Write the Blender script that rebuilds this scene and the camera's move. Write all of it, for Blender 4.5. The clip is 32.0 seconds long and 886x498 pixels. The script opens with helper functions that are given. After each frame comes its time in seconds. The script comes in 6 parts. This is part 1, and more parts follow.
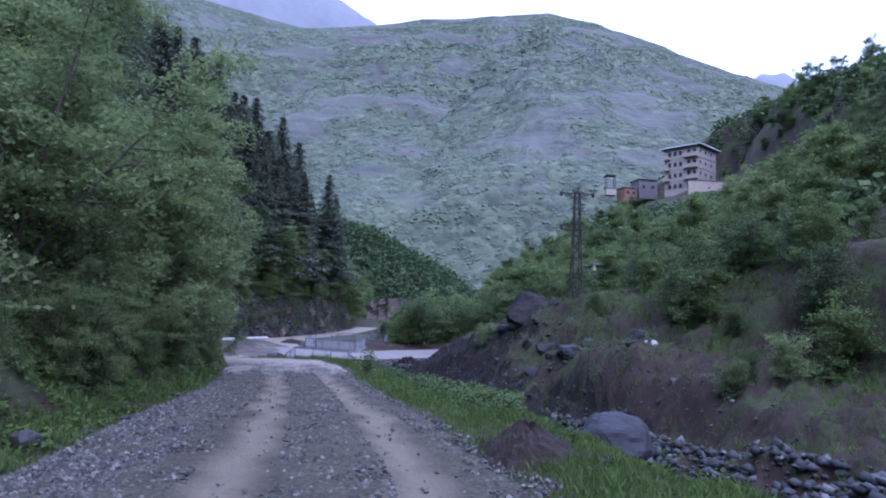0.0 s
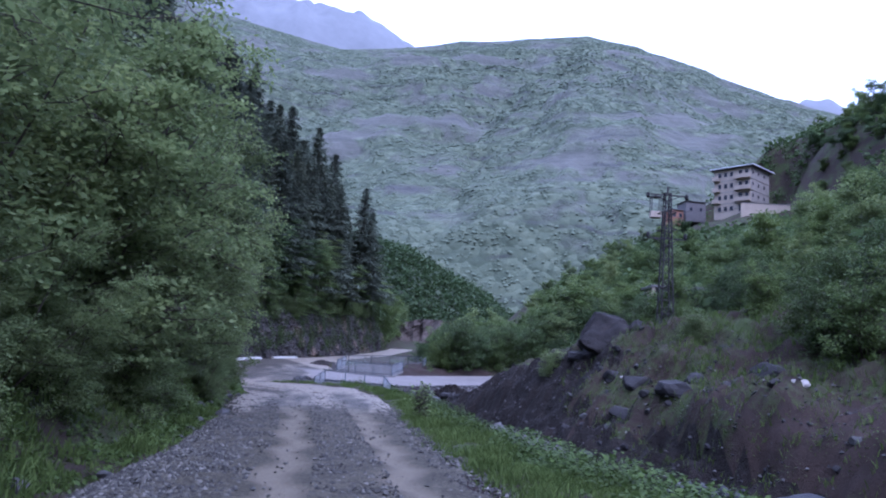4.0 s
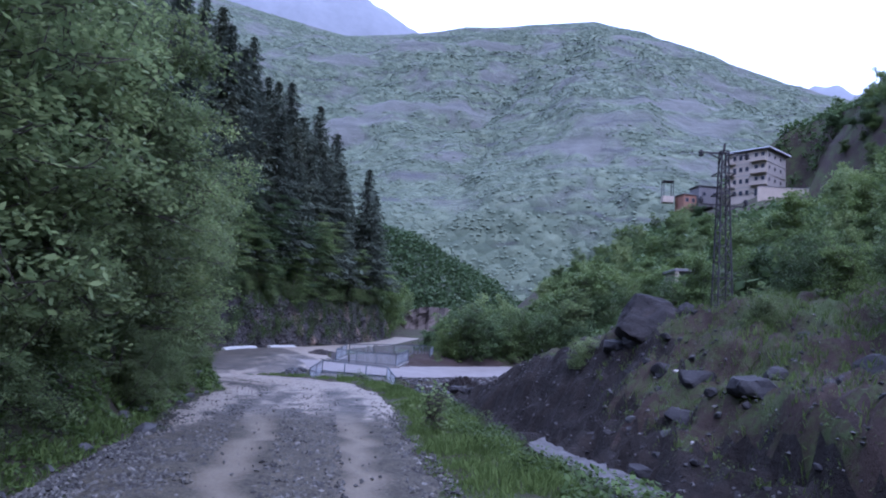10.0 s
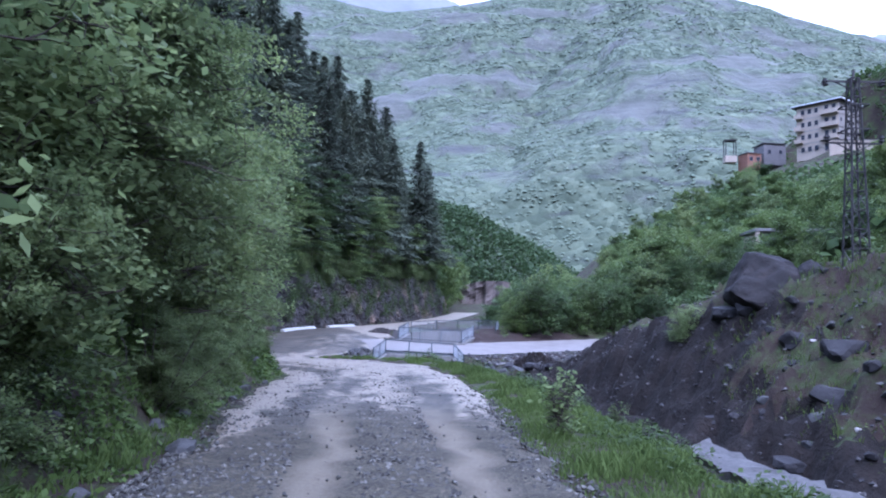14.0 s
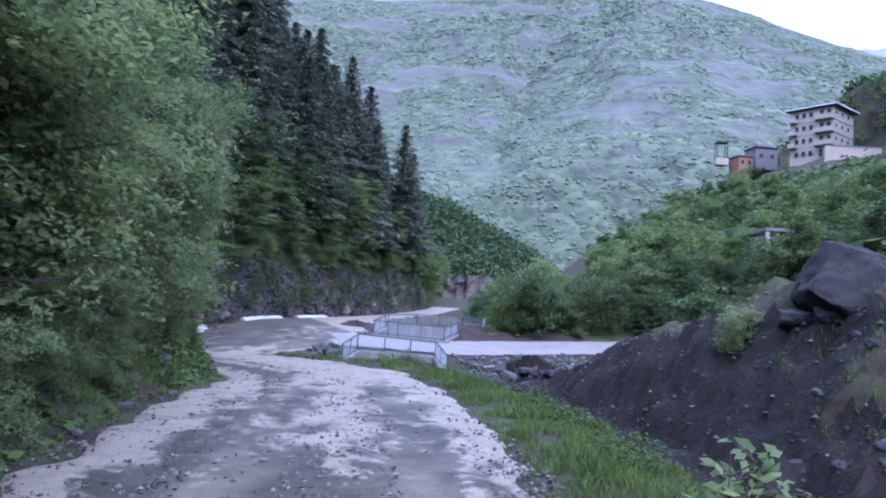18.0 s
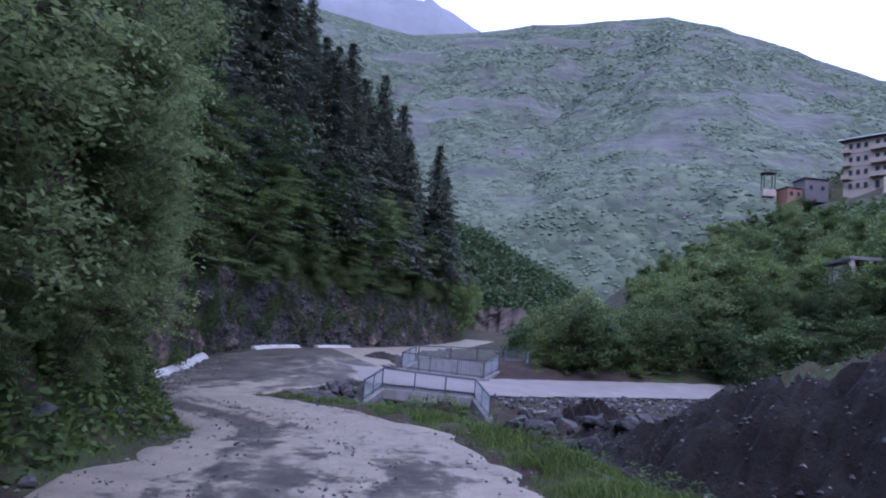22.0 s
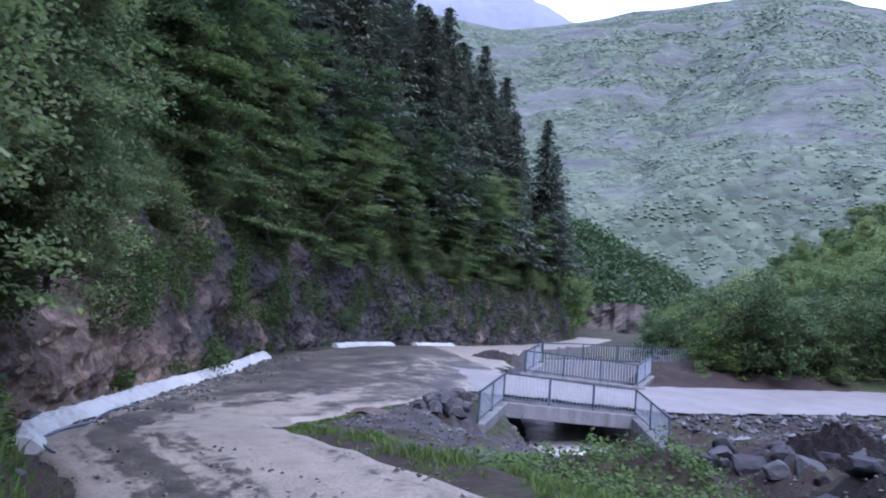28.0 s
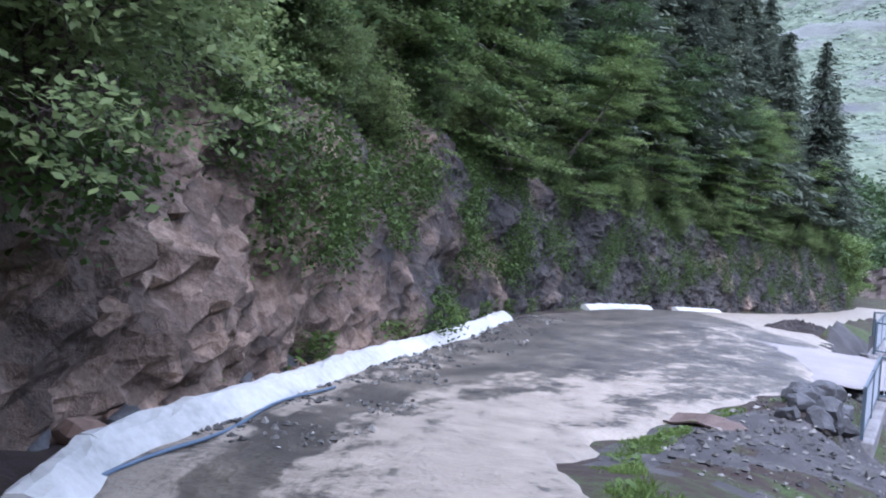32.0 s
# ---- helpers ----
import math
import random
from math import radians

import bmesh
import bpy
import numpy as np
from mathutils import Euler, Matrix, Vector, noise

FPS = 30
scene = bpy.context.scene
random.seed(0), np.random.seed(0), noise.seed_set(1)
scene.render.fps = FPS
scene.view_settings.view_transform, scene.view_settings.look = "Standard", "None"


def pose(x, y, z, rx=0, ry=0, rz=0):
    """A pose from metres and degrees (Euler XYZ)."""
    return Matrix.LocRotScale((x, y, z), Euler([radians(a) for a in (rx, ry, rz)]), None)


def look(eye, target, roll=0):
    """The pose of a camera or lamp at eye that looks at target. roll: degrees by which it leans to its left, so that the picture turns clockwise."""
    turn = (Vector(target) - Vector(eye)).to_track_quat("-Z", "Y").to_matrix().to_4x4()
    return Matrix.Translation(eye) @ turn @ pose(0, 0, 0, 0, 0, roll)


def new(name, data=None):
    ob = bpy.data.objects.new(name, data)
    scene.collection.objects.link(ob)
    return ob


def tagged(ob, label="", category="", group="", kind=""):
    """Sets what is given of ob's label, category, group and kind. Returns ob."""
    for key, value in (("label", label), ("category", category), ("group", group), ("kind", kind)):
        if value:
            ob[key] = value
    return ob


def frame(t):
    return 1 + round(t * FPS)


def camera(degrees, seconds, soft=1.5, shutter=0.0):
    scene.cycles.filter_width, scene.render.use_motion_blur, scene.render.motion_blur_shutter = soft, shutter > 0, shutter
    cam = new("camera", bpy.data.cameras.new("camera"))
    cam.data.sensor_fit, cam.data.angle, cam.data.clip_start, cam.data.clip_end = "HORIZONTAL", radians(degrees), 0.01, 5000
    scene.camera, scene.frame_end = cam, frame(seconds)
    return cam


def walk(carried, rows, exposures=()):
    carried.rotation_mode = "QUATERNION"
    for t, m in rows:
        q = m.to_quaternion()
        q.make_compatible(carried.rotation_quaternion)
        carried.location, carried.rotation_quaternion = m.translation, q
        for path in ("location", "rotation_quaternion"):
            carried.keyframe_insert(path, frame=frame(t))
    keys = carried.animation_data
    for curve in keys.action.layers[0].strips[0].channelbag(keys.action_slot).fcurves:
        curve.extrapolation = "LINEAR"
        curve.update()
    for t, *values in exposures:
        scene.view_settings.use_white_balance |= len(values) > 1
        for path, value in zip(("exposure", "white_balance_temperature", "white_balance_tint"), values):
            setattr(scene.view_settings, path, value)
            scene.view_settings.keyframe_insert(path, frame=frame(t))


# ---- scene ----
cam = camera(64.0, 32.0, soft=2.0)
PATH = [
    (0, (0.0, 0.0, 1.6), (0.01, 1.988, 1.816), 2.1),
    (0.5, (-0.27, 0.661, 1.564), (-0.314, 2.647, 1.793), 2.9),
    (1, (-0.426, 1.543, 1.584), (-0.521, 3.525, 1.831), 3.1),
    (1.5, (-0.639, 2.484, 1.573), (-0.788, 4.461, 1.837), 3.2),
    (2, (-0.725, 3.438, 1.58), (-0.921, 5.408, 1.867), 3.4),
    (2.5, (-0.902, 4.237, 1.6), (-1.129, 6.203, 1.888), 3.5),
    (3, (-1.066, 5.123, 1.607), (-1.299, 7.091, 1.876), 3.3),
    (3.5, (-1.241, 6.028, 1.61), (-1.426, 8.002, 1.869), 3.6),
    (4, (-1.276, 6.793, 1.623), (-1.362, 8.772, 1.897), 3.6),
    (4.5, (-1.322, 7.349, 1.673), (-1.296, 9.329, 1.951), 3.1),
    (6.5, (-1.405, 9.91, 1.66), (-1.365, 11.893, 1.917), 2.8),
    (7, (-1.466, 10.421, 1.675), (-1.446, 12.405, 1.924), 3.0),
    (7.5, (-1.522, 10.821, 1.671), (-1.519, 12.806, 1.922), 3.5),
    (8, (-1.547, 11.171, 1.653), (-1.558, 13.155, 1.909), 3.1),
    (8.5, (-1.572, 11.482, 1.62), (-1.597, 13.464, 1.882), 2.9),
    (9, (-1.523, 11.846, 1.628), (-1.571, 13.828, 1.884), 3.1),
    (9.5, (-1.669, 12.074, 1.584), (-1.738, 14.057, 1.834), 3.1),
    (10, (-1.789, 12.276, 1.56), (-1.887, 14.259, 1.802), 3.6),
    (10.5, (-1.873, 12.659, 1.559), (-2.006, 14.641, 1.787), 3.5),
    (11, (-1.94, 13.02, 1.5), (-2.107, 15.001, 1.721), 3.5),
    (11.5, (-1.975, 13.38, 1.38), (-2.18, 15.357, 1.597), 3.7),
    (12, (-2.074, 13.784, 1.363), (-2.312, 15.76, 1.559), 3.2),
    (12.5, (-2.245, 14.314, 1.434), (-2.509, 16.29, 1.602), 2.9),
    (13, (-2.431, 14.759, 1.578), (-2.696, 16.735, 1.735), 2.4),
    (13.5, (-2.648, 15.255, 1.508), (-2.907, 17.23, 1.684), 1.9),
    (14, (-2.955, 15.691, 1.494), (-3.193, 17.67, 1.66), 1.6),
    (14.5, (-3.264, 16.314, 1.491), (-3.479, 18.296, 1.649), 2.1),
    (15, (-3.385, 16.987, 1.476), (-3.585, 18.97, 1.641), 2.7),
    (15.5, (-3.377, 17.783, 1.433), (-3.568, 19.767, 1.596), 2.8),
    (17.5, (-3.844, 20.95, 1.335), (-4.019, 22.937, 1.488), 4.0),
    (18, (-3.916, 21.788, 1.362), (-4.099, 23.774, 1.516), 3.8),
    (18.5, (-4.043, 22.581, 1.358), (-4.23, 24.564, 1.536), 4.1),
    (19, (-3.996, 23.431, 1.313), (-4.198, 25.41, 1.521), 4.2),
    (19.5, (-4.205, 24.255, 1.374), (-4.419, 26.229, 1.612), 5.2),
    (20, (-4.313, 25.128, 1.361), (-4.539, 27.094, 1.65), 4.8),
    (20.5, (-4.566, 25.962, 1.313), (-4.811, 27.918, 1.65), 5.8),
    (21, (-4.723, 26.785, 1.262), (-4.98, 28.743, 1.575), 5.5),
    (21.5, (-4.923, 27.659, 1.217), (-5.187, 29.624, 1.476), 5.2),
    (22, (-5.149, 28.383, 1.17), (-5.421, 30.35, 1.409), 5.0),
    (22.5, (-5.371, 29.081, 1.048), (-5.651, 31.048, 1.273), 4.3),
    (23, (-5.471, 29.795, 1.077), (-5.757, 31.764, 1.275), 4.4),
    (23.5, (-5.595, 30.582, 1.034), (-5.886, 32.551, 1.228), 3.8),
    (24, (-5.824, 31.379, 0.975), (-6.121, 33.346, 1.187), 4.2),
    (24.5, (-6.058, 32.066, 0.918), (-6.362, 34.031, 1.128), 4.3),
    (26.5, (-6.893, 35.918, 0.844), (-7.29, 37.867, 1.047), 3.8),
    (27, (-7.178, 36.724, 0.786), (-7.617, 38.661, 1.02), 4.1),
    (27.5, (-7.501, 37.567, 0.763), (-7.99, 39.494, 0.985), 4.1),
    (28, (-7.938, 38.431, 0.73), (-8.482, 40.344, 0.945), 4.7),
    (28.5, (-8.287, 39.244, 0.691), (-8.896, 41.14, 0.874), 4.7),
    (29, (-8.721, 40.077, 0.63), (-9.397, 41.953, 0.781), 5.0),
    (29.5, (-9.154, 40.849, 0.572), (-9.907, 42.694, 0.742), 5.4),
    (30, (-9.59, 41.589, 0.512), (-10.422, 43.4, 0.685), 5.0),
    (30.5, (-10.144, 42.336, 0.469), (-11.056, 44.107, 0.646), 5.8),
    (31, (-10.693, 43.073, 0.421), (-11.686, 44.804, 0.567), 5.2),
    (31.5, (-11.28, 43.762, 0.354), (-12.349, 45.45, 0.451), 5.8),
    (32, (-11.843, 44.379, 0.274), (-12.939, 46.051, 0.329), 5.8),
]
walk(cam, [(t, look(eye, target, roll)) for t, eye, target, roll in PATH],
     [(0, 1.70, 4890, 36), (12, 1.75, 4890, 35), (13, 2.30, 4890, 30), (19, 2.30, 4890, 31), (20, 2.00, 4990, 33), (21, 1.25, 5160, 42), (22, 1.45, 5060, 37), (23, 2.05, 4990, 32), (27, 2.10, 5060, 31), (28, 2.05, 5130, 31), (29, 2.33, 5110, 29), (30, 2.31, 5140, 29), (31, 2.23, 5270, 27), (32, 2.70, 5350, 25)])

# ---- world, sun and exposure ----
world = bpy.data.worlds.new("sky")
scene.world = world
world.use_nodes = True
wn = world.node_tree
sky_tex = wn.nodes.new("ShaderNodeTexSky")
sky_tex.sky_type = "NISHITA"
sky_tex.sun_disc = False
sky_tex.sun_elevation = radians(55)
sky_tex.sun_rotation = radians(144)
sky_tex.dust_density = 1.0
sky_tex.air_density = 1.0
clear, cloud, both = wn.nodes["Background"], wn.nodes.new("ShaderNodeBackground"), wn.nodes.new("ShaderNodeAddShader")
clear.inputs[1].default_value = 0.04
cloud.inputs[0].default_value, cloud.inputs[1].default_value = (0.78, 0.88, 1.0, 1), 0.66
wn.links.new(sky_tex.outputs[0], clear.inputs[0])
wn.links.new(clear.outputs[0], both.inputs[0])
wn.links.new(cloud.outputs[0], both.inputs[1])
wn.links.new(both.outputs[0], wn.nodes["World Output"].inputs[0])
sun_data = bpy.data.lights.new("sun", "SUN")
sun_data.energy, sun_data.angle, sun_data.color = 1.25, radians(60), (1.0, 0.96, 0.92)
sun = new("sun", sun_data)
sun.matrix_world = look((0, 0, 60), (-0.34, 0.46, 59.18))


# ---- materials ----
def material(name, rough=0.85, metal=0.0):
    mat = bpy.data.materials.new(name)
    mat.use_nodes = True
    nodes, links = mat.node_tree.nodes, mat.node_tree.links
    shader = nodes["Principled BSDF"]
    shader.inputs["Roughness"].default_value = rough
    shader.inputs["Metallic"].default_value = metal
    shader.inputs["Specular IOR Level"].default_value = 0.25
    return mat, nodes, links, shader


def ramp(nodes, stops):
    r = nodes.new("ShaderNodeValToRGB")
    r.color_ramp.elements[0].position, r.color_ramp.elements[0].color = stops[0][0], (*stops[0][1], 1)
    r.color_ramp.elements[1].position, r.color_ramp.elements[1].color = stops[-1][0], (*stops[-1][1], 1)
    for p, c in stops[1:-1]:
        e = r.color_ramp.elements.new(p)
        e.color = (*c, 1)
    return r


def noise_tex(nodes, links, coord, scale, detail=6.0, rough=0.6, stretch=None):
    n = nodes.new("ShaderNodeTexNoise")
    n.inputs["Scale"].default_value, n.inputs["Detail"].default_value, n.inputs["Roughness"].default_value = scale, detail, rough
    if stretch:
        m = nodes.new("ShaderNodeMapping")
        m.inputs["Scale"].default_value = stretch
        links.new(coord, m.inputs[0])
        coord = m.outputs[0]
    links.new(coord, n.inputs["Vector"])
    return n.outputs["Fac"]


def mix(nodes, links, fac, a, b, kind="MIX"):
    m = nodes.new("ShaderNodeMix")
    m.data_type, m.blend_type = "RGBA", kind
    for socket, value in ((m.inputs[0], fac), (m.inputs[6], a), (m.inputs[7], b)):
        if isinstance(value, (int, float)):
            socket.default_value = value
        elif isinstance(value, tuple):
            socket.default_value = (*value, 1)
        else:
            links.new(value, socket)
    return m.outputs[2]


def maths(nodes, links, op, a, b=None, clamp=False):
    m = nodes.new("ShaderNodeMath")
    m.operation, m.use_clamp = op, clamp
    for i, v in enumerate((a, b)):
        if v is None:
            continue
        if isinstance(v, (int, float)):
            m.inputs[i].default_value = v
        else:
            links.new(v, m.inputs[i])
    return m.outputs[0]


def bump(nodes, links, shader, height, strength=0.5, distance=0.05):
    b = nodes.new("ShaderNodeBump")
    b.inputs["Strength"].default_value, b.inputs["Distance"].default_value = strength, distance
    links.new(height, b.inputs["Height"])
    links.new(b.outputs[0], shader.inputs["Normal"])


def position(nodes):
    return nodes.new("ShaderNodeNewGeometry").outputs["Position"]


def speckled(name, stops, scale=2.0, fine=20.0, rough=0.9, bump_by=0.5, bump_dist=0.05, metal=0.0, stretch=None):
    """A surface of two noises, coarse and fine, through one ramp, with relief."""
    mat, nodes, links, shader = material(name, rough, metal)
    p = position(nodes)
    a = noise_tex(nodes, links, p, scale, stretch=stretch)
    b = noise_tex(nodes, links, p, fine, 5.0, 0.7)
    f = maths(nodes, links, "ADD", maths(nodes, links, "MULTIPLY", a, 0.6), maths(nodes, links, "MULTIPLY", b, 0.4))
    r = ramp(nodes, stops)
    links.new(f, r.inputs[0])
    links.new(r.outputs[0], shader.inputs["Base Color"])
    bump(nodes, links, shader, f, bump_by, bump_dist)
    return mat


def leafy(name, dark, light, per_object=0.35, rough=0.5, clear=0.35, sheen=0.1):
    """Leaves: each island of its own shade, and each plant a little different."""
    mat, nodes, links, shader = material(name, rough)
    shader.inputs["Specular IOR Level"].default_value = sheen
    geo, info = nodes.new("ShaderNodeNewGeometry"), nodes.new("ShaderNodeObjectInfo")
    r = ramp(nodes, [(0.0, dark), (0.8, light), (1.0, tuple(1.2 * c for c in light))])
    # position noise puts clump-wide light and dark into the leaf colour
    sprays = noise_tex(nodes, links, geo.outputs["Position"], 0.9, 4.0, 0.6)
    sprays = maths(nodes, links, "MULTIPLY", maths(nodes, links, "SUBTRACT", sprays, 0.3), 1.5)
    links.new(maths(nodes, links, "ADD", maths(nodes, links, "MULTIPLY", geo.outputs["Random Per Island"], 0.4), maths(nodes, links, "MULTIPLY", sprays, 0.6), True), r.inputs[0])
    tint = ramp(nodes, [(0.0, (1 - per_object,) * 3), (0.5, (1.0, 1.0, 1.0)), (1.0, (1 + 0.12 * per_object, 1.0, 0.9))])
    links.new(info.outputs["Random"], tint.inputs[0])
    col = mix(nodes, links, 1.0, r.outputs[0], tint.outputs[0], "MULTIPLY")
    links.new(col, shader.inputs["Base Color"])
    if clear:
        t = nodes.new("ShaderNodeBsdfTranslucent")
        links.new(col, t.inputs[0])
        m = nodes.new("ShaderNodeMixShader")
        m.inputs[0].default_value = clear
        links.new(shader.outputs[0], m.inputs[1])
        links.new(t.outputs[0], m.inputs[2])
        links.new(m.outputs[0], nodes["Material Output"].inputs[0])
    return mat


M_LEAF_NEAR = leafy("broad_leaves", (0.0831, 0.124, 0.0512), (0.222, 0.282, 0.111), clear=0.55)
M_LEAF_DARK = leafy("dark_leaves", (0.0377, 0.065, 0.0236), (0.0868, 0.125, 0.0433), clear=0.4)
M_LEAF_FRESH = leafy("fresh_leaves", (0.039, 0.0704, 0.028), (0.0926, 0.139, 0.0564), clear=0.4)
# needle colour lifted and greyed, with the slope's haze put into it
M_NEEDLE = leafy("needles", (0.068, 0.084, 0.062), (0.088, 0.108, 0.076), 0.3, 0.95, 0.25, 0.03)
# yellow-green spring leaf, its colour also brightened for trees that look lit
M_LEAF_SPRING = leafy("bright_spring_leaves", (0.0626, 0.104, 0.0315), (0.146, 0.199, 0.0669), clear=0.45)
M_GRASS = leafy("grass_blades", (0.0412, 0.0679, 0.0185), (0.103, 0.147, 0.0425), 0.1, 0.7, 0.35)
# greyer than near leaves: distance haze is mixed into the colour
M_FAR = leafy("hazy_far_leaves", (0.08, 0.102, 0.072), (0.112, 0.138, 0.096), 0.1, 0.95, 0.0, 0.05)
M_WEED = leafy("weed_leaves", (0.0304, 0.0521, 0.0153), (0.0884, 0.136, 0.0357), clear=0.35)
M_BARK = speckled("bark", [(0.3, (0.025, 0.02, 0.017)), (0.7, (0.075, 0.062, 0.052))], 6, 40, 0.9, 0.6, 0.02, stretch=(4, 4, 1))
M_SOIL = speckled("dark_soil", [(0.3, (0.0114, 0.00988, 0.00936)), (0.55, (0.026, 0.0224, 0.0208)), (0.75, (0.052, 0.0442, 0.039))], 1.3, 18, 0.95, 0.9, 0.08)
M_ROCK = speckled("dark_rock", [(0.3, (0.00884, 0.00853, 0.0096)), (0.55, (0.0243, 0.0235, 0.025)), (0.75, (0.0575, 0.0554, 0.0562))], 1.6, 14, 0.8, 0.8, 0.06)
M_STONE = speckled("grey_stone", [(0.3, (0.0202, 0.0204, 0.0207)), (0.55, (0.0464, 0.047, 0.0471)), (0.78, (0.101, 0.1, 0.0964))], 2.5, 20, 0.75, 0.6, 0.03)
M_PALE = speckled("pale_stone", [(0.3, (0.168, 0.156, 0.144)), (0.7, (0.33, 0.312, 0.288))], 3, 25, 0.85, 0.5, 0.02)
M_CONC = speckled("concrete", [(0.32, (0.0544, 0.0531, 0.0512)), (0.48, (0.109, 0.106, 0.102)), (0.7, (0.173, 0.168, 0.163))], 1.6, 18, 0.88, 0.3, 0.012, stretch=(2.2, 2.2, 0.22))
M_KERB = speckled("white_kerb_concrete", [(0.28, (0.144, 0.144, 0.13)), (0.5, (0.261, 0.262, 0.241)), (0.75, (0.353, 0.352, 0.325))], 1.2, 9, 0.7, 0.35, 0.02)
M_STEEL = speckled("dark_painted_steel", [(0.3, (0.024, 0.036, 0.044)), (0.7, (0.048, 0.064, 0.076))], 3, 40, 0.5, 0.15, 0.003)
M_BAR = speckled("pale_painted_bars", [(0.3, (0.215, 0.241, 0.266)), (0.7, (0.318, 0.343, 0.369))], 3, 40, 0.5, 0.15, 0.003)
M_RUST = speckled("weathered_steel", [(0.3, (0.016, 0.016, 0.0176)), (0.7, (0.044, 0.04, 0.0384))], 4, 30, 0.7, 0.2, 0.005, 0.0)


# ---- plan of the ground ----
def along(y, ys, vs):
    return np.interp(y, ys, vs)


def smooth(v, a, b):
    u = np.clip((v - a) / (b - a), 0, 1)
    return u * u * (3 - 2 * u)


LEFT = ([-40, 0, 7.5, 12, 18, 23, 29, 33, 38, 43.5, 45.5, 47.2, 51, 54, 58.7, 64.5, 72, 80, 88, 95, 105, 120, 140, 150, 230],
        [-2.6, -3.3, -3.9, -4.5, -5.4, -6.6, -8.5, -9.7, -10.7, -12.2, -14.2, -16.6, -18.1, -19.4, -20.4, -22.2, -22.8, -22.6, -21.7, -20.7, -19.6, -18.3, -17.2, -17.0, -20])
RIGHT = ([-40, 0, 7.5, 11, 18, 20, 25, 30, 35, 39, 42, 44.5, 46.5, 48, 49.3, 50.3, 51.2, 54, 57, 60, 75, 90, 105, 120, 140, 230],
         [2.2, 1.6, 1.1, 0.2, -1.4, -1.9, -2.8, -3.5, -4.2, -5.2, -6.5, -8.7, -10.8, -12.5, -13.6, -14.1, -14.35, -14.4, -13.8, -13.0, -14.2, -14.4, -14.0, -12.6, -11.5, -13])
BED = ([-40, 5, 14, 20.5, 28, 36, 44, 50, 54, 57.5, 63, 70, 80, 110, 140], [7.5, 6.3, 5.5, 4.6, 3.3, 1.4, -0.6, -2.6, -4.2, -6.5, -10.0, -11.5, -10.5, -6, -3])


def left_edge(y):
    return along(y, *LEFT)


def right_edge(y):
    return along(y, *RIGHT)


def road_z(x, y):
    """The road's surface: a slow dip to the junction, a fall to the kerb side in the bend, and the bridge's slope."""
    first = along(y, [-40, 0, 12, 22, 31, 36, 39, 42, 44.5, 46.5, 54, 64, 75, 90, 110, 140, 230], [-0.4, -0.05, 0.04, -0.2, -0.55, -0.74, -0.83, -1.02, -1.25, -1.38, -1.46, -1.05, -0.72, -0.7, -0.5, 0.2, 5])
    mid = along(y, [22, 36, 39, 42, 44.5, 46.5, 48, 51, 54], [-4.2, -6.9, -8.1, -9.9, -11.9, -15.0, -16.8, -18, -19])
    fall = along(y, [22, 30, 36, 39, 42, 44.5, 46.5, 48, 49.3, 51.5], [0, 0.02, 0.03, 0.045, 0.11, 0.165, 0.125, 0.10, 0.07, 0])
    first = first + fall * np.clip(x - mid, -2.0, 6.0)
    s, w = (x + 12.19) * 0.836 + (y - 62.18) * 0.549, -(x + 12.19) * 0.549 + (y - 62.18) * 0.836
    bridge = -1.42 - 0.055 * np.clip(s, -2, 7) + 0.10 * np.clip(w, -1, 7) + 0.03 * np.clip(s - 7, 0, 40)
    k = smooth(s, -4.0, -0.5) * smooth(y, 55, 60) * (1 - smooth(w, 9, 16))
    return first * (1 - k) + bridge * k


def fbm(x, y, scale, seed=0.0, octaves=4):
    """Smooth noise of about unit height, from sums of sines: cheap, and the same at every build."""
    r = np.random.RandomState(int(seed * 97) + 5)
    out = np.zeros(np.broadcast(x, y).shape)
    amp, f = 1.0, 1.0 / scale
    for _ in range(octaves):
        for _ in range(3):
            a, p = r.uniform(0, 6.283), r.uniform(0, 6.283)
            q = r.uniform(0.8, 1.25)
            out += amp / 3 * 1.5 * np.sin((np.cos(a) * x + np.sin(a) * y) * f * 6.283 * q + p + 1.3 * np.sin((np.sin(a) * x - np.cos(a) * y) * f * 3.1 + 2 * p))
        amp, f = amp * 0.5, f * 2.03
    return out


def east_hill(x, y):
    """The slope on the far side of the stream, up to the houses."""
    low = along(x, [-14, -6, 4, 12, 28], [-0.7, -0.5, 0.1, 3.0, 8.0]) * smooth(y, 50, 66) + along(x, [8, 12, 28], [3.2, 4.2, 8.0]) * (1 - smooth(y, 50, 66))
    hill = low + 0.60 * np.clip(x - 28, 0, 42) + 1.0 * np.clip(x - 70, 0, 25) + 0.4 * np.clip(x - 95, 0, 300) + 0.10 * np.clip(y - 130, 0, 400) * smooth(x, 0, 25) + 0.03 * np.clip(y - 95, 0, 300)
    # the level terrace on which the apartment house stands
    pad = smooth(y, 190, 197) * (1 - smooth(y, 222, 236)) * smooth(x, 57, 63) * (1 - smooth(x, 91, 100))
    hill = hill * (1 - pad) + np.minimum(hill, 42.7) * pad
    # a dip below the retaining wall, cut to clear the view from the track
    dip = smooth(y, 128, 150) * (1 - smooth(y, 188, 194)) * smooth(x, 50, 58) * (1 - smooth(x, 79, 87))
    return hill * (1 - dip) + np.minimum(hill, 39.6 - 0.25 * (188 - y)) * dip


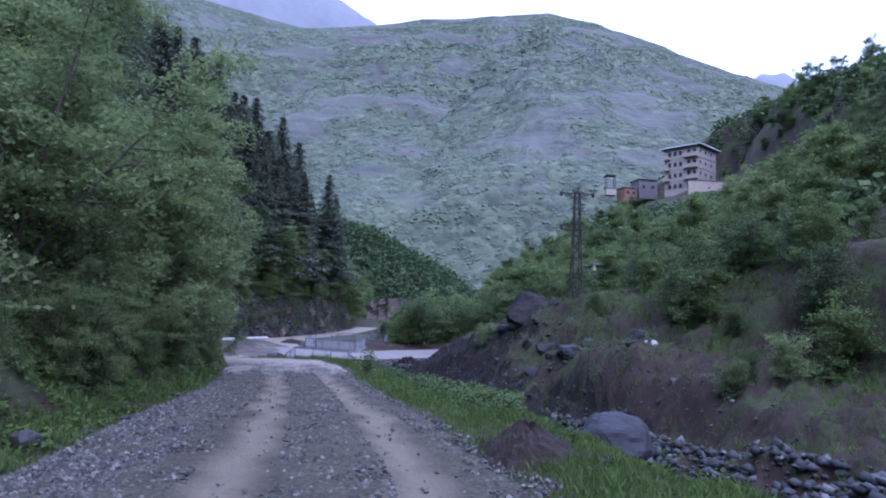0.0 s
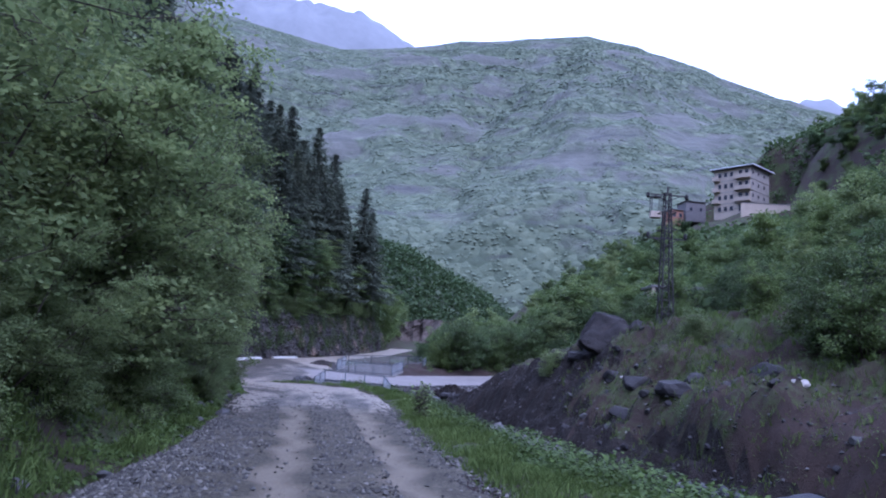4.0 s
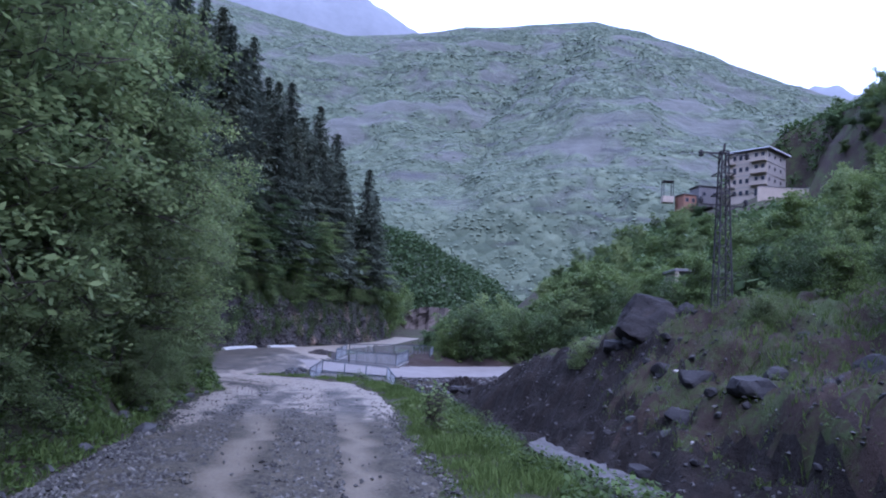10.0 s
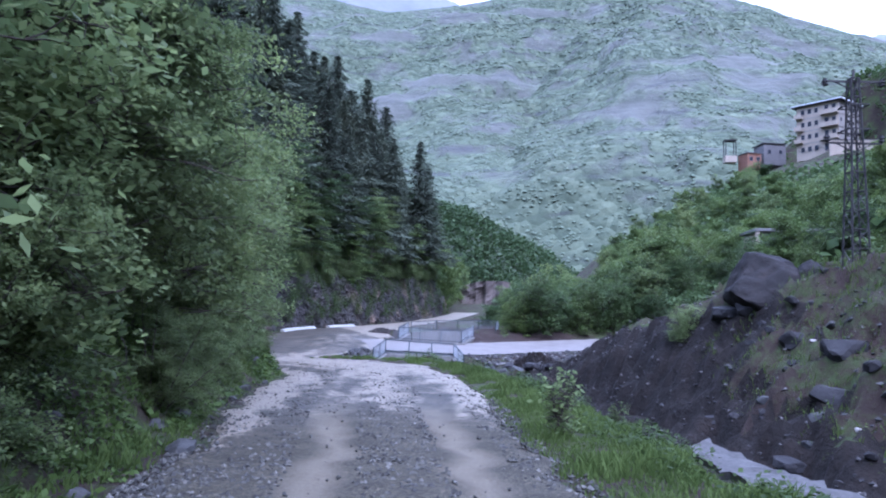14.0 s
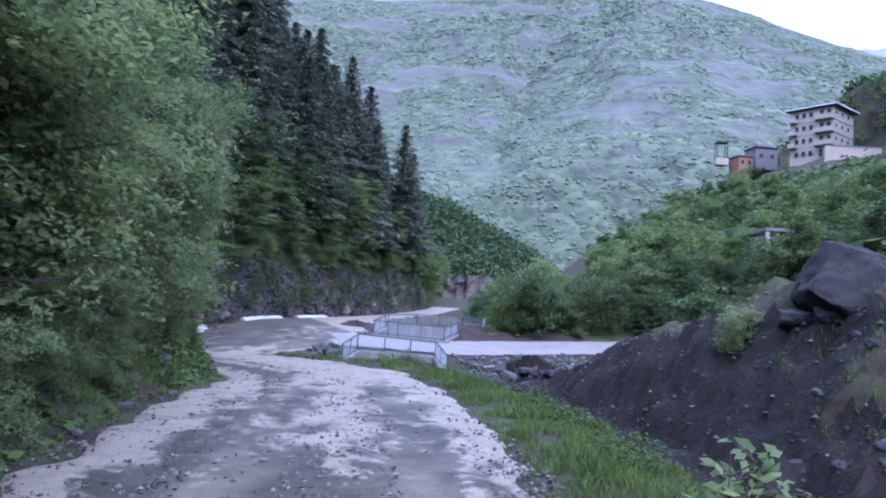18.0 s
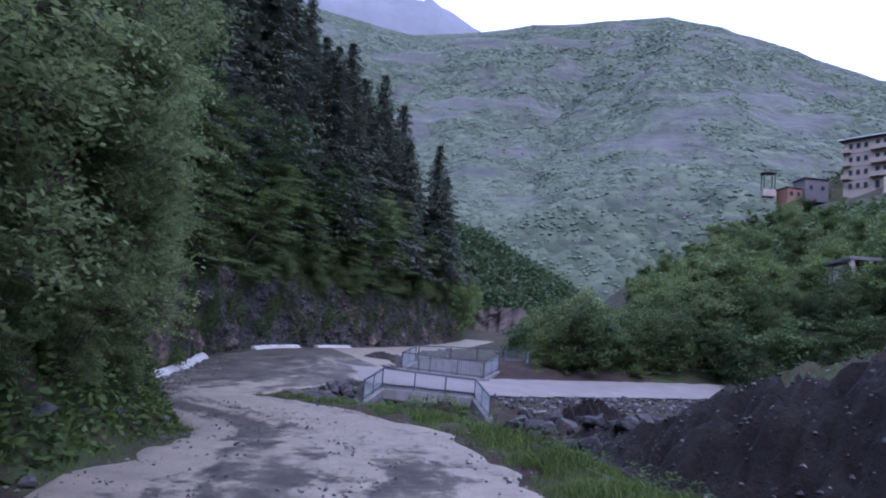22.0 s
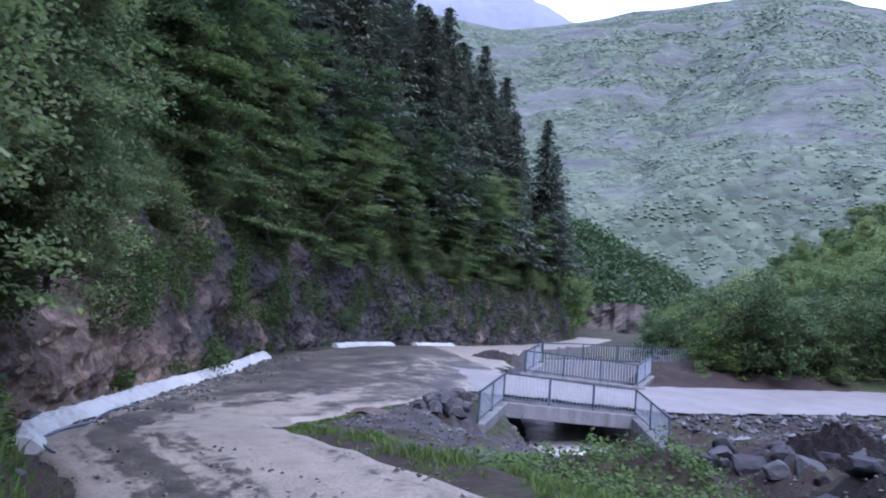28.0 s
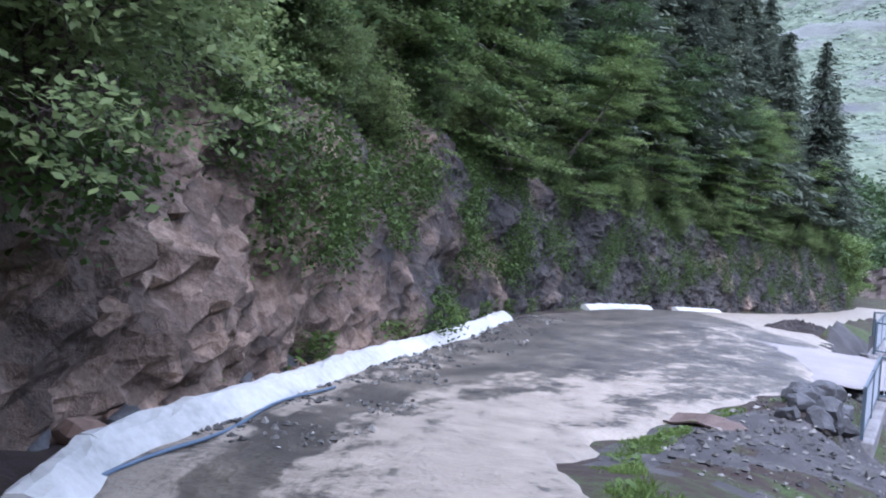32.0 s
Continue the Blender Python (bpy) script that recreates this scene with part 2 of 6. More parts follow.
def bed_z(y):
    return along(y, [-40, 10, 20, 27, 34, 50, 54, 58, 70, 84, 140], [-2.3, -2.25, -2.15, -2.1, -2.2, -2.5, -2.9, -3.6, -2.75, -2.1, -1.5])


def ground_z(x, y):
    """The height of the ground sheet: road shelf, hillside and cliff to the west, stream and embankment to the east."""
    x, y = np.asarray(x, float), np.asarray(y, float)
    lx, rx, bx = left_edge(y), right_edge(y), along(y, *BED)
    road = road_z(x, y) - 0.06
    # west: a verge and a steep bank; behind the kerb a cliff
    d = lx - x
    flat = along(y, [12, 22, 30], [1.3, 1.0, 0.45])
    bank = 0.12 * np.clip(d, 0, flat) + (0.95 + 0.35 * smooth(y, 20, 30) * (d < flat + 2.2)) * np.clip(d - flat, 0, 2.2) + 0.95 * np.clip(d - flat - 2.2, 0, 6.8) + 0.8 * np.clip(d - 10.3, 0, 60) + 0.15 * np.clip(d - 70, 0, 400)
    bank += smooth(d, 0.6, 3) * 0.35 * fbm(x, y, 5, 1)
    face = 0.05 * np.clip(d, 0, 0.9) + 5.0 * np.clip(d - 3.6, 0, 1.2) + 0.9 * np.clip(d - 4.8, 0, 70) + 0.15 * np.clip(d - 72, 0, 400)
    k = smooth(y, 44.5, 48) * (1 - smooth(y, 146, 158) * 0.7)
    west = bank * (1 - k) + face * k
    # east: verge, drop to the stream, embankment and hill
    e = x - rx
    vw = along(y, [-40, 5, 10, 14, 22, 40, 50, 54], [3.5, 2.6, 2.2, 2.4, 1.9, 2.2, 2.0, 1.5])
    zb = bed_z(y)
    crest_x = along(y, [-40, 10, 20, 24.6, 28, 31, 35, 40, 44, 47, 51, 54, 56], [16, 14, 12.6, 10.9, 8.6, 8.3, 7.4, 5.4, 3.6, 2.5, 1.1, 0.6, 0.3])
    crest_z = along(y, [-40, 10, 20, 24.6, 28, 31, 35, 40, 44, 47, 51, 54, 56], [0.2, 0.0, 0.0, 0.1, 0.9, 1.0, 1.3, 1.9, 1.7, 1.2, 0.5, -0.6, -1.2])
    base = road_z(rx, y) - 0.05
    verge_end = rx + vw
    verge_end = np.minimum(verge_end, bx - 1.6)
    b0, b1 = bx - 0.9, bx + 0.9
    k = smooth(y, 52.5, 56.5) * (1 - smooth(y, 64, 66))
    b0 = b0 * (1 - k) + np.minimum(b0, -11.5) * k
    verge_end = verge_end * (1 - k) + np.minimum(verge_end, -12.75) * k
    z1 = base + 0.10 * np.sin(np.clip(e, 0, 2) * 1.57) - 0.05 * np.clip(e - 1.2, 0, 3)
    f1 = np.clip((x - verge_end) / np.maximum(b0 - verge_end, 0.3), 0, 1)
    f1 = f1 ** (1 + 2.0 * smooth(y, 44, 48) * (1 - smooth(y, 53.5, 56)))
    z2 = z1 * (1 - f1) + zb * f1
    f2 = np.clip((x - b1) / np.maximum(crest_x - b1, 0.3), 0, 1)
    # an undercut red scarp stands over the stream's bend
    steep = smooth(y, 17, 21) * (1 - smooth(y, 30, 34))
    cutf = along(f2, [0, 0.4, 0.56, 0.7, 1], [0, 0.2, 0.86, 1.0, 1.0])
    z3 = zb + (crest_z - zb) * (f2 ** 0.85 * (1 - steep) + cutf * steep)
    top = crest_z + along(y, [-40, 20, 31, 40, 46, 52], [0.14, 0.14, 0.3, 0.62, 0.4, 0.1]) * np.clip(x - crest_x, 0, 2.6)
    t = smooth(x - crest_x, 1.5, 7.0)
    top = top * (1 - t) + np.maximum(top, east_hill(x, y)) * t
    east = np.where(x < b1, z2, np.where(x < crest_x, z3, top))
    rough = smooth(x, b0 - 0.5, b0 + 1.5)
    east = east + rough * (0.24 * fbm(x, y, 3.1, 2) + 0.16 * (1 - 2 * np.abs(fbm(x, y, 1.5, 3, 4))) + 0.09 * (1 - 2 * np.abs(fbm(x, y, 0.8, 33, 2)))) * (0.5 + 0.5 * smooth(-x, -16, -9))
    # a weedy mound of dumped soil between the bend and the bridge
    hump = np.exp(-(((x + 7.9) * 0.93 + (y - 49.3) * 0.36) / 2.0) ** 4 - (((y - 49.3) * 0.93 - (x + 7.9) * 0.36) / 1.4) ** 4)
    east = np.maximum(east, -2.4 + 1.44 * hump + 0.16 * hump * fbm(x, y, 1.4, 67, 3))
    # north-east, past the bridge: road to the right, then bushes and rising ground
    s, w = (x + 12.19) * 0.836 + (y - 62.18) * 0.549, -(x + 12.19) * 0.549 + (y - 62.18) * 0.836
    t = smooth(w, 6.3, 12)
    far = (road_z(x, y) - 0.06) * (1 - t) + east_hill(x, y) * t + smooth(w, 6.3, 7.5) * (0.3 + 0.15 * fbm(x, y, 3, 4))
    t = np.maximum(smooth(s, 16, 26) * smooth(w, 6.0, 10), smooth(s, 28, 36))
    far = far * (1 - t) + east_hill(x, y) * t
    below = smooth(-w, 0.1, 2.6)
    bank_low = far * (1 - below) + np.minimum(east, far - 0.2) * below
    kk = smooth(y + 0.35 * x, 53.5, 58)
    east = east * (1 - kk) + np.where(w > 0, far, bank_low) * kk
    # the stream's channel under and past the bridge
    cut = np.exp(-(((x - bx) / 2.6) ** 4)) * smooth(y, 52, 58) * (1 - smooth(y, 84, 95))
    east = east * (1 - cut) + np.minimum(east, zb) * cut
    z = np.where(x < lx, road + west, np.where(x > rx, east, road))
    # gravel island inside the bend slopes off to the stream
    return z + 0.03 * fbm(x, y, 1.7, 6, 3) * smooth(np.maximum(lx - x, x - rx), 0.0, 1.0)


# ---- mesh helpers ----
def mesh_of(name, verts, faces, mats=(), smooth_shade=False, face_mats=None):
    me = bpy.data.meshes.new(name)
    verts = np.asarray(verts, np.float32)
    faces = np.asarray(faces, np.int32)
    n, k = faces.shape
    me.vertices.add(len(verts))
    me.vertices.foreach_set("co", verts.ravel())
    me.loops.add(n * k)
    me.loops.foreach_set("vertex_index", faces.ravel())
    me.polygons.add(n)
    me.polygons.foreach_set("loop_start", np.arange(0, n * k, k, dtype=np.int32))
    me.polygons.foreach_set("use_smooth", np.full(n, bool(smooth_shade)))
    for m in mats:
        me.materials.append(m)
    if face_mats is not None:
        me.polygons.foreach_set("material_index", np.asarray(face_mats, np.int32))
    me.update(calc_edges=True)
    return me


def grid_mesh(name, xs, ys, zf, mats, face_mat=None):
    gx, gy = np.meshgrid(xs, ys)
    gz = zf(gx, gy)
    v = np.stack([gx, gy, gz], -1).reshape(-1, 3)
    nx, ny = len(xs), len(ys)
    i = (np.arange(ny - 1)[:, None] * nx + np.arange(nx - 1)[None]).ravel()
    f = np.stack([i, i + 1, i + nx + 1, i + nx], -1)
    fm = None if face_mat is None else face_mat(v[f].mean(1))
    return mesh_of(name, v, f, mats, True, fm)


def spaced(*runs):
    """Grid lines: (start, stop, step) runs, joined."""
    out = []
    for a, b, st in runs:
        out += list(np.arange(a, b - 1e-6, st))
    return np.array(out + [runs[-1][1]])


def bm_box(bm, m, sx, sy, sz, bevel=0.0):
    """A box of that size about the pose m."""
    r = bmesh.ops.create_cube(bm, size=1.0)
    bmesh.ops.transform(bm, matrix=m @ Matrix.Diagonal((sx, sy, sz, 1)), verts=r["verts"])
    if bevel:
        es = list({e for v in r["verts"] for e in v.link_edges})
        bmesh.ops.bevel(bm, geom=es, offset=bevel, segments=1, affect="EDGES")


def box_mesh(name, sx, sy, sz, mat, bevel=0.0):
    bm = bmesh.new()
    bm_box(bm, Matrix(), sx, sy, sz, bevel)
    me = bpy.data.meshes.new(name)
    bm.to_mesh(me)
    bm.free()
    me.materials.append(mat)
    return me


def part(name, bm, mat, parent, label="", m=None):
    """Links a bmesh, or a mesh made already, as one object under a thing."""
    if isinstance(bm, bmesh.types.BMesh):
        me = bpy.data.meshes.new(name)
        bm.to_mesh(me)
        bm.free()
        me.materials.append(mat)
    else:
        me = bm
    ob = new(name, me)
    ob.parent = parent
    if m is not None:
        ob.matrix_local = m
    if label:
        ob["label"] = label
    return ob


def empty_at(name, x, y, z):
    ob = new(name)
    ob.location = (x, y, z)
    ob.empty_display_size = 0.2
    return ob


# ---- ground, road ----
def ground_material():
    mat, nodes, links, shader = material("ground_soil_and_grass", 0.95)
    p = position(nodes)
    a = noise_tex(nodes, links, p, 0.35)
    b = noise_tex(nodes, links, p, 4.0, 8.0, 0.7)
    c = noise_tex(nodes, links, p, 30.0, 4.0, 0.7)
    soil = ramp(nodes, [(0.3, (0.00553, 0.00422, 0.00376)), (0.55, (0.0136, 0.01, 0.00864)), (0.8, (0.034, 0.0254, 0.0211))])
    links.new(b, soil.inputs[0])
    red = mix(nodes, links, maths(nodes, links, "MULTIPLY", a, 0.6), soil.outputs[0], (0.06, 0.036, 0.0264))
    green = ramp(nodes, [(0.3, (0.0158, 0.0263, 0.00685)), (0.7, (0.0448, 0.0632, 0.0184))])
    links.new(c, green.inputs[0])
    k = ramp(nodes, [(0.47, (0, 0, 0)), (0.58, (1, 1, 1))])
    links.new(maths(nodes, links, "ADD", maths(nodes, links, "MULTIPLY", a, 0.55), maths(nodes, links, "MULTIPLY", b, 0.45)), k.inputs[0])
    links.new(mix(nodes, links, k.outputs[0], red, green.outputs[0]), shader.inputs["Base Color"])
    bump(nodes, links, shader, maths(nodes, links, "ADD", b, maths(nodes, links, "MULTIPLY", c, 0.4)), 0.8, 0.1)
    return mat


M_GROUND = ground_material()
M_FLOOR = speckled("forest_floor", [(0.3, (0.016, 0.02, 0.01)), (0.55, (0.035, 0.045, 0.02)), (0.75, (0.07, 0.075, 0.035))], 0.7, 9, 0.95, 0.8, 0.1)
M_RED = speckled("red_brown_soil", [(0.3, (0.0106, 0.00691, 0.00554)), (0.55, (0.0265, 0.0177, 0.0141)), (0.78, (0.0553, 0.038, 0.0307))], 1.0, 12, 0.95, 1.0, 0.1)
M_CUT = speckled("cut_soil", [(0.3, (0.0037, 0.00269, 0.00216)), (0.52, (0.00875, 0.00635, 0.00517)), (0.72, (0.0211, 0.0157, 0.0125))], 1.4, 6, 0.95, 1.0, 0.3)


def ground_kind(c):
    x, y = c[:, 0], c[:, 1]
    out = np.zeros(len(c), int)
    out[x < left_edge(y) - 1.5] = 1
    bx = along(y, *BED)
    n = fbm(x, y, 4, 7)
    crest = along(y, [24, 28, 35, 40, 44, 47, 51, 56], [10.9, 8.6, 7.4, 5.4, 3.6, 2.5, 1.1, 0.3])
    cut = (x > bx - 1.6) & (x < crest + 0.25 + 0.2 * n) & (y > 24) & (y < 58)
    out[cut & ((y > 38.5 + 1.5 * n) | (c[:, 2] < -0.9 + 0.5 * n))] = 2
    s, w = (x + 12.19) * 0.836 + (y - 62.18) * 0.549, -(x + 12.19) * 0.549 + (y - 62.18) * 0.836
    out[(w > 5.3) & (w < 9.0 + 1.2 * n) & (s > 5) & (x > -9)] = 3
    out[(x > 6.4) & (x < 12.5) & (y > 21.5) & (y < 31) & (c[:, 2] < 0.75 + 0.25 * n) & (c[:, 2] > -1.3)] = 3
    out[(w > 5.3) & (s > 20)] = 0
    out[(x > right_edge(y)) & (x < -10.5) & (y >= 62) & (y < 80)] = 4
    out[(x > right_edge(y)) & (x < -7.5) & (y > 50.5) & (y < 62) & (n < 0.5)] = 4
    return out


M_GRAVEL = speckled("grey_gravel", [(0.3, (0.0131, 0.0124, 0.0123)), (0.52, (0.0318, 0.0298, 0.0285)), (0.72, (0.0749, 0.0707, 0.0667))], 2.0, 22, 0.9, 0.9, 0.05)
xs = spaced((-90, -40, 5), (-40, -24, 1.0), (-24, 14, 0.28), (14, 30, 1.0), (30, 120, 5))
ys = spaced((-60, -10, 5), (-10, 2, 1.0), (2, 76, 0.32), (76, 110, 1.0), (110, 240, 5))
tagged(new("ground", grid_mesh("ground", xs, ys, ground_z, [M_GROUND, M_FLOOR, M_CUT, M_RED, M_GRAVEL], ground_kind)),
       "dark soil and rough grass of the valley floor", "ground", kind="structure")


def road_material():
    mat, nodes, links, shader = material("gravel_and_slurry_road", 0.85)
    p = position(nodes)
    sep = nodes.new("ShaderNodeSeparateXYZ")
    links.new(p, sep.inputs[0])
    uv = nodes.new("ShaderNodeUVMap")
    su = nodes.new("ShaderNodeSeparateXYZ")
    links.new(uv.outputs[0], su.inputs[0])
    big = noise_tex(nodes, links, p, 0.45, 5.0, 0.55)
    mid = noise_tex(nodes, links, p, 2.2, 8.0, 0.68)
    fine = noise_tex(nodes, links, p, 28.0, 5.0, 0.75)
    vor = nodes.new("ShaderNodeTexVoronoi")
    vor.inputs["Scale"].default_value = 16.0
    links.new(p, vor.inputs["Vector"])
    gravel = ramp(nodes, [(0.3, (0.0167, 0.015, 0.0103)), (0.5, (0.039, 0.0349, 0.024)), (0.72, (0.0892, 0.0812, 0.0557))])
    links.new(maths(nodes, links, "ADD", maths(nodes, links, "MULTIPLY", fine, 0.55), maths(nodes, links, "MULTIPLY", mid, 0.45)), gravel.inputs[0])
    stones = ramp(nodes, [(0.0, (0.45, 0.45, 0.46)), (0.6, (1.0, 1.0, 1.0)), (1.0, (2.1, 2.05, 2.0))])
    pick = nodes.new("ShaderNodeTexVoronoi")
    pick.inputs["Scale"].default_value = 30.0
    links.new(p, pick.inputs["Vector"])
    links.new(pick.outputs["Color"], stones.inputs[0])
    bed = mix(nodes, links, 0.85, gravel.outputs[0], mix(nodes, links, 1.0, gravel.outputs[0], stones.outputs[0], "MULTIPLY"))
    dust = ramp(nodes, [(0.35, (0.0861, 0.0737, 0.053)), (0.7, (0.138, 0.12, 0.0869))])
    links.new(fine, dust.inputs[0])
    slurry = ramp(nodes, [(0.3, (0.129, 0.111, 0.0855)), (0.7, (0.216, 0.188, 0.147))])
    links.new(mid, slurry.inputs[0])
    mud = ramp(nodes, [(0.38, (0.0172, 0.0148, 0.0113)), (0.5, (0.0473, 0.0412, 0.0311)), (0.62, (0.0933, 0.08, 0.0595))])

    def band(center, width):
        d = maths(nodes, links, "ABSOLUTE", maths(nodes, links, "SUBTRACT", su.outputs[0], center))
        d = maths(nodes, links, "ADD", d, maths(nodes, links, "MULTIPLY", maths(nodes, links, "SUBTRACT", big, 0.5), 0.07))
        return maths(nodes, links, "SUBTRACT", 1.0, maths(nodes, links, "DIVIDE", d, width), True)

    ruts = maths(nodes, links, "MAXIMUM", band(0.39, 0.085), band(0.77, 0.085))
    ruts = maths(nodes, links, "MULTIPLY", ruts, maths(nodes, links, "ADD", mid, 0.75), True)
    track = mix(nodes, links, ruts, bed, dust.outputs[0])
    # further on a pale cement slurry lies on the road, streaked along its run
    flow = nodes.new("ShaderNodeCombineXYZ")
    links.new(maths(nodes, links, "MULTIPLY", su.outputs[0], 6.5), flow.inputs[0])
    links.new(maths(nodes, links, "MULTIPLY", su.outputs[1], 0.5), flow.inputs[1])
    streak = noise_tex(nodes, links, flow.outputs[0], 1.0, 7.0, 0.62)
    links.new(maths(nodes, links, "ADD", maths(nodes, links, "MULTIPLY", streak, 0.6), maths(nodes, links, "MULTIPLY", mid, 0.4)), mud.inputs[0])
    left = maths(nodes, links, "MULTIPLY", maths(nodes, links, "SUBTRACT", 1.0, maths(nodes, links, "DIVIDE", su.outputs[0], 0.45), True), 4.0)
    start = maths(nodes, links, "DIVIDE", maths(nodes, links, "SUBTRACT", maths(nodes, links, "ADD", sep.outputs[1], left), 27.0), 4.0, True)

    def profile(points):
        c = nodes.new("ShaderNodeFloatCurve")
        curve = c.mapping.curves[0]
        for k, (cx, cy) in enumerate(points):
            if k == 0 or k == len(points) - 1:
                curve.points[0 if k == 0 else 1].location = (cx, cy)
        for cx, cy in points[1:-1]:
            curve.points.new(cx, cy)
        c.mapping.update()
        links.new(maths(nodes, links, "ADD", su.outputs[0], maths(nodes, links, "MULTIPLY", maths(nodes, links, "SUBTRACT", big, 0.5), 0.22)), c.inputs[1])
        return c.outputs[0]

    # on the straight it lies pale along both sides; in the bend a dark wet band runs along the kerb side
    straight = profile([(0.0, 0.70), (0.1, 0.66), (0.2, 0.54), (0.3, 0.47), (0.4, 0.46), (0.5, 0.53), (0.58, 0.58), (0.68, 0.47), (0.76, 0.44), (0.86, 0.55), (1.0, 0.64)])
    bend = profile([(0.0, 0.53), (0.06, 0.57), (0.13, 0.54), (0.2, 0.50), (0.27, 0.36), (0.33, 0.39), (0.4, 0.54), (0.48, 0.51), (0.56, 0.56), (0.66, 0.60), (0.8, 0.60), (0.9, 0.57), (1.0, 0.68)])
    turn = maths(nodes, links, "DIVIDE", maths(nodes, links, "SUBTRACT", sep.outputs[1], 38.5), 4.0, True)
    far = maths(nodes, links, "MULTIPLY", maths(nodes, links, "DIVIDE", maths(nodes, links, "SUBTRACT", sep.outputs[1], 52.0), 7.0, True), 0.14)
    lane = maths(nodes, links, "ADD", straight, maths(nodes, links, "MULTIPLY", turn, maths(nodes, links, "SUBTRACT", bend, straight)))
    lane = maths(nodes, links, "SUBTRACT", lane, far)
    near = maths(nodes, links, "SUBTRACT", 1.0, maths(nodes, links, "DIVIDE", maths(nodes, links, "ABSOLUTE", maths(nodes, links, "SUBTRACT", sep.outputs[1], 42.0)), 5.0), True)
    lane = maths(nodes, links, "ADD", lane, maths(nodes, links, "MULTIPLY", near, maths(nodes, links, "ADD", 0.015, maths(nodes, links, "MULTIPLY", maths(nodes, links, "SUBTRACT", 1.0, maths(nodes, links, "DIVIDE", su.outputs[0], 0.24), True), 0.16))))
    early = maths(nodes, links, "MULTIPLY", maths(nodes, links, "SUBTRACT", 1.0, maths(nodes, links, "DIVIDE", maths(nodes, links, "SUBTRACT", sep.outputs[1], 26.0), 6.0, True)), 0.05)
    lane = maths(nodes, links, "SUBTRACT", lane, early)
    crumbs = noise_tex(nodes, links, p, 6.0, 8.0, 0.75)
    thin = nodes.new("ShaderNodeCombineXYZ")
    links.new(maths(nodes, links, "MULTIPLY", su.outputs[0], 17.0), thin.inputs[0])
    links.new(maths(nodes, links, "MULTIPLY", su.outputs[1], 0.65), thin.inputs[1])
    thin = noise_tex(nodes, links, thin.outputs[0], 1.0, 7.0, 0.66)
    patch = maths(nodes, links, "ADD", maths(nodes, links, "MULTIPLY", streak, 0.28), maths(nodes, links, "MULTIPLY", thin, 0.26))
    patch = maths(nodes, links, "ADD", patch, maths(nodes, links, "MULTIPLY", mid, 0.18))
    patch = maths(nodes, links, "ADD", patch, maths(nodes, links, "MULTIPLY", crumbs, 0.28))
    cover = maths(nodes, links, "SUBTRACT", maths(nodes, links, "ADD", maths(nodes, links, "MULTIPLY", patch, 1.55), lane), 1.275)
    cover = maths(nodes, links, "SUBTRACT", cover, maths(nodes, links, "MULTIPLY", maths(nodes, links, "SUBTRACT", 1.0, start), 0.16))
    cover = maths(nodes, links, "MULTIPLY", maths(nodes, links, "ADD", cover, 0.025), 15.0, True)
    cover = maths(nodes, links, "MULTIPLY", cover, maths(nodes, links, "MULTIPLY", maths(nodes, links, "MULTIPLY", start, 4.0, True), maths(nodes, links, "ADD", fine, 0.45)), True)
    # the old concrete carriageway comes in pale from the north-west
    line = maths(nodes, links, "ADD", maths(nodes, links, "ADD", maths(nodes, links, "MULTIPLY", sep.outputs[1], 0.45), sep.outputs[0]), maths(nodes, links, "MULTIPLY", mid, 0.8))
    pale = maths(nodes, links, "MULTIPLY", maths(nodes, links, "MULTIPLY", maths(nodes, links, "SUBTRACT", line, 17.2), 2.5, True), maths(nodes, links, "SUBTRACT", sep.outputs[1], 61.0), True)
    cover = maths(nodes, links, "MAXIMUM", cover, maths(nodes, links, "MULTIPLY", pale, maths(nodes, links, "ADD", mid, 0.45), True))
    lower = mix(nodes, links, start, track, mud.outputs[0])
    links.new(mix(nodes, links, cover, lower, slurry.outputs[0]), shader.inputs["Base Color"])
    wet = maths(nodes, links, "SUBTRACT", 0.85, maths(nodes, links, "MULTIPLY", start, 0.35))
    links.new(wet, shader.inputs["Roughness"])
    h = maths(nodes, links, "ADD", maths(nodes, links, "MULTIPLY", fine, 0.5), maths(nodes, links, "MULTIPLY", vor.outputs["Distance"], 0.4))
    h = maths(nodes, links, "ADD", h, maths(nodes, links, "MULTIPLY", mid, 0.7))
    bump(nodes, links, shader, h, 0.8, 0.04)
    return mat


M_ROAD = road_material()


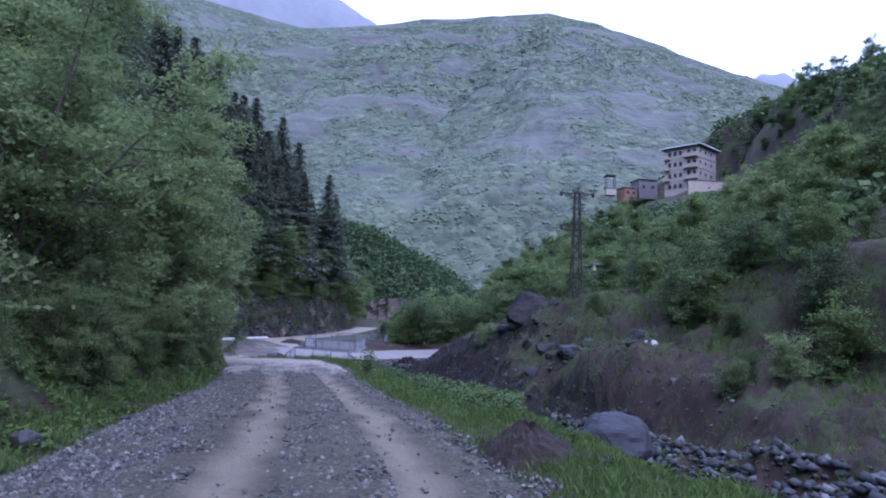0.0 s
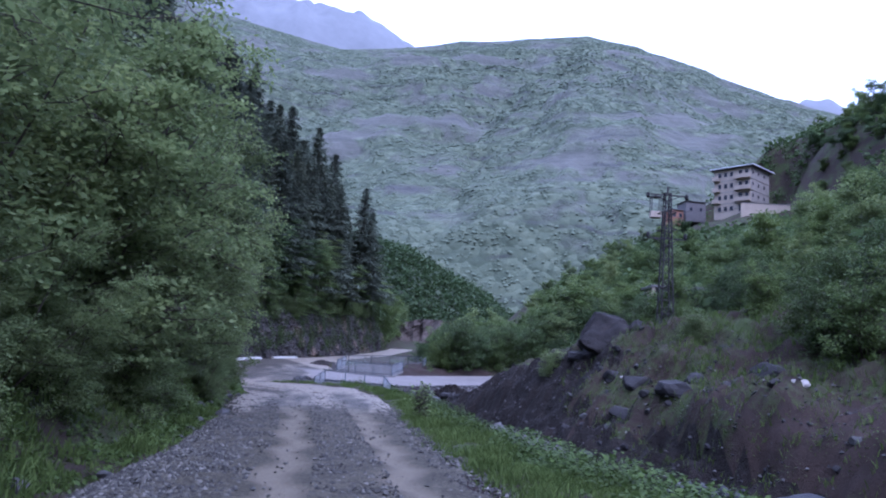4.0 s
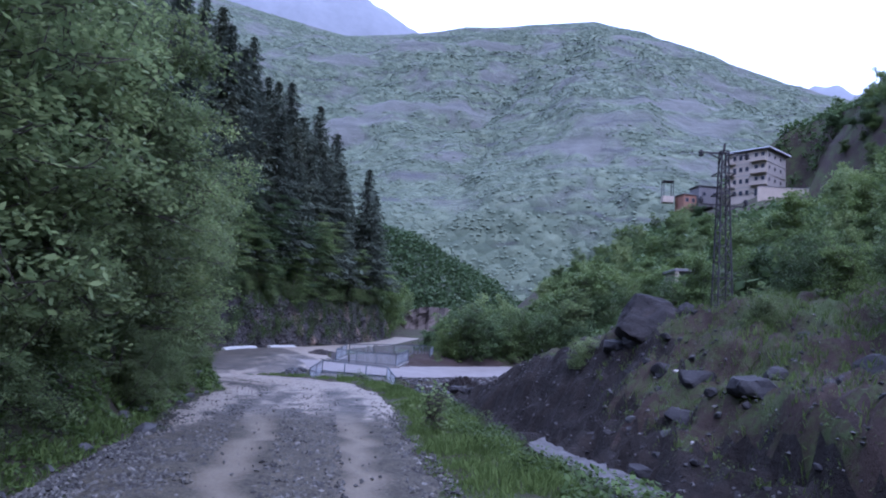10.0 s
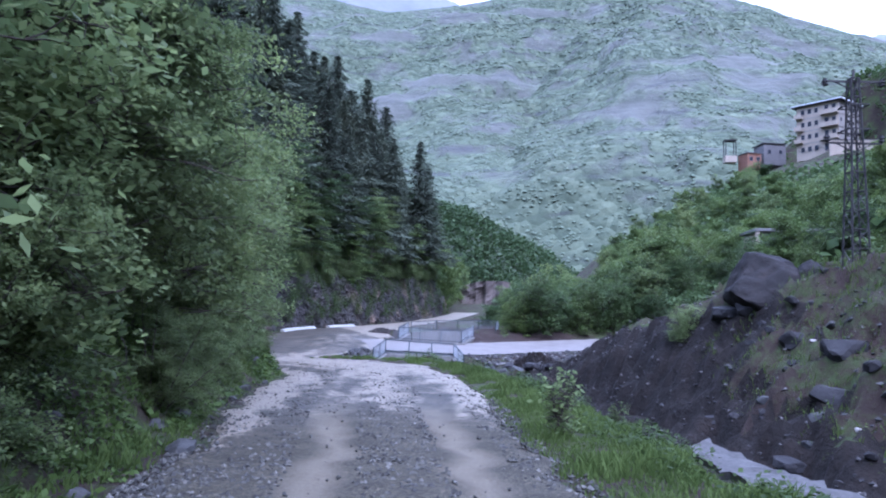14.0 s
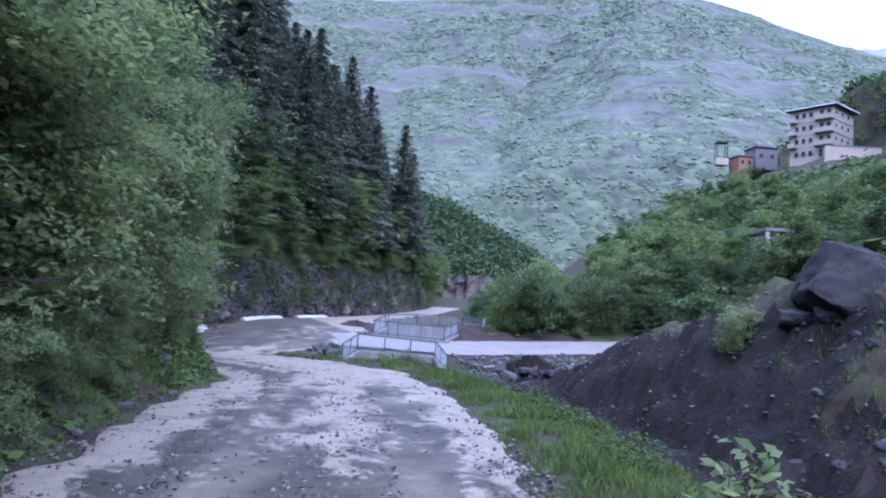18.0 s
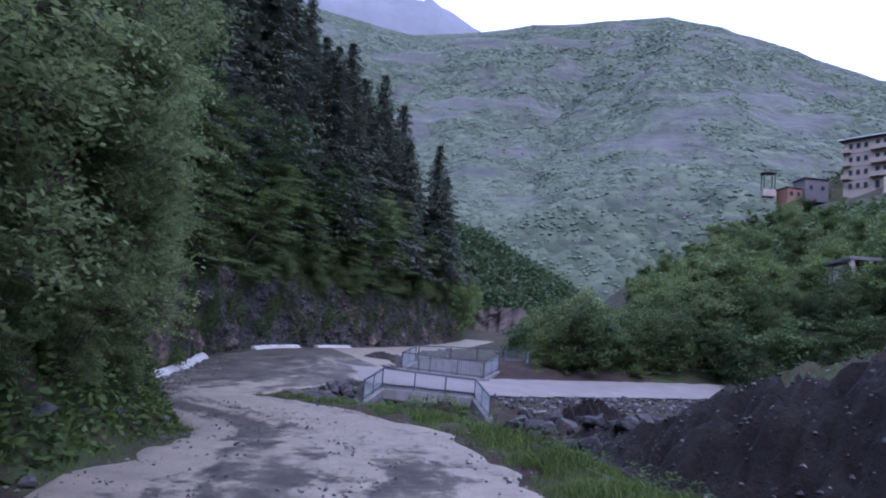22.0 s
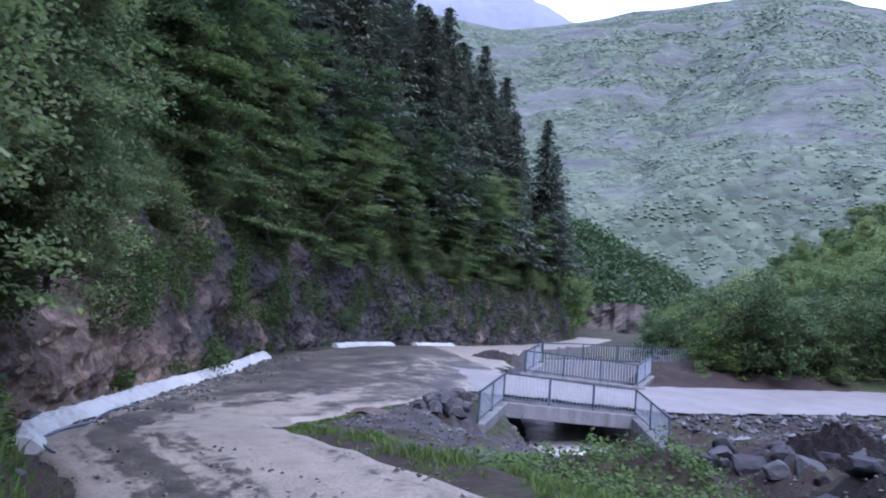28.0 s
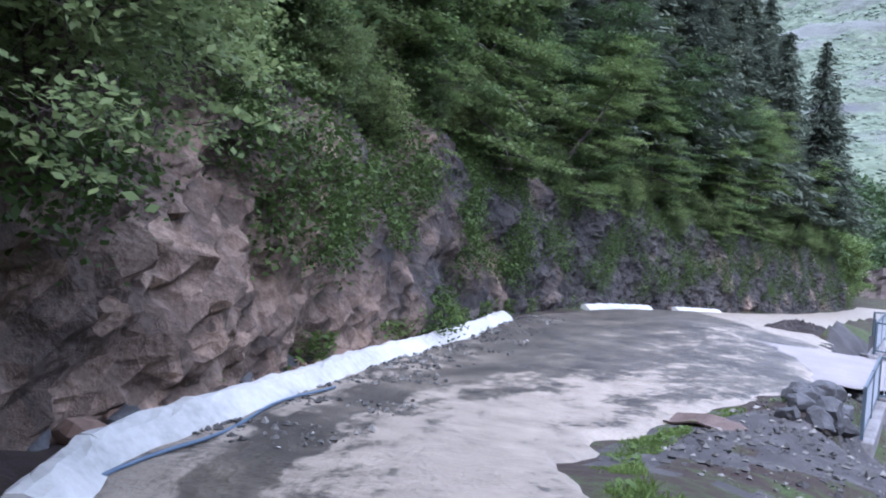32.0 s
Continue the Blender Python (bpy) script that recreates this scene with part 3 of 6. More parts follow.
def road_mesh():
    ys = spaced((-20, 0, 1.0), (0, 60, 0.3), (60, 96, 0.6), (96, 150, 3))
    us = np.linspace(0, 1, 41)
    gy, gu = np.meshgrid(ys, us, indexing="ij")
    wob = 0.18 * fbm(gy, 0 * gy, 2.3, 8)
    lx, rx = left_edge(gy) - 0.15 + wob, right_edge(gy) + 0.05 + 0.14 * fbm(gy + 40, 0 * gy, 1.9, 9)
    gx = lx + (rx - lx) * gu
    edge = np.minimum(gu, 1 - gu)
    gz = road_z(gx, gy) - 0.10 * (1 - smooth(edge, 0.0, 0.05)) + 0.012 * fbm(gx, gy, 1.2, 10)
    gz -= 0.035 * (np.exp(-((gu - 0.39) / 0.06) ** 2) + np.exp(-((gu - 0.77) / 0.06) ** 2)) * (1 - smooth(gy, 26, 36))
    v = np.stack([gx, gy, gz], -1).reshape(-1, 3)
    n = len(us)
    i = (np.arange(len(ys) - 1)[:, None] * n + np.arange(n - 1)[None]).ravel()
    f = np.stack([i, i + 1, i + n + 1, i + n], -1)
    me = mesh_of("road", v, f, [M_ROAD], True)
    lay = me.uv_layers.new(name="UVMap")
    uvs = np.stack([gu, gy], -1).reshape(-1, 2)[f.ravel()]
    lay.data.foreach_set("uv", uvs.astype(np.float32).ravel())
    return me


tagged(new("road", road_mesh()), "gravel track turning into a slurry-covered concrete road", "road", kind="structure")


# ---- far hills ----
def hills_z(x, y):
    """Mountains round the valley, by bearing and distance from the track."""
    dx, dy = x + 2.0, y - 12.0
    r, az = np.hypot(dx, dy), np.degrees(np.arctan2(dx, dy))
    el = along(az, [-180, -120, -60, -40, -25, -12, -7, -2, 4, 8.7, 12.5, 17, 21, 25, 28, 34, 60, 120, 180], [12, 14, 20, 24, 24.5, 23.0, 23.6, 24.4, 24.8, 25.0, 24.1, 22.5, 20.6, 19.0, 17.8, 16.5, 20, 16, 12])
    ridge = 900 * np.tan(np.radians(el - 0.5))
    u = np.clip((r - 270) / 630, 0, 1.0)
    body = ridge * (0.10 * smooth(u, 0, 0.12) + 0.90 * u ** 1.3)
    body = np.where(r > 900, ridge - 0.35 * (r - 900), body)
    body += np.clip(u * 3, 0, 1) * np.clip((930 - r) / 160, 0, 1) * (14 * fbm(x, y, 230, 20, 3) + 3 * fbm(x, y, 60, 21, 3)) * (1 - 0.8 * smooth(r, 780, 900))
    el4 = along(az, [-14, -7, -3.8, 1.7, 7.4, 13, 20, 27, 40], [6, 11.0, 13.2, 16.3, 19.4, 19.2, 16.5, 13, 10])
    front = 640 * np.tan(np.radians(el4)) * (0.15 + 0.85 * smooth(r, 250, 640) ** 0.8) * (1 - 0.6 * smooth(r, 645, 800)) * smooth(r, 270, 330)
    body = np.maximum(body, front + 5 * fbm(x, y, 90, 25, 3))
    # terraces across the front slope
    body += 3.2 * np.sin(body / 3.4 + 1.5 * fbm(x, y, 180, 23, 2)) * smooth(u, 0.25, 0.45) * smooth(930 - r, 0, 90) * smooth(az, -8, -2)
    # a higher range behind on the left, bluer by the haze in its colour
    el2 = along(az, [-90, -35, -22, -15, -10, -6, 5], [22, 25.5, 26.5, 25.6, 24.6, 23.0, 18])
    back = 1700 * np.tan(np.radians(el2)) * smooth(r, 1000, 1700) + 25 * fbm(x, y, 240, 24, 3) * smooth(r, 1200, 1500)
    body = np.maximum(body, back)
    # a wooded spur from the left that closes the valley
    el3 = along(az, [-30, -14, -7.4, -5.3, -2.5, 1.3, 4, 8], [12, 8.5, 7.4, 7.0, 5.4, 3.6, 1.2, -2])
    spur = 270 * np.tan(np.radians(el3)) * smooth(r, 185, 268) * (1 - smooth(r, 275, 380))
    low = along(r, [0, 185, 230, 300, 420], [-9.0, -6.0, 0.0, 6, 10])
    return np.maximum(np.maximum(body, spur), 0) + low


def ridge_face(x, y, z):
    """1 on the terraced face of the front ridge, 0 in the gully to its left and on the slopes behind; its edge is
    fitted to the view from the track.
    """
    az, el = np.degrees(np.arctan2(x + 2, y - 12)), np.degrees(np.arctan2(z, np.hypot(x + 2, y - 12)))
    edge = along(el, [6, 9, 11.5, 14, 16.3, 18.5, 20.5], [-3.5, -5.0, -4.0, -0.8, 2.2, 6.0, 9.5])
    return smooth(az - edge, -0.6, 0.8) * (1 - smooth(el, 19.0, 20.5)) * (1 - smooth(az, 17, 22)), az - edge


def wooded(x, y, z):
    """Where woods cover the mountainside (above 0) and where bare terraces show (below). The last term paints a green
    band for the ridge's lit left edge.
    """
    face, off = ridge_face(x, y, z)
    gully = fbm(x, y, 95, 30, 4)
    bands = fbm(0.06 * x + 0.05 * y, z, 15, 31, 3)
    return 0.5 - 0.36 * face + 0.75 * gully + 0.7 * bands + 1.2 * (1 - smooth(z, 40, 110)) + 0.5 * np.exp(-(off / 1.6) ** 2)


def hill_material():
    mat, nodes, links, shader = material("hazy_wooded_hillside", 0.95)
    p = position(nodes)
    b = noise_tex(nodes, links, p, 0.10, 6.0, 0.6)
    layer = noise_tex(nodes, links, p, 0.03, 5.0, 0.6, (0.3, 0.3, 6))
    at = nodes.new("ShaderNodeAttribute")
    at.attribute_name = "wood"
    # greens and bare ground carry some haze in their colours
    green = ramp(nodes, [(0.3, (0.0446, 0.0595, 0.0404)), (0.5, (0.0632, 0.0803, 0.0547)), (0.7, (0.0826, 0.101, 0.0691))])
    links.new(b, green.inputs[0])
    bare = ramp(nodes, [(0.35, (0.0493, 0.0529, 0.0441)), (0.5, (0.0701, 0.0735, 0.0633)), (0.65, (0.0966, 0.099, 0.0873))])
    links.new(maths(nodes, links, "ADD", maths(nodes, links, "MULTIPLY", b, 0.45), maths(nodes, links, "MULTIPLY", layer, 0.55)), bare.inputs[0])
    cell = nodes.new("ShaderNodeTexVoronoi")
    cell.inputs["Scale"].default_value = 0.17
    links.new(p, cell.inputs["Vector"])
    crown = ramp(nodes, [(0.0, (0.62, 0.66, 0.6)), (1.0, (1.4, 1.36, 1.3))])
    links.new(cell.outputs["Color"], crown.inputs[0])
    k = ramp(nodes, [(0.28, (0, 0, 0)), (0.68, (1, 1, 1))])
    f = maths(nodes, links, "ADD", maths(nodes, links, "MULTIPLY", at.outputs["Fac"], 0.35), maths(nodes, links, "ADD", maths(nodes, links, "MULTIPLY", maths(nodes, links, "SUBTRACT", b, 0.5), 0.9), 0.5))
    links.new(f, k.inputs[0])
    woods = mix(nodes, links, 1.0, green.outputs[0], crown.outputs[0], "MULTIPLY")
    # dark ledge lines painted along the contours, broken into stretches
    sep = nodes.new("ShaderNodeSeparateXYZ")
    links.new(p, sep.inputs[0])
    level = maths(nodes, links, "ADD", maths(nodes, links, "MULTIPLY", sep.outputs[2], 0.058), maths(nodes, links, "MULTIPLY", noise_tex(nodes, links, p, 0.012, 3.0, 0.5), 2.6))
    line = maths(nodes, links, "ABSOLUTE", maths(nodes, links, "SUBTRACT", maths(nodes, links, "FRACT", level), 0.5))
    line = maths(nodes, links, "SUBTRACT", 1.0, maths(nodes, links, "MULTIPLY", line, 9.0), True)
    gap = ramp(nodes, [(0.46, (0, 0, 0)), (0.56, (1, 1, 1))])
    links.new(noise_tex(nodes, links, p, 0.022, 3.0, 0.5), gap.inputs[0])
    ledge = maths(nodes, links, "MULTIPLY", maths(nodes, links, "MULTIPLY", line, gap.outputs[0]), 0.75)
    slope = mix(nodes, links, k.outputs[0], bare.outputs[0], woods)
    links.new(mix(nodes, links, ledge, slope, (0.042, 0.043, 0.046)), shader.inputs["Base Color"])
    h = maths(nodes, links, "ADD", b, maths(nodes, links, "MULTIPLY", maths(nodes, links, "SUBTRACT", 1.0, cell.outputs["Distance"]), maths(nodes, links, "MULTIPLY", k.outputs[0], 1.2)))
    bump(nodes, links, shader, h, 0.7, 2.5)
    return mat


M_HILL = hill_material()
# back range: blue-grey haze is put into the rock colour
M_BACK = speckled("hazed_mountain_rock", [(0.3, (0.104, 0.112, 0.12)), (0.7, (0.152, 0.16, 0.172))], 0.006, 0.05, 0.95, 0.3, 4.0)


def hills_mesh():
    az = np.radians(np.concatenate([np.arange(-180, -40, 4.0), np.arange(-40, 45, 0.3), np.arange(45, 181, 4.0)]))
    rr = np.concatenate([np.arange(165, 420, 6.0), np.arange(420, 960, 5.0), np.arange(960, 1900, 40.0)])
    ga, gr = np.meshgrid(az, rr)
    gx, gy = -2 + gr * np.sin(ga), 12 + gr * np.cos(ga)
    v = np.stack([gx, gy, hills_z(gx, gy)], -1).reshape(-1, 3)
    n = len(az)
    i = (np.arange(len(rr) - 1)[:, None] * n + np.arange(n - 1)[None]).ravel()
    f = np.stack([i, i + 1, i + n + 1, i + n], -1)
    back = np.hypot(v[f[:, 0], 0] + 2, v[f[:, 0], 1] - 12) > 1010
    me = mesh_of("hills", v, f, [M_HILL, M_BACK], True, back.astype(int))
    me.attributes.new("wood", "FLOAT", "POINT").data.foreach_set("value", wooded(v[:, 0], v[:, 1], v[:, 2]).astype(np.float32))
    return me


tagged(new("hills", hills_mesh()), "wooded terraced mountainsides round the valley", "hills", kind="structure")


# ---- leaves, limbs and trees ----
def leaf_quads(p, size, rng, up=0.55, narrow=0.55, fold=0.25, axis=None):
    """A folded rhombus for each point: one leaf or one spray."""
    n = len(p)
    nrm = rng.normal(size=(n, 3))
    nrm[:, 2] = np.abs(nrm[:, 2]) + up * 2
    nrm /= np.linalg.norm(nrm, axis=1)[:, None]
    a = rng.normal(size=(n, 3)) if axis is None else axis + rng.normal(size=(n, 3)) * 0.3
    a -= (a * nrm).sum(1)[:, None] * nrm
    a /= np.linalg.norm(a, axis=1)[:, None]
    b = np.cross(nrm, a)
    s = (size * rng.uniform(0.6, 1.35, n))[:, None]
    base, tip = p - a * s * 0.5, p + a * s * 0.5 - nrm * s * fold * 0.6
    l, r = p + b * s * narrow * 0.5 - nrm * s * fold * 0.3, p - b * s * narrow * 0.5 - nrm * s * fold * 0.3
    v = np.stack([base, r, tip, l], 1).reshape(-1, 3)
    return v, np.arange(4 * n).reshape(-1, 4)


def tube(points, radii, sides=5):
    """A tapered tube through points."""
    pts = np.asarray(points, float)
    d = np.gradient(pts, axis=0)
    d /= np.linalg.norm(d, axis=1)[:, None] + 1e-9
    ref = np.where(np.abs(d[:, 2:3]) > 0.9, np.array([[1.0, 0, 0]]), np.array([[0, 0, 1.0]]))
    u = np.cross(d, ref)
    u /= np.linalg.norm(u, axis=1)[:, None] + 1e-9
    w = np.cross(d, u)
    ang = np.arange(sides) * 2 * np.pi / sides
    ring = np.cos(ang)[None, :, None] * u[:, None] + np.sin(ang)[None, :, None] * w[:, None]
    v = (pts[:, None] + ring * np.asarray(radii)[:, None, None]).reshape(-1, 3)
    k = len(pts)
    i = np.arange(k - 1)[:, None] * sides
    j = np.arange(sides)[None]
    f = np.stack([i + j, i + (j + 1) % sides, i + sides + (j + 1) % sides, i + sides + j], -1).reshape(-1, 4)
    return v, f


def joined(pieces):
    vs, fs, n = [], [], 0
    for v, f in pieces:
        vs.append(v)
        fs.append(f + n)
        n += len(v)
    return np.concatenate(vs), np.concatenate(fs)


def limb(rng, p, d, length, bend=0.25, lift=0.0, n=5):
    pts = [np.array(p, float)]
    d = np.array(d, float)
    for _ in range(n):
        d = d + rng.normal(size=3) * bend
        d[2] += lift
        d /= np.linalg.norm(d)
        pts.append(pts[-1] + d * length / n)
    return np.array(pts), d


def broad_tree(seed, height, spread, stems, leaves, leaf, clump=0.42, layered=0.0, leaf_mat=None, droop=0.0, bare=0.15, facing=0.5, share=0.42):
    """A broad-leaved tree or bush: stems, limbs and twigs, with leaves in clumps round the twigs' ends."""
    rng = np.random.RandomState(seed)
    wood, tips = [], []
    for k in range(stems):
        ang = rng.uniform(0, 6.283)
        lean = (0.12 if stems == 1 else rng.uniform(0.1, 0.75)) * spread / height * 1.4
        d = np.array([np.cos(ang) * lean, np.sin(ang) * lean, 1.0])
        L = height * (rng.uniform(0.8, 0.95) if stems == 1 else rng.uniform(0.55, 0.95))
        pts, _ = limb(rng, (0, 0, -0.3), d / np.linalg.norm(d), L, 0.07, 0.0, 8)
        r0 = 0.012 * height + 0.02 if stems == 1 else 0.005 * height + 0.01
        wood.append(tube(pts, np.linspace(r0, r0 * 0.15, len(pts)), 6))
        count = int((26 if stems == 1 else 11) * (0.7 + 0.3 * height / 6))
        for f in np.linspace(bare, 0.98, count):
            i = f * (len(pts) - 1)
            q = pts[int(i)] + (pts[min(int(i) + 1, len(pts) - 1)] - pts[int(i)]) * (i % 1)
            a2 = rng.uniform(0, 6.283)
            reach = spread * (1 - 0.72 * f) * rng.uniform(0.55, 1.05)
            dd = np.array([np.cos(a2), np.sin(a2), rng.uniform(-0.05, 0.55) - droop])
            b, _ = limb(rng, q, dd / np.linalg.norm(dd), reach, 0.16, -0.03 if layered else 0.03, 5)
            wood.append(tube(b, np.linspace(r0 * 0.4 * (1 - 0.6 * f), 0.006, len(b)), 4))
            for j in range(2, len(b)):
                for _ in range(2):
                    d3 = rng.normal(size=3) * (1, 1, 0.35 if layered else 0.8)
                    c, _ = limb(rng, b[j], d3 / np.linalg.norm(d3), clump * rng.uniform(0.8, 1.9), 0.25, 0, 3)
                    if j > 2:
                        wood.append(tube(c, np.linspace(0.008, 0.003, len(c)), 3))
                    tips.append(c[-1])
                    tips.append(c[2])
    tips = np.array(tips)
    tips = tips[rng.choice(len(tips), max(8, int(share * len(tips))), replace=False)]
    idx = rng.randint(0, len(tips), leaves)
    sc = np.array([1.15, 1.15, 0.16] if layered else [1, 1, 0.5]) * clump * 0.52
    p = tips[idx] + rng.normal(size=(leaves, 3)) * sc
    p[:, 2] = np.maximum(p[:, 2], 0.02)
    lv, lf = leaf_quads(p, leaf, rng, up=facing + (0.25 if layered else 0.0))
    wv, wf = joined(wood)
    return mesh_of("trunk", wv, wf, [M_BARK], True), mesh_of("crown", lv, lf, [leaf_mat or M_LEAF_NEAR])


def conifer(seed, height, spread, leaf_mat=None):
    """A spruce: straight trunk, drooping whorls shorter to the top, needles in flat sprays that hang along the branches."""
    rng = np.random.RandomState(seed)
    pts = np.stack([np.zeros(9), np.zeros(9), np.linspace(-0.5, height, 9)], -1)
    wood = [tube(pts, np.linspace(0.011 * height, 0.01, 9), 7)]
    ps, sizes, axes, n_w = [], [], [], int(height * 1.9)
    for k in range(n_w):
        f = 0.17 + 0.82 * k / n_w
        z = f * height
        reach = spread * (1 - f) ** 0.85 * rng.uniform(0.75, 1.15) + 0.2
        count = rng.randint(5, 8)
        first = rng.uniform(0, 6.283)
        for j in range(count):
            a = first + 6.283 * j / count + rng.uniform(-0.35, 0.35)
            if rng.rand() < 0.1:
                continue
            rr = reach * rng.uniform(0.55, 1.15)
            m = max(4, int(rr * 4.6))
            t = np.linspace(0.15, 1, m)
            rise = rng.uniform(-0.05, 0.12)
            drop = rr * (rise * t - 0.42 * t ** 1.6 + 0.20 * t ** 4)
            b = np.stack([np.cos(a) * rr * t, np.sin(a) * rr * t, z + drop], -1)
            wood.append(tube(b[:: max(1, m // 3)], np.linspace(0.035, 0.008, len(b[:: max(1, m // 3)])), 3))
            side = np.array([-np.sin(a), np.cos(a), 0])
            wdt = (0.26 * rr * np.sin(np.clip(t, 0, 1) * 2.5) ** 0.8 + 0.06)[:, None]
            for s in (-1, -0.5, 0, 0.5, 1):
                ps.append(b + side * s * wdt + rng.normal(size=b.shape) * 0.08 + np.array([0, 0, -0.16 * abs(s)]))
                sizes.append(np.full(m, 0.42 + 0.06 * rr))
                axes.append(np.repeat([[math.cos(a + 0.7 * s), math.sin(a + 0.7 * s), -0.35]], m, 0))
    p, sizes = np.concatenate(ps), np.concatenate(sizes)
    lv, lf = leaf_quads(p, sizes, rng, up=0.9, narrow=0.3, fold=0.5, axis=np.concatenate(axes))
    wv, wf = joined(wood)
    return mesh_of("trunk", wv, wf, [M_BARK], True), mesh_of("crown", lv, lf, [leaf_mat or M_NEEDLE])


def tree(name, meshes, x, y, z, turn, scale, label, category, group, lean=0.0):
    e = empty_at(name, x, y, z)
    e.rotation_euler = (Matrix.Rotation(lean, 3, "Y") @ Matrix.Rotation(turn, 3, "Z")).to_euler()
    e.scale = (scale, scale, scale)
    for part_name, me in zip(("trunk", "crown"), meshes):
        part(part_name, me, None, e)
    return tagged(e, label, category, group)


def planted(name, kinds, spots, label, category, group, seed, sink=0.15, sizes=(0.85, 1.2), lean=0.0):
    rng = np.random.RandomState(seed)
    for x, y in spots:
        s = rng.uniform(*sizes)
        tree(name, kinds[rng.randint(len(kinds))], x, y, float(ground_z(x, y)) - sink, rng.uniform(0, 6.28), s, label, category, group, lean)


BUSHES = [broad_tree(11 + k, h, s, st, n, 0.105, 0.36, leaf_mat=M_LEAF_NEAR, bare=0.08)
          for k, (h, s, st, n) in enumerate([(6.5, 2.6, 6, 25000), (5.5, 2.4, 7, 21000), (7.5, 2.9, 6, 29000), (4.2, 2.1, 7, 15000)])]
SHRUBS = [broad_tree(121 + k, 5.5, 2.5, 6, 6500, 0.2, 0.5, leaf_mat=m, bare=0.06) for k, m in enumerate((M_LEAF_NEAR, M_LEAF_DARK, M_LEAF_NEAR))]
LAYERED = [broad_tree(31 + k, h, s, 1, n, 0.18, 0.62, 1.0, m, 0.16, 0.08, 0.7, 0.26)
           for k, (h, s, n, m) in enumerate([(11, 3.8, 13000, M_LEAF_FRESH), (9, 3.4, 11000, M_LEAF_FRESH), (13, 4.2, 14000, M_LEAF_NEAR)])]
SPRUCES = [conifer(51 + k, h, s) for k, (h, s) in enumerate([(19, 5.0), (16, 4.6), (22, 5.4), (20, 4.5)])]
HEDGE = [broad_tree(111 + k, 5.6, 2.7, 6, 8000, 0.18, 0.5, leaf_mat=m, bare=0.05, share=0.2) for k, m in enumerate((M_LEAF_DARK, M_LEAF_SPRING, M_LEAF_FRESH))]
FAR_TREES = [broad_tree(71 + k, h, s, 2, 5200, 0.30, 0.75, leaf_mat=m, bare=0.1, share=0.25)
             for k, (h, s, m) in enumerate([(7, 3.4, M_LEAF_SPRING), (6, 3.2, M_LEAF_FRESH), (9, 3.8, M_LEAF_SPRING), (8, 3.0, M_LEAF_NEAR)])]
rng = np.random.RandomState(4)

# the bank beside the track
spots = []
for y in np.arange(4, 43, 1.9):
    spots.append((float(left_edge(y)) - rng.uniform(2.6, 3.4), y + rng.uniform(-0.5, 0.5)))
for y in np.arange(3, 44.5, 2.7):
    spots.append((float(left_edge(y)) - rng.uniform(5.5, 7.5), y + rng.uniform(-0.8, 0.8)))
planted("hazel_bush", BUSHES, spots, "green hazel bush on the steep roadside bank", "bush", "bushes on the roadside bank", 1)
for lean, at in ((10, ((21.5, 2.7), (23.0, 2.4), (25.0, 2.2), (38.5, 2.9), (41.0, 3.3))), (13, ((26.6, 2.4), (28.0, 2.1), (29.2, 2.3), (30.4, 2.0), (31.8, 2.2), (33.4, 2.3), (35.2, 2.5)))):
    spots = [(float(left_edge(y)) - d, y) for y, d in at]
    planted("hazel_bush", BUSHES[:3], spots, "big hazel bush leaning out over the track", "bush", "bushes on the roadside bank", 10 + lean, 0.3, (0.9, 1.1), radians(lean))
rng = np.random.RandomState(8)
for y in np.arange(6.5, 25.5, 1.25):
    d = rng.uniform(1.7, 2.5)
    x = float(left_edge(y)) - d
    tree("low_bush", BUSHES[rng.randint(3)], x, float(y), float(ground_z(x, y)) - 0.5, rng.uniform(0, 6.28), rng.uniform(0.3, 0.45), "low leafy bush at the foot of the roadside bank", "bush", "bushes on the roadside bank", radians(8))
# the last hazels stand above the start of the kerb and reach out over it
for x, y, z, size, lean in ((-14.9, 43.0, 1.1, 0.85, 14), (-16.3, 45.0, 1.3, 0.9, 16), (-17.4, 46.8, 1.7, 0.8, 18), (-18.2, 44.6, 2.2, 1.0, 10), (-15.7, 46.3, 0.9, 0.55, 20)):
    tree("hazel_bush", BUSHES[int(y) % 3], x, y, z, 1.7 * y, size, "big hazel bush reaching out over the start of the kerb", "bush", "bushes on the roadside bank", radians(lean))
for y, d, size in ((26.0, 1.1, 0.34), (27.6, 1.0, 0.3), (29.3, 1.0, 0.34), (31.0, 1.0, 0.3), (32.6, 1.1, 0.34), (34.3, 1.2, 0.32), (36.0, 1.4, 0.32), (38.2, 1.4, 0.33), (40.2, 1.4, 0.3)):
    x = float(left_edge(y)) - d
    tree("corner_bush", BUSHES[int(y) % 3], x, y, float(ground_z(x, y)) - 0.5, 2.3 * y, size, "low leafy bush spilling onto the road's edge", "bush", "bushes on the roadside bank", radians(14))
spots = [(float(left_edge(y)) - rng.uniform(9, 13), y + rng.uniform(-1, 1)) for y in np.arange(2, 48, 4.2)]
planted("broadleaf_tree", LAYERED, spots, "broad-leaved tree on the wooded slope", "tree", "trees on the wooded slope", 2)

# the wooded slope over the cliff
def cliff_top(y):
    return along(y, [44, 46, 50, 56, 61, 66, 75, 90, 105, 130, 141, 147], [3.0, 3.6, 4.4, 5.4, 6.2, 6.0, 5.8, 6.2, 6.8, 7.4, 7.0, 4.0]) + 0.5 * fbm(y, 0 * y, 6, 40, 3)


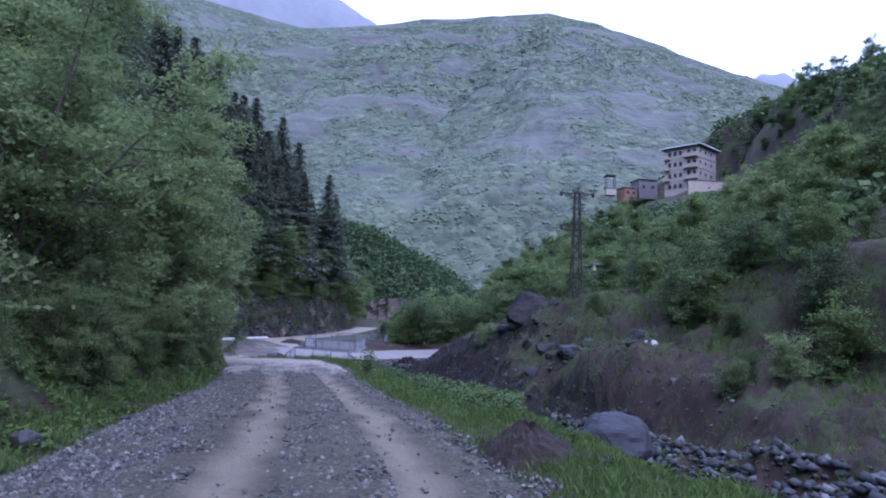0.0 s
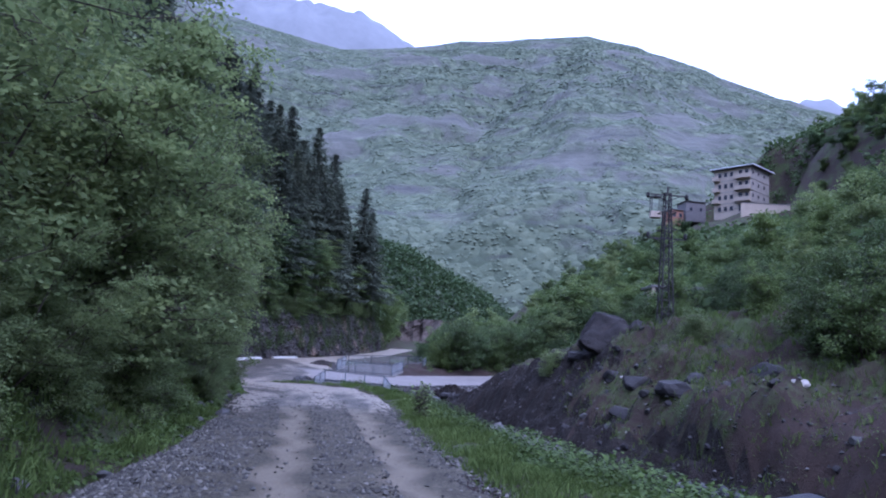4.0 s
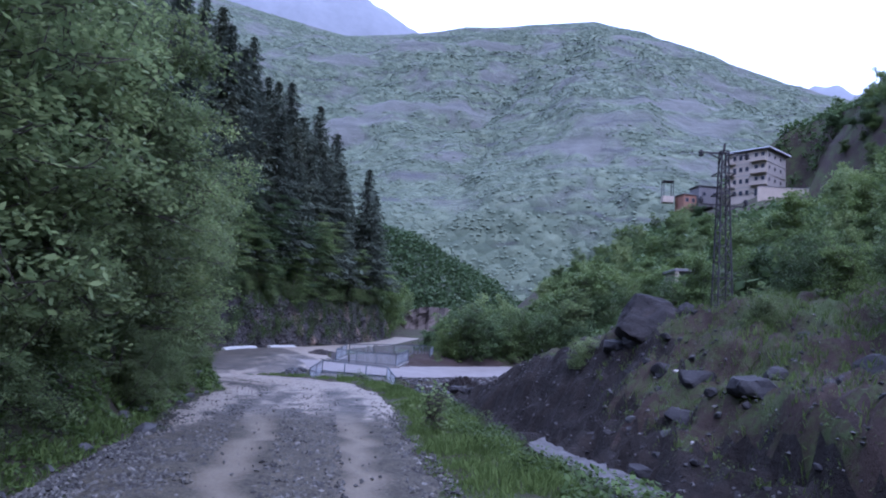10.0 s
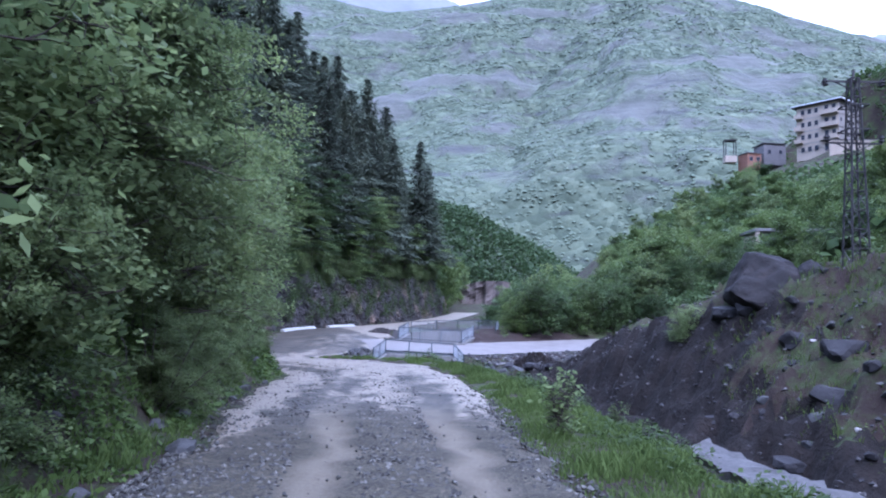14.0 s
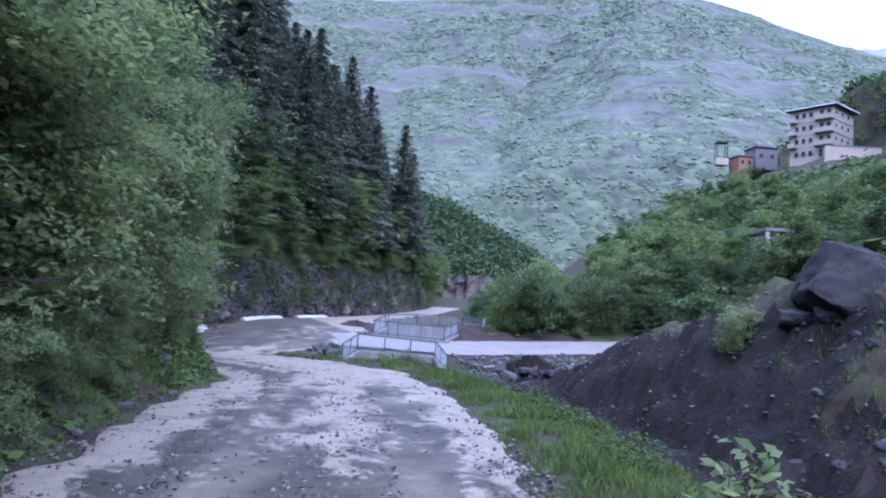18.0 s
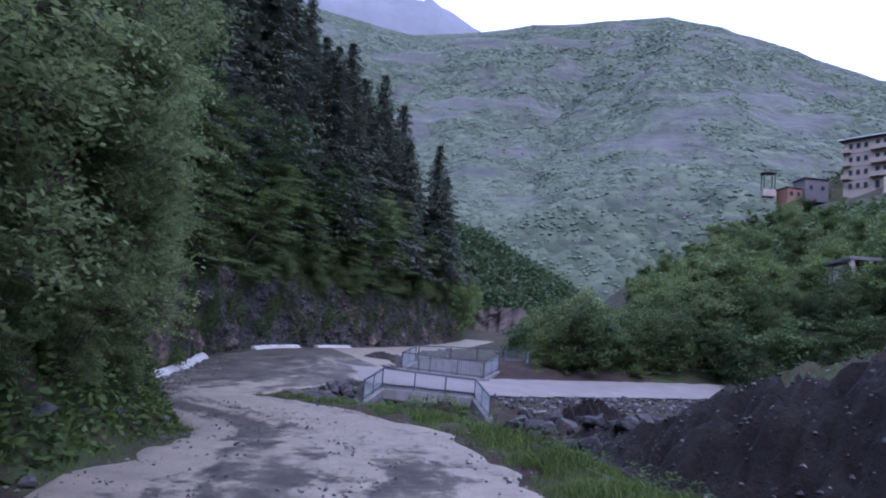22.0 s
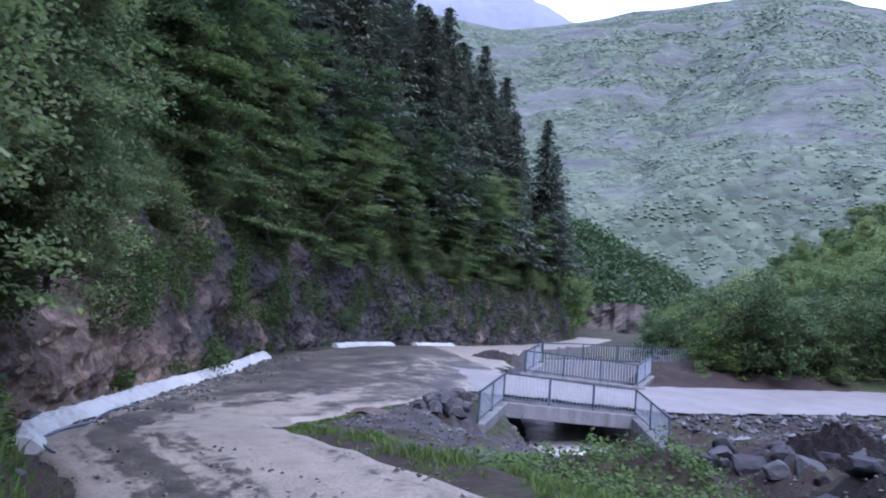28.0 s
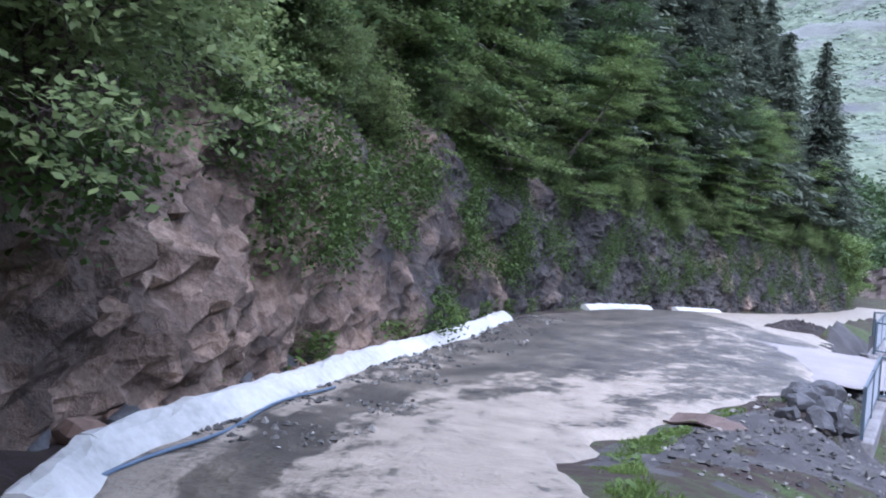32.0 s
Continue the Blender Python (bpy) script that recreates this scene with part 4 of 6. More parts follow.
def on_the_edge(name, kinds, ys, near, far, lift, label, category, group, sizes):
    for y in ys:
        y = float(y + rng.uniform(-0.8, 0.8))
        d = rng.uniform(near, far)
        x = float(left_edge(y)) - d
        z = float(road_z(x, y)) + float(cliff_top(np.array([y]))[0]) + lift + 0.55 * (d - near)
        tree(name, kinds[rng.randint(len(kinds))], x, y, z, rng.uniform(0, 6.28), rng.uniform(*sizes), label, category, group)


on_the_edge("edge_bush", SHRUBS, np.arange(45.5, 142, 1.6), 3.0, 3.7, -0.35, "leafy bush hanging over the cliff's edge", "bush", "bushes at the cliff's edge", (0.38, 0.66))
on_the_edge("edge_bush", SHRUBS, np.arange(47.5, 140, 1.3), 1.7, 2.6, -1.0, "leafy bush hanging over the cliff's edge", "bush", "bushes at the cliff's edge", (0.26, 0.42))
on_the_edge("broadleaf_tree", LAYERED, np.arange(46, 112, 2.2), 3.0, 4.6, -0.2, "layered fresh-green tree at the cliff's edge", "tree", "trees at the cliff's edge", (0.6, 0.95))
on_the_edge("broadleaf_tree", LAYERED[:1], np.arange(52, 100, 3.3), 4.6, 5.8, -0.2, "tall layered beech with fresh yellow-green leaves", "tree", "trees at the cliff's edge", (1.0, 1.35))
on_the_edge("broadleaf_tree", LAYERED[:2], np.arange(47, 100, 4.1), 6.2, 7.5, -0.2, "layered fresh-green tree at the cliff's edge", "tree", "trees at the cliff's edge", (0.8, 1.1))
# fresh beeches reach out over the cliff before the spruces
BEECH = [broad_tree(131 + k, 10, 3.6, 1, 13000, 0.17, 0.6, 1.0, M_LEAF_SPRING, 0.2, 0.06, 0.8, 0.24) for k in range(2)]
for k, (y, d, h) in enumerate(((53, 3.2, 7.0), (58, 3.6, 8.5), (63.5, 2.6, 12.5), (67, 3.4, 10), (73, 2.6, 8.0), (78, 2.8, 10), (85, 2.5, 8.5), (93, 2.4, 7.5), (100, 2.2, 9.5), (107, 2.6, 8.0), (117, 2.6, 8.5), (127, 2.4, 7.5))):
    x = float(left_edge(y)) - d
    z = float(road_z(x, y)) + float(cliff_top(np.array([y], float))[0]) - 1.2
    tree("beech_tree", BEECH[k % 2], x, y, z, 1.9 * k, h / 10, "beech with tiers of fresh light-green leaves at the cliff's edge", "tree", "trees at the cliff's edge", radians(9))
for y in np.arange(98, 143, 1.3):
    y = float(y + rng.uniform(-0.5, 0.5))
    d = rng.uniform(6.5, 11.0)
    x = float(left_edge(y)) - d
    z = float(ground_z(x, y)) - 0.4
    tip = float(along(y, [98, 112, 124, 132, 138, 144], [27.5, 29.5, 29.5, 25, 21.5, 18])) * rng.uniform(0.88, 1.02)
    tree("spruce_tree", SPRUCES[int(y * 3) % 4], x, y, z, rng.uniform(0, 6.28), (tip - z) / (19, 16, 22, 20)[int(y * 3) % 4], "tall dark spruce on the steep slope", "tree", "spruces on the slope")
# dark spruces stand along the edge of the far cliff, lower towards its end
for y in np.arange(72, 140.5, 1.4):
    y = float(y + rng.uniform(-0.5, 0.5))
    d = rng.uniform(4.4, 7.0) + float(smooth(y, 122, 132)) * 1.6
    x = float(left_edge(y)) - d
    z = float(road_z(x, y)) + float(cliff_top(np.array([y]))[0]) + 0.3 + 0.5 * (d - 4)
    tip = float(along(y, [72, 90, 100, 112, 124, 132, 138, 144], [18, 22, 24, 26.2, 27.2, 24, 20.6, 17])) * rng.uniform(0.9, 1.05)
    tree("spruce_tree", SPRUCES[1 + int(y) % 3], x, y, z, rng.uniform(0, 6.28), (tip - z) / (16, 22, 20)[int(y) % 3], "tall dark spruce at the edge of the cliff", "tree", "spruces on the slope")
spots = []
for y in np.arange(42, 134, 3.3):
    for dd in (8.5, 12.5, 17.5, 24):
        spots.append((float(left_edge(y)) - dd - rng.uniform(-1.3, 1.6), y + rng.uniform(-1.6, 1.6)))
planted("spruce_tree", SPRUCES, spots, "tall dark spruce on the steep slope", "tree", "spruces on the slope", 5, 0.4, (0.95, 1.28))

spots = [(float(left_edge(y)) - rng.uniform(9, 26), y) for y in np.arange(40, 112, 1.5)]
planted("broadleaf_tree", LAYERED, spots, "broad-leaved tree among the spruces", "tree", "trees on the wooded slope", 15, 0.3, (0.95, 1.5))
for x, y, tip in ((-20.6, 128, 29), (-22, 113, 25), (-25, 106, 25.5), (-26, 93, 27), (-27, 100, 26.5), (-30, 107, 32), (-32, 99, 35.5), (-20.1, 135, 26), (-28.5, 84, 26)):
    z = max(float(ground_z(x, y)), float(road_z(x, y)) + float(cliff_top(np.array([y], float))[0]) - 0.2) - 0.4
    tree("spruce_tree", SPRUCES[2 if tip > 26 else 0], x, y, z, x, (tip - z) / (22 if tip > 26 else 19), "tall dark spruce on the steep slope", "tree", "spruces on the slope")

BARE = [broad_tree(81 + k, 14, 2.6, 1, 700, 0.17, 0.7, leaf_mat=M_LEAF_DARK, bare=0.2) for k in range(2)]
for k, (x, y, s) in enumerate(((51, 89, 0.8), (56, 93, 0.9), (54, 99, 0.85), (61, 98, 0.8), (47, 78, 0.65), (66, 104, 0.85), (58, 86, 0.7), (63, 92, 0.8))):
    tree("bare_tree", BARE[k % 2], x, y, float(ground_z(x, y)) - 0.3, 1.7 * k, s, "tall thin-leaved grey tree on the hillside", "tree", "thin-leaved trees on the hillside")
for k, (x, y, s) in enumerate(((47, 84, 0.55), (52, 95, 0.6), (68, 100, 0.65), (70, 108, 0.6), (57, 106, 0.5))):
    tree("young_spruce", SPRUCES[k % 3], x, y, float(ground_z(x, y)) - 0.3, 2.1 * k, s, "dark young spruce on the hillside", "tree", "young spruces on the hillside")

# the slope across the stream, up to the houses
spots = []
for _ in range(900):
    x, y = rng.uniform(9, 105), rng.uniform(24, 235)
    if x > 9 + 0.62 * (y - 10) or (y < 62 and x < 12.5) or x < 0.10 * (y - 30) or abs(x - 23) < 5 and abs(y - 89) < 4:
        continue
    if 62 < x < 90 and 196 < y < 216 or 50 < x < 70 and 218 < y < 232 or 0.30 < (x + 2) / (y - 12) < 0.46 and 150 < y < 200 and rng.rand() < 0.6:
        continue
    # the view up to the apartment house stays open
    if abs(math.degrees(math.atan2(x + 1, y - 8)) - 21.0) < 4.0 and float(ground_z(x, y)) + 6.5 > 1.6 + 0.19 * math.hypot(x + 1, y - 8):
        continue
    if all((x - a) ** 2 + (y - b) ** 2 > (2.4 + 0.018 * y) ** 2 for a, b in spots):
        spots.append((x, y))
near_spots = [(x, y) for x, y in spots[:300] if math.hypot(x, y - 10) < 62]
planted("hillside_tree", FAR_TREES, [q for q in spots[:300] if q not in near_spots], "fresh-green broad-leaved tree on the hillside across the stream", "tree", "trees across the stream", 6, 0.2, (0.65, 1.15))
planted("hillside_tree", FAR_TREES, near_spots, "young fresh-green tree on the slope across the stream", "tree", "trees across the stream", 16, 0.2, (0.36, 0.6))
rw = np.random.RandomState(19)
spots = []
for _ in range(500):
    x, y = rw.uniform(76, 106), rw.uniform(150, 200)
    if (x + 1) / (y - 8) > 0.485 and (x + 1) / (y - 8) < 0.64 and all((x - a) ** 2 + (y - b) ** 2 > 13 for a, b in spots):
        spots.append((x, y))
planted("hillside_tree", FAR_TREES[:3], spots[:60], "fresh-green broad-leaved tree on the steep slope above the houses", "tree", "trees above the houses", 17, 0.4, (0.35, 0.65))
spots = []
for s in np.arange(6, 40, 1.9):
    for w in (8.2, 11, 14, 17.5) if s > 13 else (9.5, 12.5, 16):
        w2 = w + rng.uniform(-1, 1.2)
        spots.append((-12.19 + 0.836 * s - 0.549 * w2, 62.18 + 0.549 * s + 0.836 * w2))
planted("roadside_bush", HEDGE, [(x, y) for x, y in spots if x > -4.5], "dense green bush behind the side road", "bush", "bushes behind the side road", 7, 0.2, (0.7, 1.05))
spots = [(9.5 + 1.1 * k % 9 + rng.uniform(0, 2.5), 30 + 1.5 * k + rng.uniform(-1, 1)) for k in range(18)] + [(13.5 + rng.uniform(0, 4), y) for y in np.arange(17, 32, 2.2)]
thicket = [(9.5 + 2.3 * k + 0.9 * ((k * 7) % 3), 76.0 + 2.6 * r + ((k * 5 + r * 3) % 4) * 0.5) for r in range(5) for k in range(6)]
planted("hedge_bush", HEDGE, thicket, "leafy bush of the thicket beside the side road", "bush", "bushes beside the side road", 71, 0.3, (0.55, 0.9))
planted("hazel_shrub", HEDGE, spots, "loose hazel shrub on the stream's far bank", "bush", "shrubs on the far bank", 8, 0.15, (0.4, 0.7))
spots = []
for _ in range(160):
    x, y = rng.uniform(10.5, 24), rng.uniform(32, 66)
    if x > 10.5 + 0.12 * (y - 32) and x < 4 + 0.5 * (y - 8) and all((x - a) ** 2 + (y - b) ** 2 > 5.5 for a, b in spots):
        spots.append((x, y))
planted("hazel_shrub", HEDGE, spots[:44], "loose hazel shrub on the slope across the stream", "bush", "shrubs on the far bank", 18, 0.15, (0.38, 0.62))
planted("porch_bush", HEDGE, [(18.2, 84), (20.3, 83), (22.6, 84.5), (24.6, 83.2), (26.8, 84.4), (28.6, 83.6), (21.2, 80.5), (25.2, 80.8)], "green bush before the unfinished house", "bush", "bushes before the unfinished house", 14, 0.2, (0.62, 0.78))
spots = [(rng.uniform(-9, 18), rng.uniform(88, 170)) for _ in range(70)]
planted("valley_tree", FAR_TREES, [(x, y) for x, y in spots if x > -8 + 0.03 * (y - 90)], "green tree on the valley floor", "tree", "trees on the valley floor", 9, 0.2, (0.6, 1.0))

spots = []
for _ in range(420):
    y = rng.uniform(147, 215)
    x = float(left_edge(y)) - 1.5 - 55 * rng.uniform(0, 1) ** 1.6
    if all((x - a) ** 2 + (y - b) ** 2 > 12 for a, b in spots):
        spots.append((x, y))
planted("slope_tree", FAR_TREES, spots[:110], "green broad-leaved tree on the slope past the spruces", "tree", "trees past the spruces", 11, 0.3, (0.8, 1.4))


def tuft_cloud(name, pts, size, mat, n=7, seed=0, up=0.5, leaf=0.75):
    """Far crowns, too many to count: a few broad leaf masses round each point."""
    r = np.random.RandomState(seed)
    p = np.repeat(pts, n, 0)
    k = np.repeat(size, n)
    p = p + r.normal(size=p.shape) * np.array([0.33, 0.33, 0.28]) * k[:, None]
    v, f = leaf_quads(p, k * leaf, r, up=up, narrow=0.85, fold=0.3)
    return new(name, mesh_of(name, v, f, [mat]))


r2 = np.random.RandomState(12)
n = 4200
px, py = r2.uniform(22, 130, n), r2.uniform(55, 240, n)
keep = ~((px > 58) & (px < 92) & (py > 165) & (py < 232)) & (np.hypot(px - 23, py - 90) > 7)
px, py = px[keep], py[keep]
size = r2.uniform(1.8, 3.6, len(px))
tagged(tuft_cloud("hillside_woods", np.stack([px, py, ground_z(px, py) + 0.2 * size], -1), size, M_LEAF_FRESH, 20, 3, 0.3, 0.36), "young green woods covering the hillside", "woods", kind="stuff")
n = 4500
az = np.radians(r2.uniform(-16, 16, n))
rr = r2.uniform(176, 292, n)
px, py = -2 + rr * np.sin(az), 12 + rr * np.cos(az)
keep = ~((px > -26) & (px < 6) & (py < 196))
px, py = px[keep], py[keep]
size = r2.uniform(2.4, 5.0, len(px))
tagged(tuft_cloud("valley_woods", np.stack([px, py, hills_z(px, py) + 0.25 * size], -1), size, M_LEAF_FRESH, 34, 5, 0.3, 0.26), "green woods on the spur that closes the valley", "woods", kind="stuff")


def crowns(name, x, y, z, size, mat, seed, label):
    """Distant tree crowns, too many to count: uneven six-sided domes."""
    r = np.random.RandomState(seed)
    k = len(x)
    a = np.arange(6) * 1.0472
    unit = np.concatenate([np.stack([np.cos(a), np.sin(a), -0.3 + 0 * a], -1), np.stack([0.75 * np.cos(a + 0.5), 0.75 * np.sin(a + 0.5), 0.22 + 0 * a], -1), [[0, 0, 0.5]]])
    v = unit[None] * r.uniform(0.75, 1.2, (k, 13, 1)) * size[:, None, None] + np.stack([x, y, z + 0.1 * size], -1)[:, None]
    f = [t for i in range(6) for t in ((i, (i + 1) % 6, 6 + i), ((i + 1) % 6, 6 + (i + 1) % 6, 6 + i), (6 + i, 6 + (i + 1) % 6, 12))]
    faces = (np.arange(k)[:, None, None] * 13 + np.array(f)[None]).reshape(-1, 3)
    return tagged(new(name, mesh_of(name, v.reshape(-1, 3), faces, [mat], True)), label, "woods", kind="stuff")


n = 64000
az = np.radians(r2.uniform(-24, 33, n))
rr = 200 + 730 * r2.uniform(0, 1, n) ** 0.75
px, py = -2 + rr * np.sin(az), 12 + rr * np.cos(az)
pz = hills_z(px, py)
keep = wooded(px, py, pz) + r2.uniform(-0.8, 0.3, n) > 0.1
px, py, pz, rr = px[keep], py[keep], pz[keep], rr[keep]
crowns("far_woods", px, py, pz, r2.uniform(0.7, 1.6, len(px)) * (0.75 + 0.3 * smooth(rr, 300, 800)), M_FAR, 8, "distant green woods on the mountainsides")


# ---- cliff ----
def cliff_material():
    mat, nodes, links, shader = material("cliff_rock", 0.88)
    p = position(nodes)
    a = noise_tex(nodes, links, p, 0.28, 4.0, 0.55)
    b = noise_tex(nodes, links, p, 1.7, 8.0, 0.7, (1, 1, 0.6))
    c = noise_tex(nodes, links, p, 12.0, 6.0, 0.7)
    f = maths(nodes, links, "ADD", maths(nodes, links, "MULTIPLY", b, 0.6), maths(nodes, links, "MULTIPLY", c, 0.4))
    grey = ramp(nodes, [(0.32, (0.00766, 0.00739, 0.00739)), (0.5, (0.0231, 0.0214, 0.0203)), (0.72, (0.0658, 0.0608, 0.0575))])
    brown = ramp(nodes, [(0.32, (0.0383, 0.0283, 0.0215)), (0.5, (0.12, 0.0887, 0.0671)), (0.72, (0.29, 0.218, 0.167))])
    links.new(f, grey.inputs[0])
    links.new(f, brown.inputs[0])
    k = ramp(nodes, [(0.46, (0, 0, 0)), (0.66, (1, 1, 1))])
    at = nodes.new("ShaderNodeSeparateXYZ")
    links.new(p, at.inputs[0])
    # the rock turns rust-brown towards its south end, lightened against the bushes' shade
    south = maths(nodes, links, "DIVIDE", maths(nodes, links, "SUBTRACT", 60.0, at.outputs[1]), 14.0, True)
    north = maths(nodes, links, "MULTIPLY", maths(nodes, links, "DIVIDE", maths(nodes, links, "SUBTRACT", at.outputs[1], 60.0), 14.0, True), -0.07)
    links.new(maths(nodes, links, "ADD", maths(nodes, links, "ADD", a, north), maths(nodes, links, "MULTIPLY", south, 0.24)), k.inputs[0])
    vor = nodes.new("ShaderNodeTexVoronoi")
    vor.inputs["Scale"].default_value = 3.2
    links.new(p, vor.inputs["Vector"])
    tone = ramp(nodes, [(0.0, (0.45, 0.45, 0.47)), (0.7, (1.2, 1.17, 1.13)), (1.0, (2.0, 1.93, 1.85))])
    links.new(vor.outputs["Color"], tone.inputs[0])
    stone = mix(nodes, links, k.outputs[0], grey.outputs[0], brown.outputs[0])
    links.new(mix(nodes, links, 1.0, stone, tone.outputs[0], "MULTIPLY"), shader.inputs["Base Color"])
    bump(nodes, links, shader, maths(nodes, links, "ADD", f, maths(nodes, links, "MULTIPLY", vor.outputs["Distance"], 0.9)), 1.0, 0.22)
    return mat


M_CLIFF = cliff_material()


def cliff_mesh():
    """A leaning, broken rock face: slanting slabs and hollows, with edges of uneven length."""
    rng = np.random.RandomState(14)
    ys = np.concatenate([np.arange(44.6, 68, 0.13), np.arange(68, 104, 0.24), np.arange(104, 147, 0.4)])
    hs = np.linspace(-0.1, 1, 46)
    bx = left_edge(ys) - 1.0
    tx, ty = np.gradient(bx), np.gradient(ys)
    ln = np.hypot(tx, ty)
    nx, ny = ty / ln, -tx / ln
    top = cliff_top(ys)
    verts = []
    for i in range(len(ys)):
        z0 = float(road_z(bx[i], ys[i]))
        step = ys[min(i + 1, len(ys) - 1)] - ys[max(i - 1, 0)]
        for h in hs:
            hh = h * top[i] + rng.uniform(-0.35, 0.35) * top[i] / 46
            along_y = ys[i] + rng.uniform(-0.17, 0.17) * step
            back = 0.24 * hh + 0.9 * max(0, h - 0.72) ** 1.2 * top[i] * 0.8
            # beds dip to the north: slabs run long across the dip and break sharply along it
            u, v = 0.62 * along_y - 0.78 * hh, 0.78 * along_y + 0.62 * hh
            q = Vector((u, v * 0.42, 0.0))
            slabs = 0.0
            for size, deep in ((2.4, 0.55), (1.0, 0.42), (0.45, 0.3)):
                w = noise.noise_vector(q / size * 0.8) * 0.35
                k = (u / size + w.x + 0.6 * noise.noise(Vector((v / size * 0.35, size, 0))))
                saw = k - math.floor(k)
                keep = 0.5 + 0.9 * noise.noise(Vector((u * 0.5, v * 0.5, size * 7)))
                slabs += deep * max(0.0, keep) * (saw if saw < 0.8 else 4 * (1 - saw))
            body = 0.55 * noise.noise(Vector((along_y * 0.22, hh * 0.3, 3))) + 0.35 * noise.noise(Vector((along_y * 0.7, hh * 0.6, 9))) + 0.24 * noise.noise(Vector((along_y * 2.1, hh * 1.9, 5))) + 0.14 * noise.noise(Vector((along_y * 5, hh * 5, 1)))
            out = body + slabs - back * 0.9 + 0.1 - 1.8 * (1 - min(1.0, (ys[i] - 44.6) / 2.2))
            verts.append((bx[i] + nx[i] * out, along_y + ny[i] * out, z0 + hh))
        for k, up in ((1.2, 0.35), (2.6, 0.9)):
            verts.append((bx[i] + nx[i] * (out - k), ys[i] + ny[i] * (out - k), z0 + top[i] + up))
    n = len(hs) + 2
    i = (np.arange(len(ys) - 1)[:, None] * n + np.arange(n - 1)[None]).ravel()
    tri = np.concatenate([np.stack([i, i + n, i + n + 1], -1), np.stack([i, i + n + 1, i + 1], -1)])
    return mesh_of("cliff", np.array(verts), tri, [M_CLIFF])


CLIFF_ME = cliff_mesh()
tagged(new("cliff", CLIFF_ME), "broken grey and rust-brown rock face above the road", "cliff", kind="structure")

# ---- side road and bridge ----
BS, BW = Vector((0.836, 0.549)), Vector((-0.549, 0.836))


def at_bridge(s, w, z):
    return Vector((-12.19 + BS.x * s + BW.x * w, 62.18 + BS.y * s + BW.y * w, z))


def strip(name, s0, s1, w0, w1, lift, mat, edge=0.12):
    ss, ws = np.arange(s0, s1 + 0.01, 0.4), np.linspace(w0, w1, 15)
    gs, gw = np.meshgrid(ss, ws, indexing="ij")
    gw = gw + edge * np.where(np.abs(gw - w0) < 1e-6, fbm(gs, 0 * gs, 2.0, 41), np.where(np.abs(gw - w1) < 1e-6, fbm(gs, 0 * gs, 1.7, 42), 0))
    gx, gy = -12.19 + BS.x * gs + BW.x * gw, 62.18 + BS.y * gs + BW.y * gw
    gz = road_z(gx, gy) + lift - 0.07 * (1 - smooth(gs, s0, s0 + 1.5))
    v = np.stack([gx, gy, gz], -1).reshape(-1, 3)
    n = len(ws)
    i = (np.arange(len(ss) - 1)[:, None] * n + np.arange(n - 1)[None]).ravel()
    return mesh_of(name, v, np.stack([i, i + n, i + n + 1, i + 1], -1), [mat], True)


M_SLAB = speckled("pale_concrete_road", [(0.3, (0.0979, 0.0884, 0.0816)), (0.5, (0.139, 0.126, 0.116)), (0.72, (0.188, 0.171, 0.159))], 0.8, 12, 0.7, 0.3, 0.01)
tagged(new("side_road", strip("side_road", -1.2, 33, 0.35, 5.3, 0.02, M_SLAB)), "pale concrete side road over the bridge", "road", kind="structure")


def solid(name, corners, depth, mat, parent, label=""):
    """A block under a polygon of top corners, down to a depth below each."""
    bm = bmesh.new()
    top = [bm.verts.new(c) for c in corners]
    low = [bm.verts.new((c[0], c[1], c[2] - depth)) for c in corners]
    bm.faces.new(top)
    bm.faces.new(low[::-1])
    n = len(top)
    for i in range(n):
        bm.faces.new((top[i], low[i], low[(i + 1) % n], top[(i + 1) % n]))
    bmesh.ops.recalc_face_normals(bm, faces=bm.faces)
    bmesh.ops.bevel(bm, geom=bm.edges[:], offset=0.025, segments=1, affect="EDGES")
    return part(name, bm, mat, parent, label)


def thick_line(p, q, t):
    d = Vector((q[0] - p[0], q[1] - p[1])).normalized()
    o = Vector((-d.y, d.x)) * t / 2
    return [(p[0] - o.x, p[1] - o.y, p[2]), (q[0] - o.x, q[1] - o.y, q[2]), (q[0] + o.x, q[1] + o.y, q[2]), (p[0] + o.x, p[1] + o.y, p[2])]


N_TOP = [Vector(c) for c in ((-12.31, 58.99, -1.07), (-12.19, 62.18, -0.67), (-7.94, 64.97, -0.95), (-6.93, 61.38, -1.45))]
F_TOP = [Vector(c) for c in ((-12.3, 72.0, 0.33), (-12.47, 68.4, -0.02), (-7.93, 70.7, -0.27), (-7.3, 74.3, 0.12))]
RAIL_H = 0.9
bridge = empty_at("bridge", 0, 0, 0)
drop = Vector((0, 0, -RAIL_H - 0.02))
solid("near_beam", thick_line(N_TOP[1] + drop - Vector((0.25, 0.16, 0)), N_TOP[2] + drop + Vector((0.25, 0.16, 0)), 0.5), 0.48, M_CONC, bridge)
solid("far_beam", thick_line(F_TOP[1] + drop - Vector((0.25, 0.13, 0)), F_TOP[2] + drop + Vector((0.25, 0.13, 0)), 0.5), 0.46, M_CONC, bridge)
solid("deck", [at_bridge(-0.2, 0.3, -1.52), at_bridge(5.3, 0.3, -1.80), at_bridge(5.3, 5.25, -1.30), at_bridge(-0.2, 5.25, -1.02)], 0.34, M_CONC, bridge)
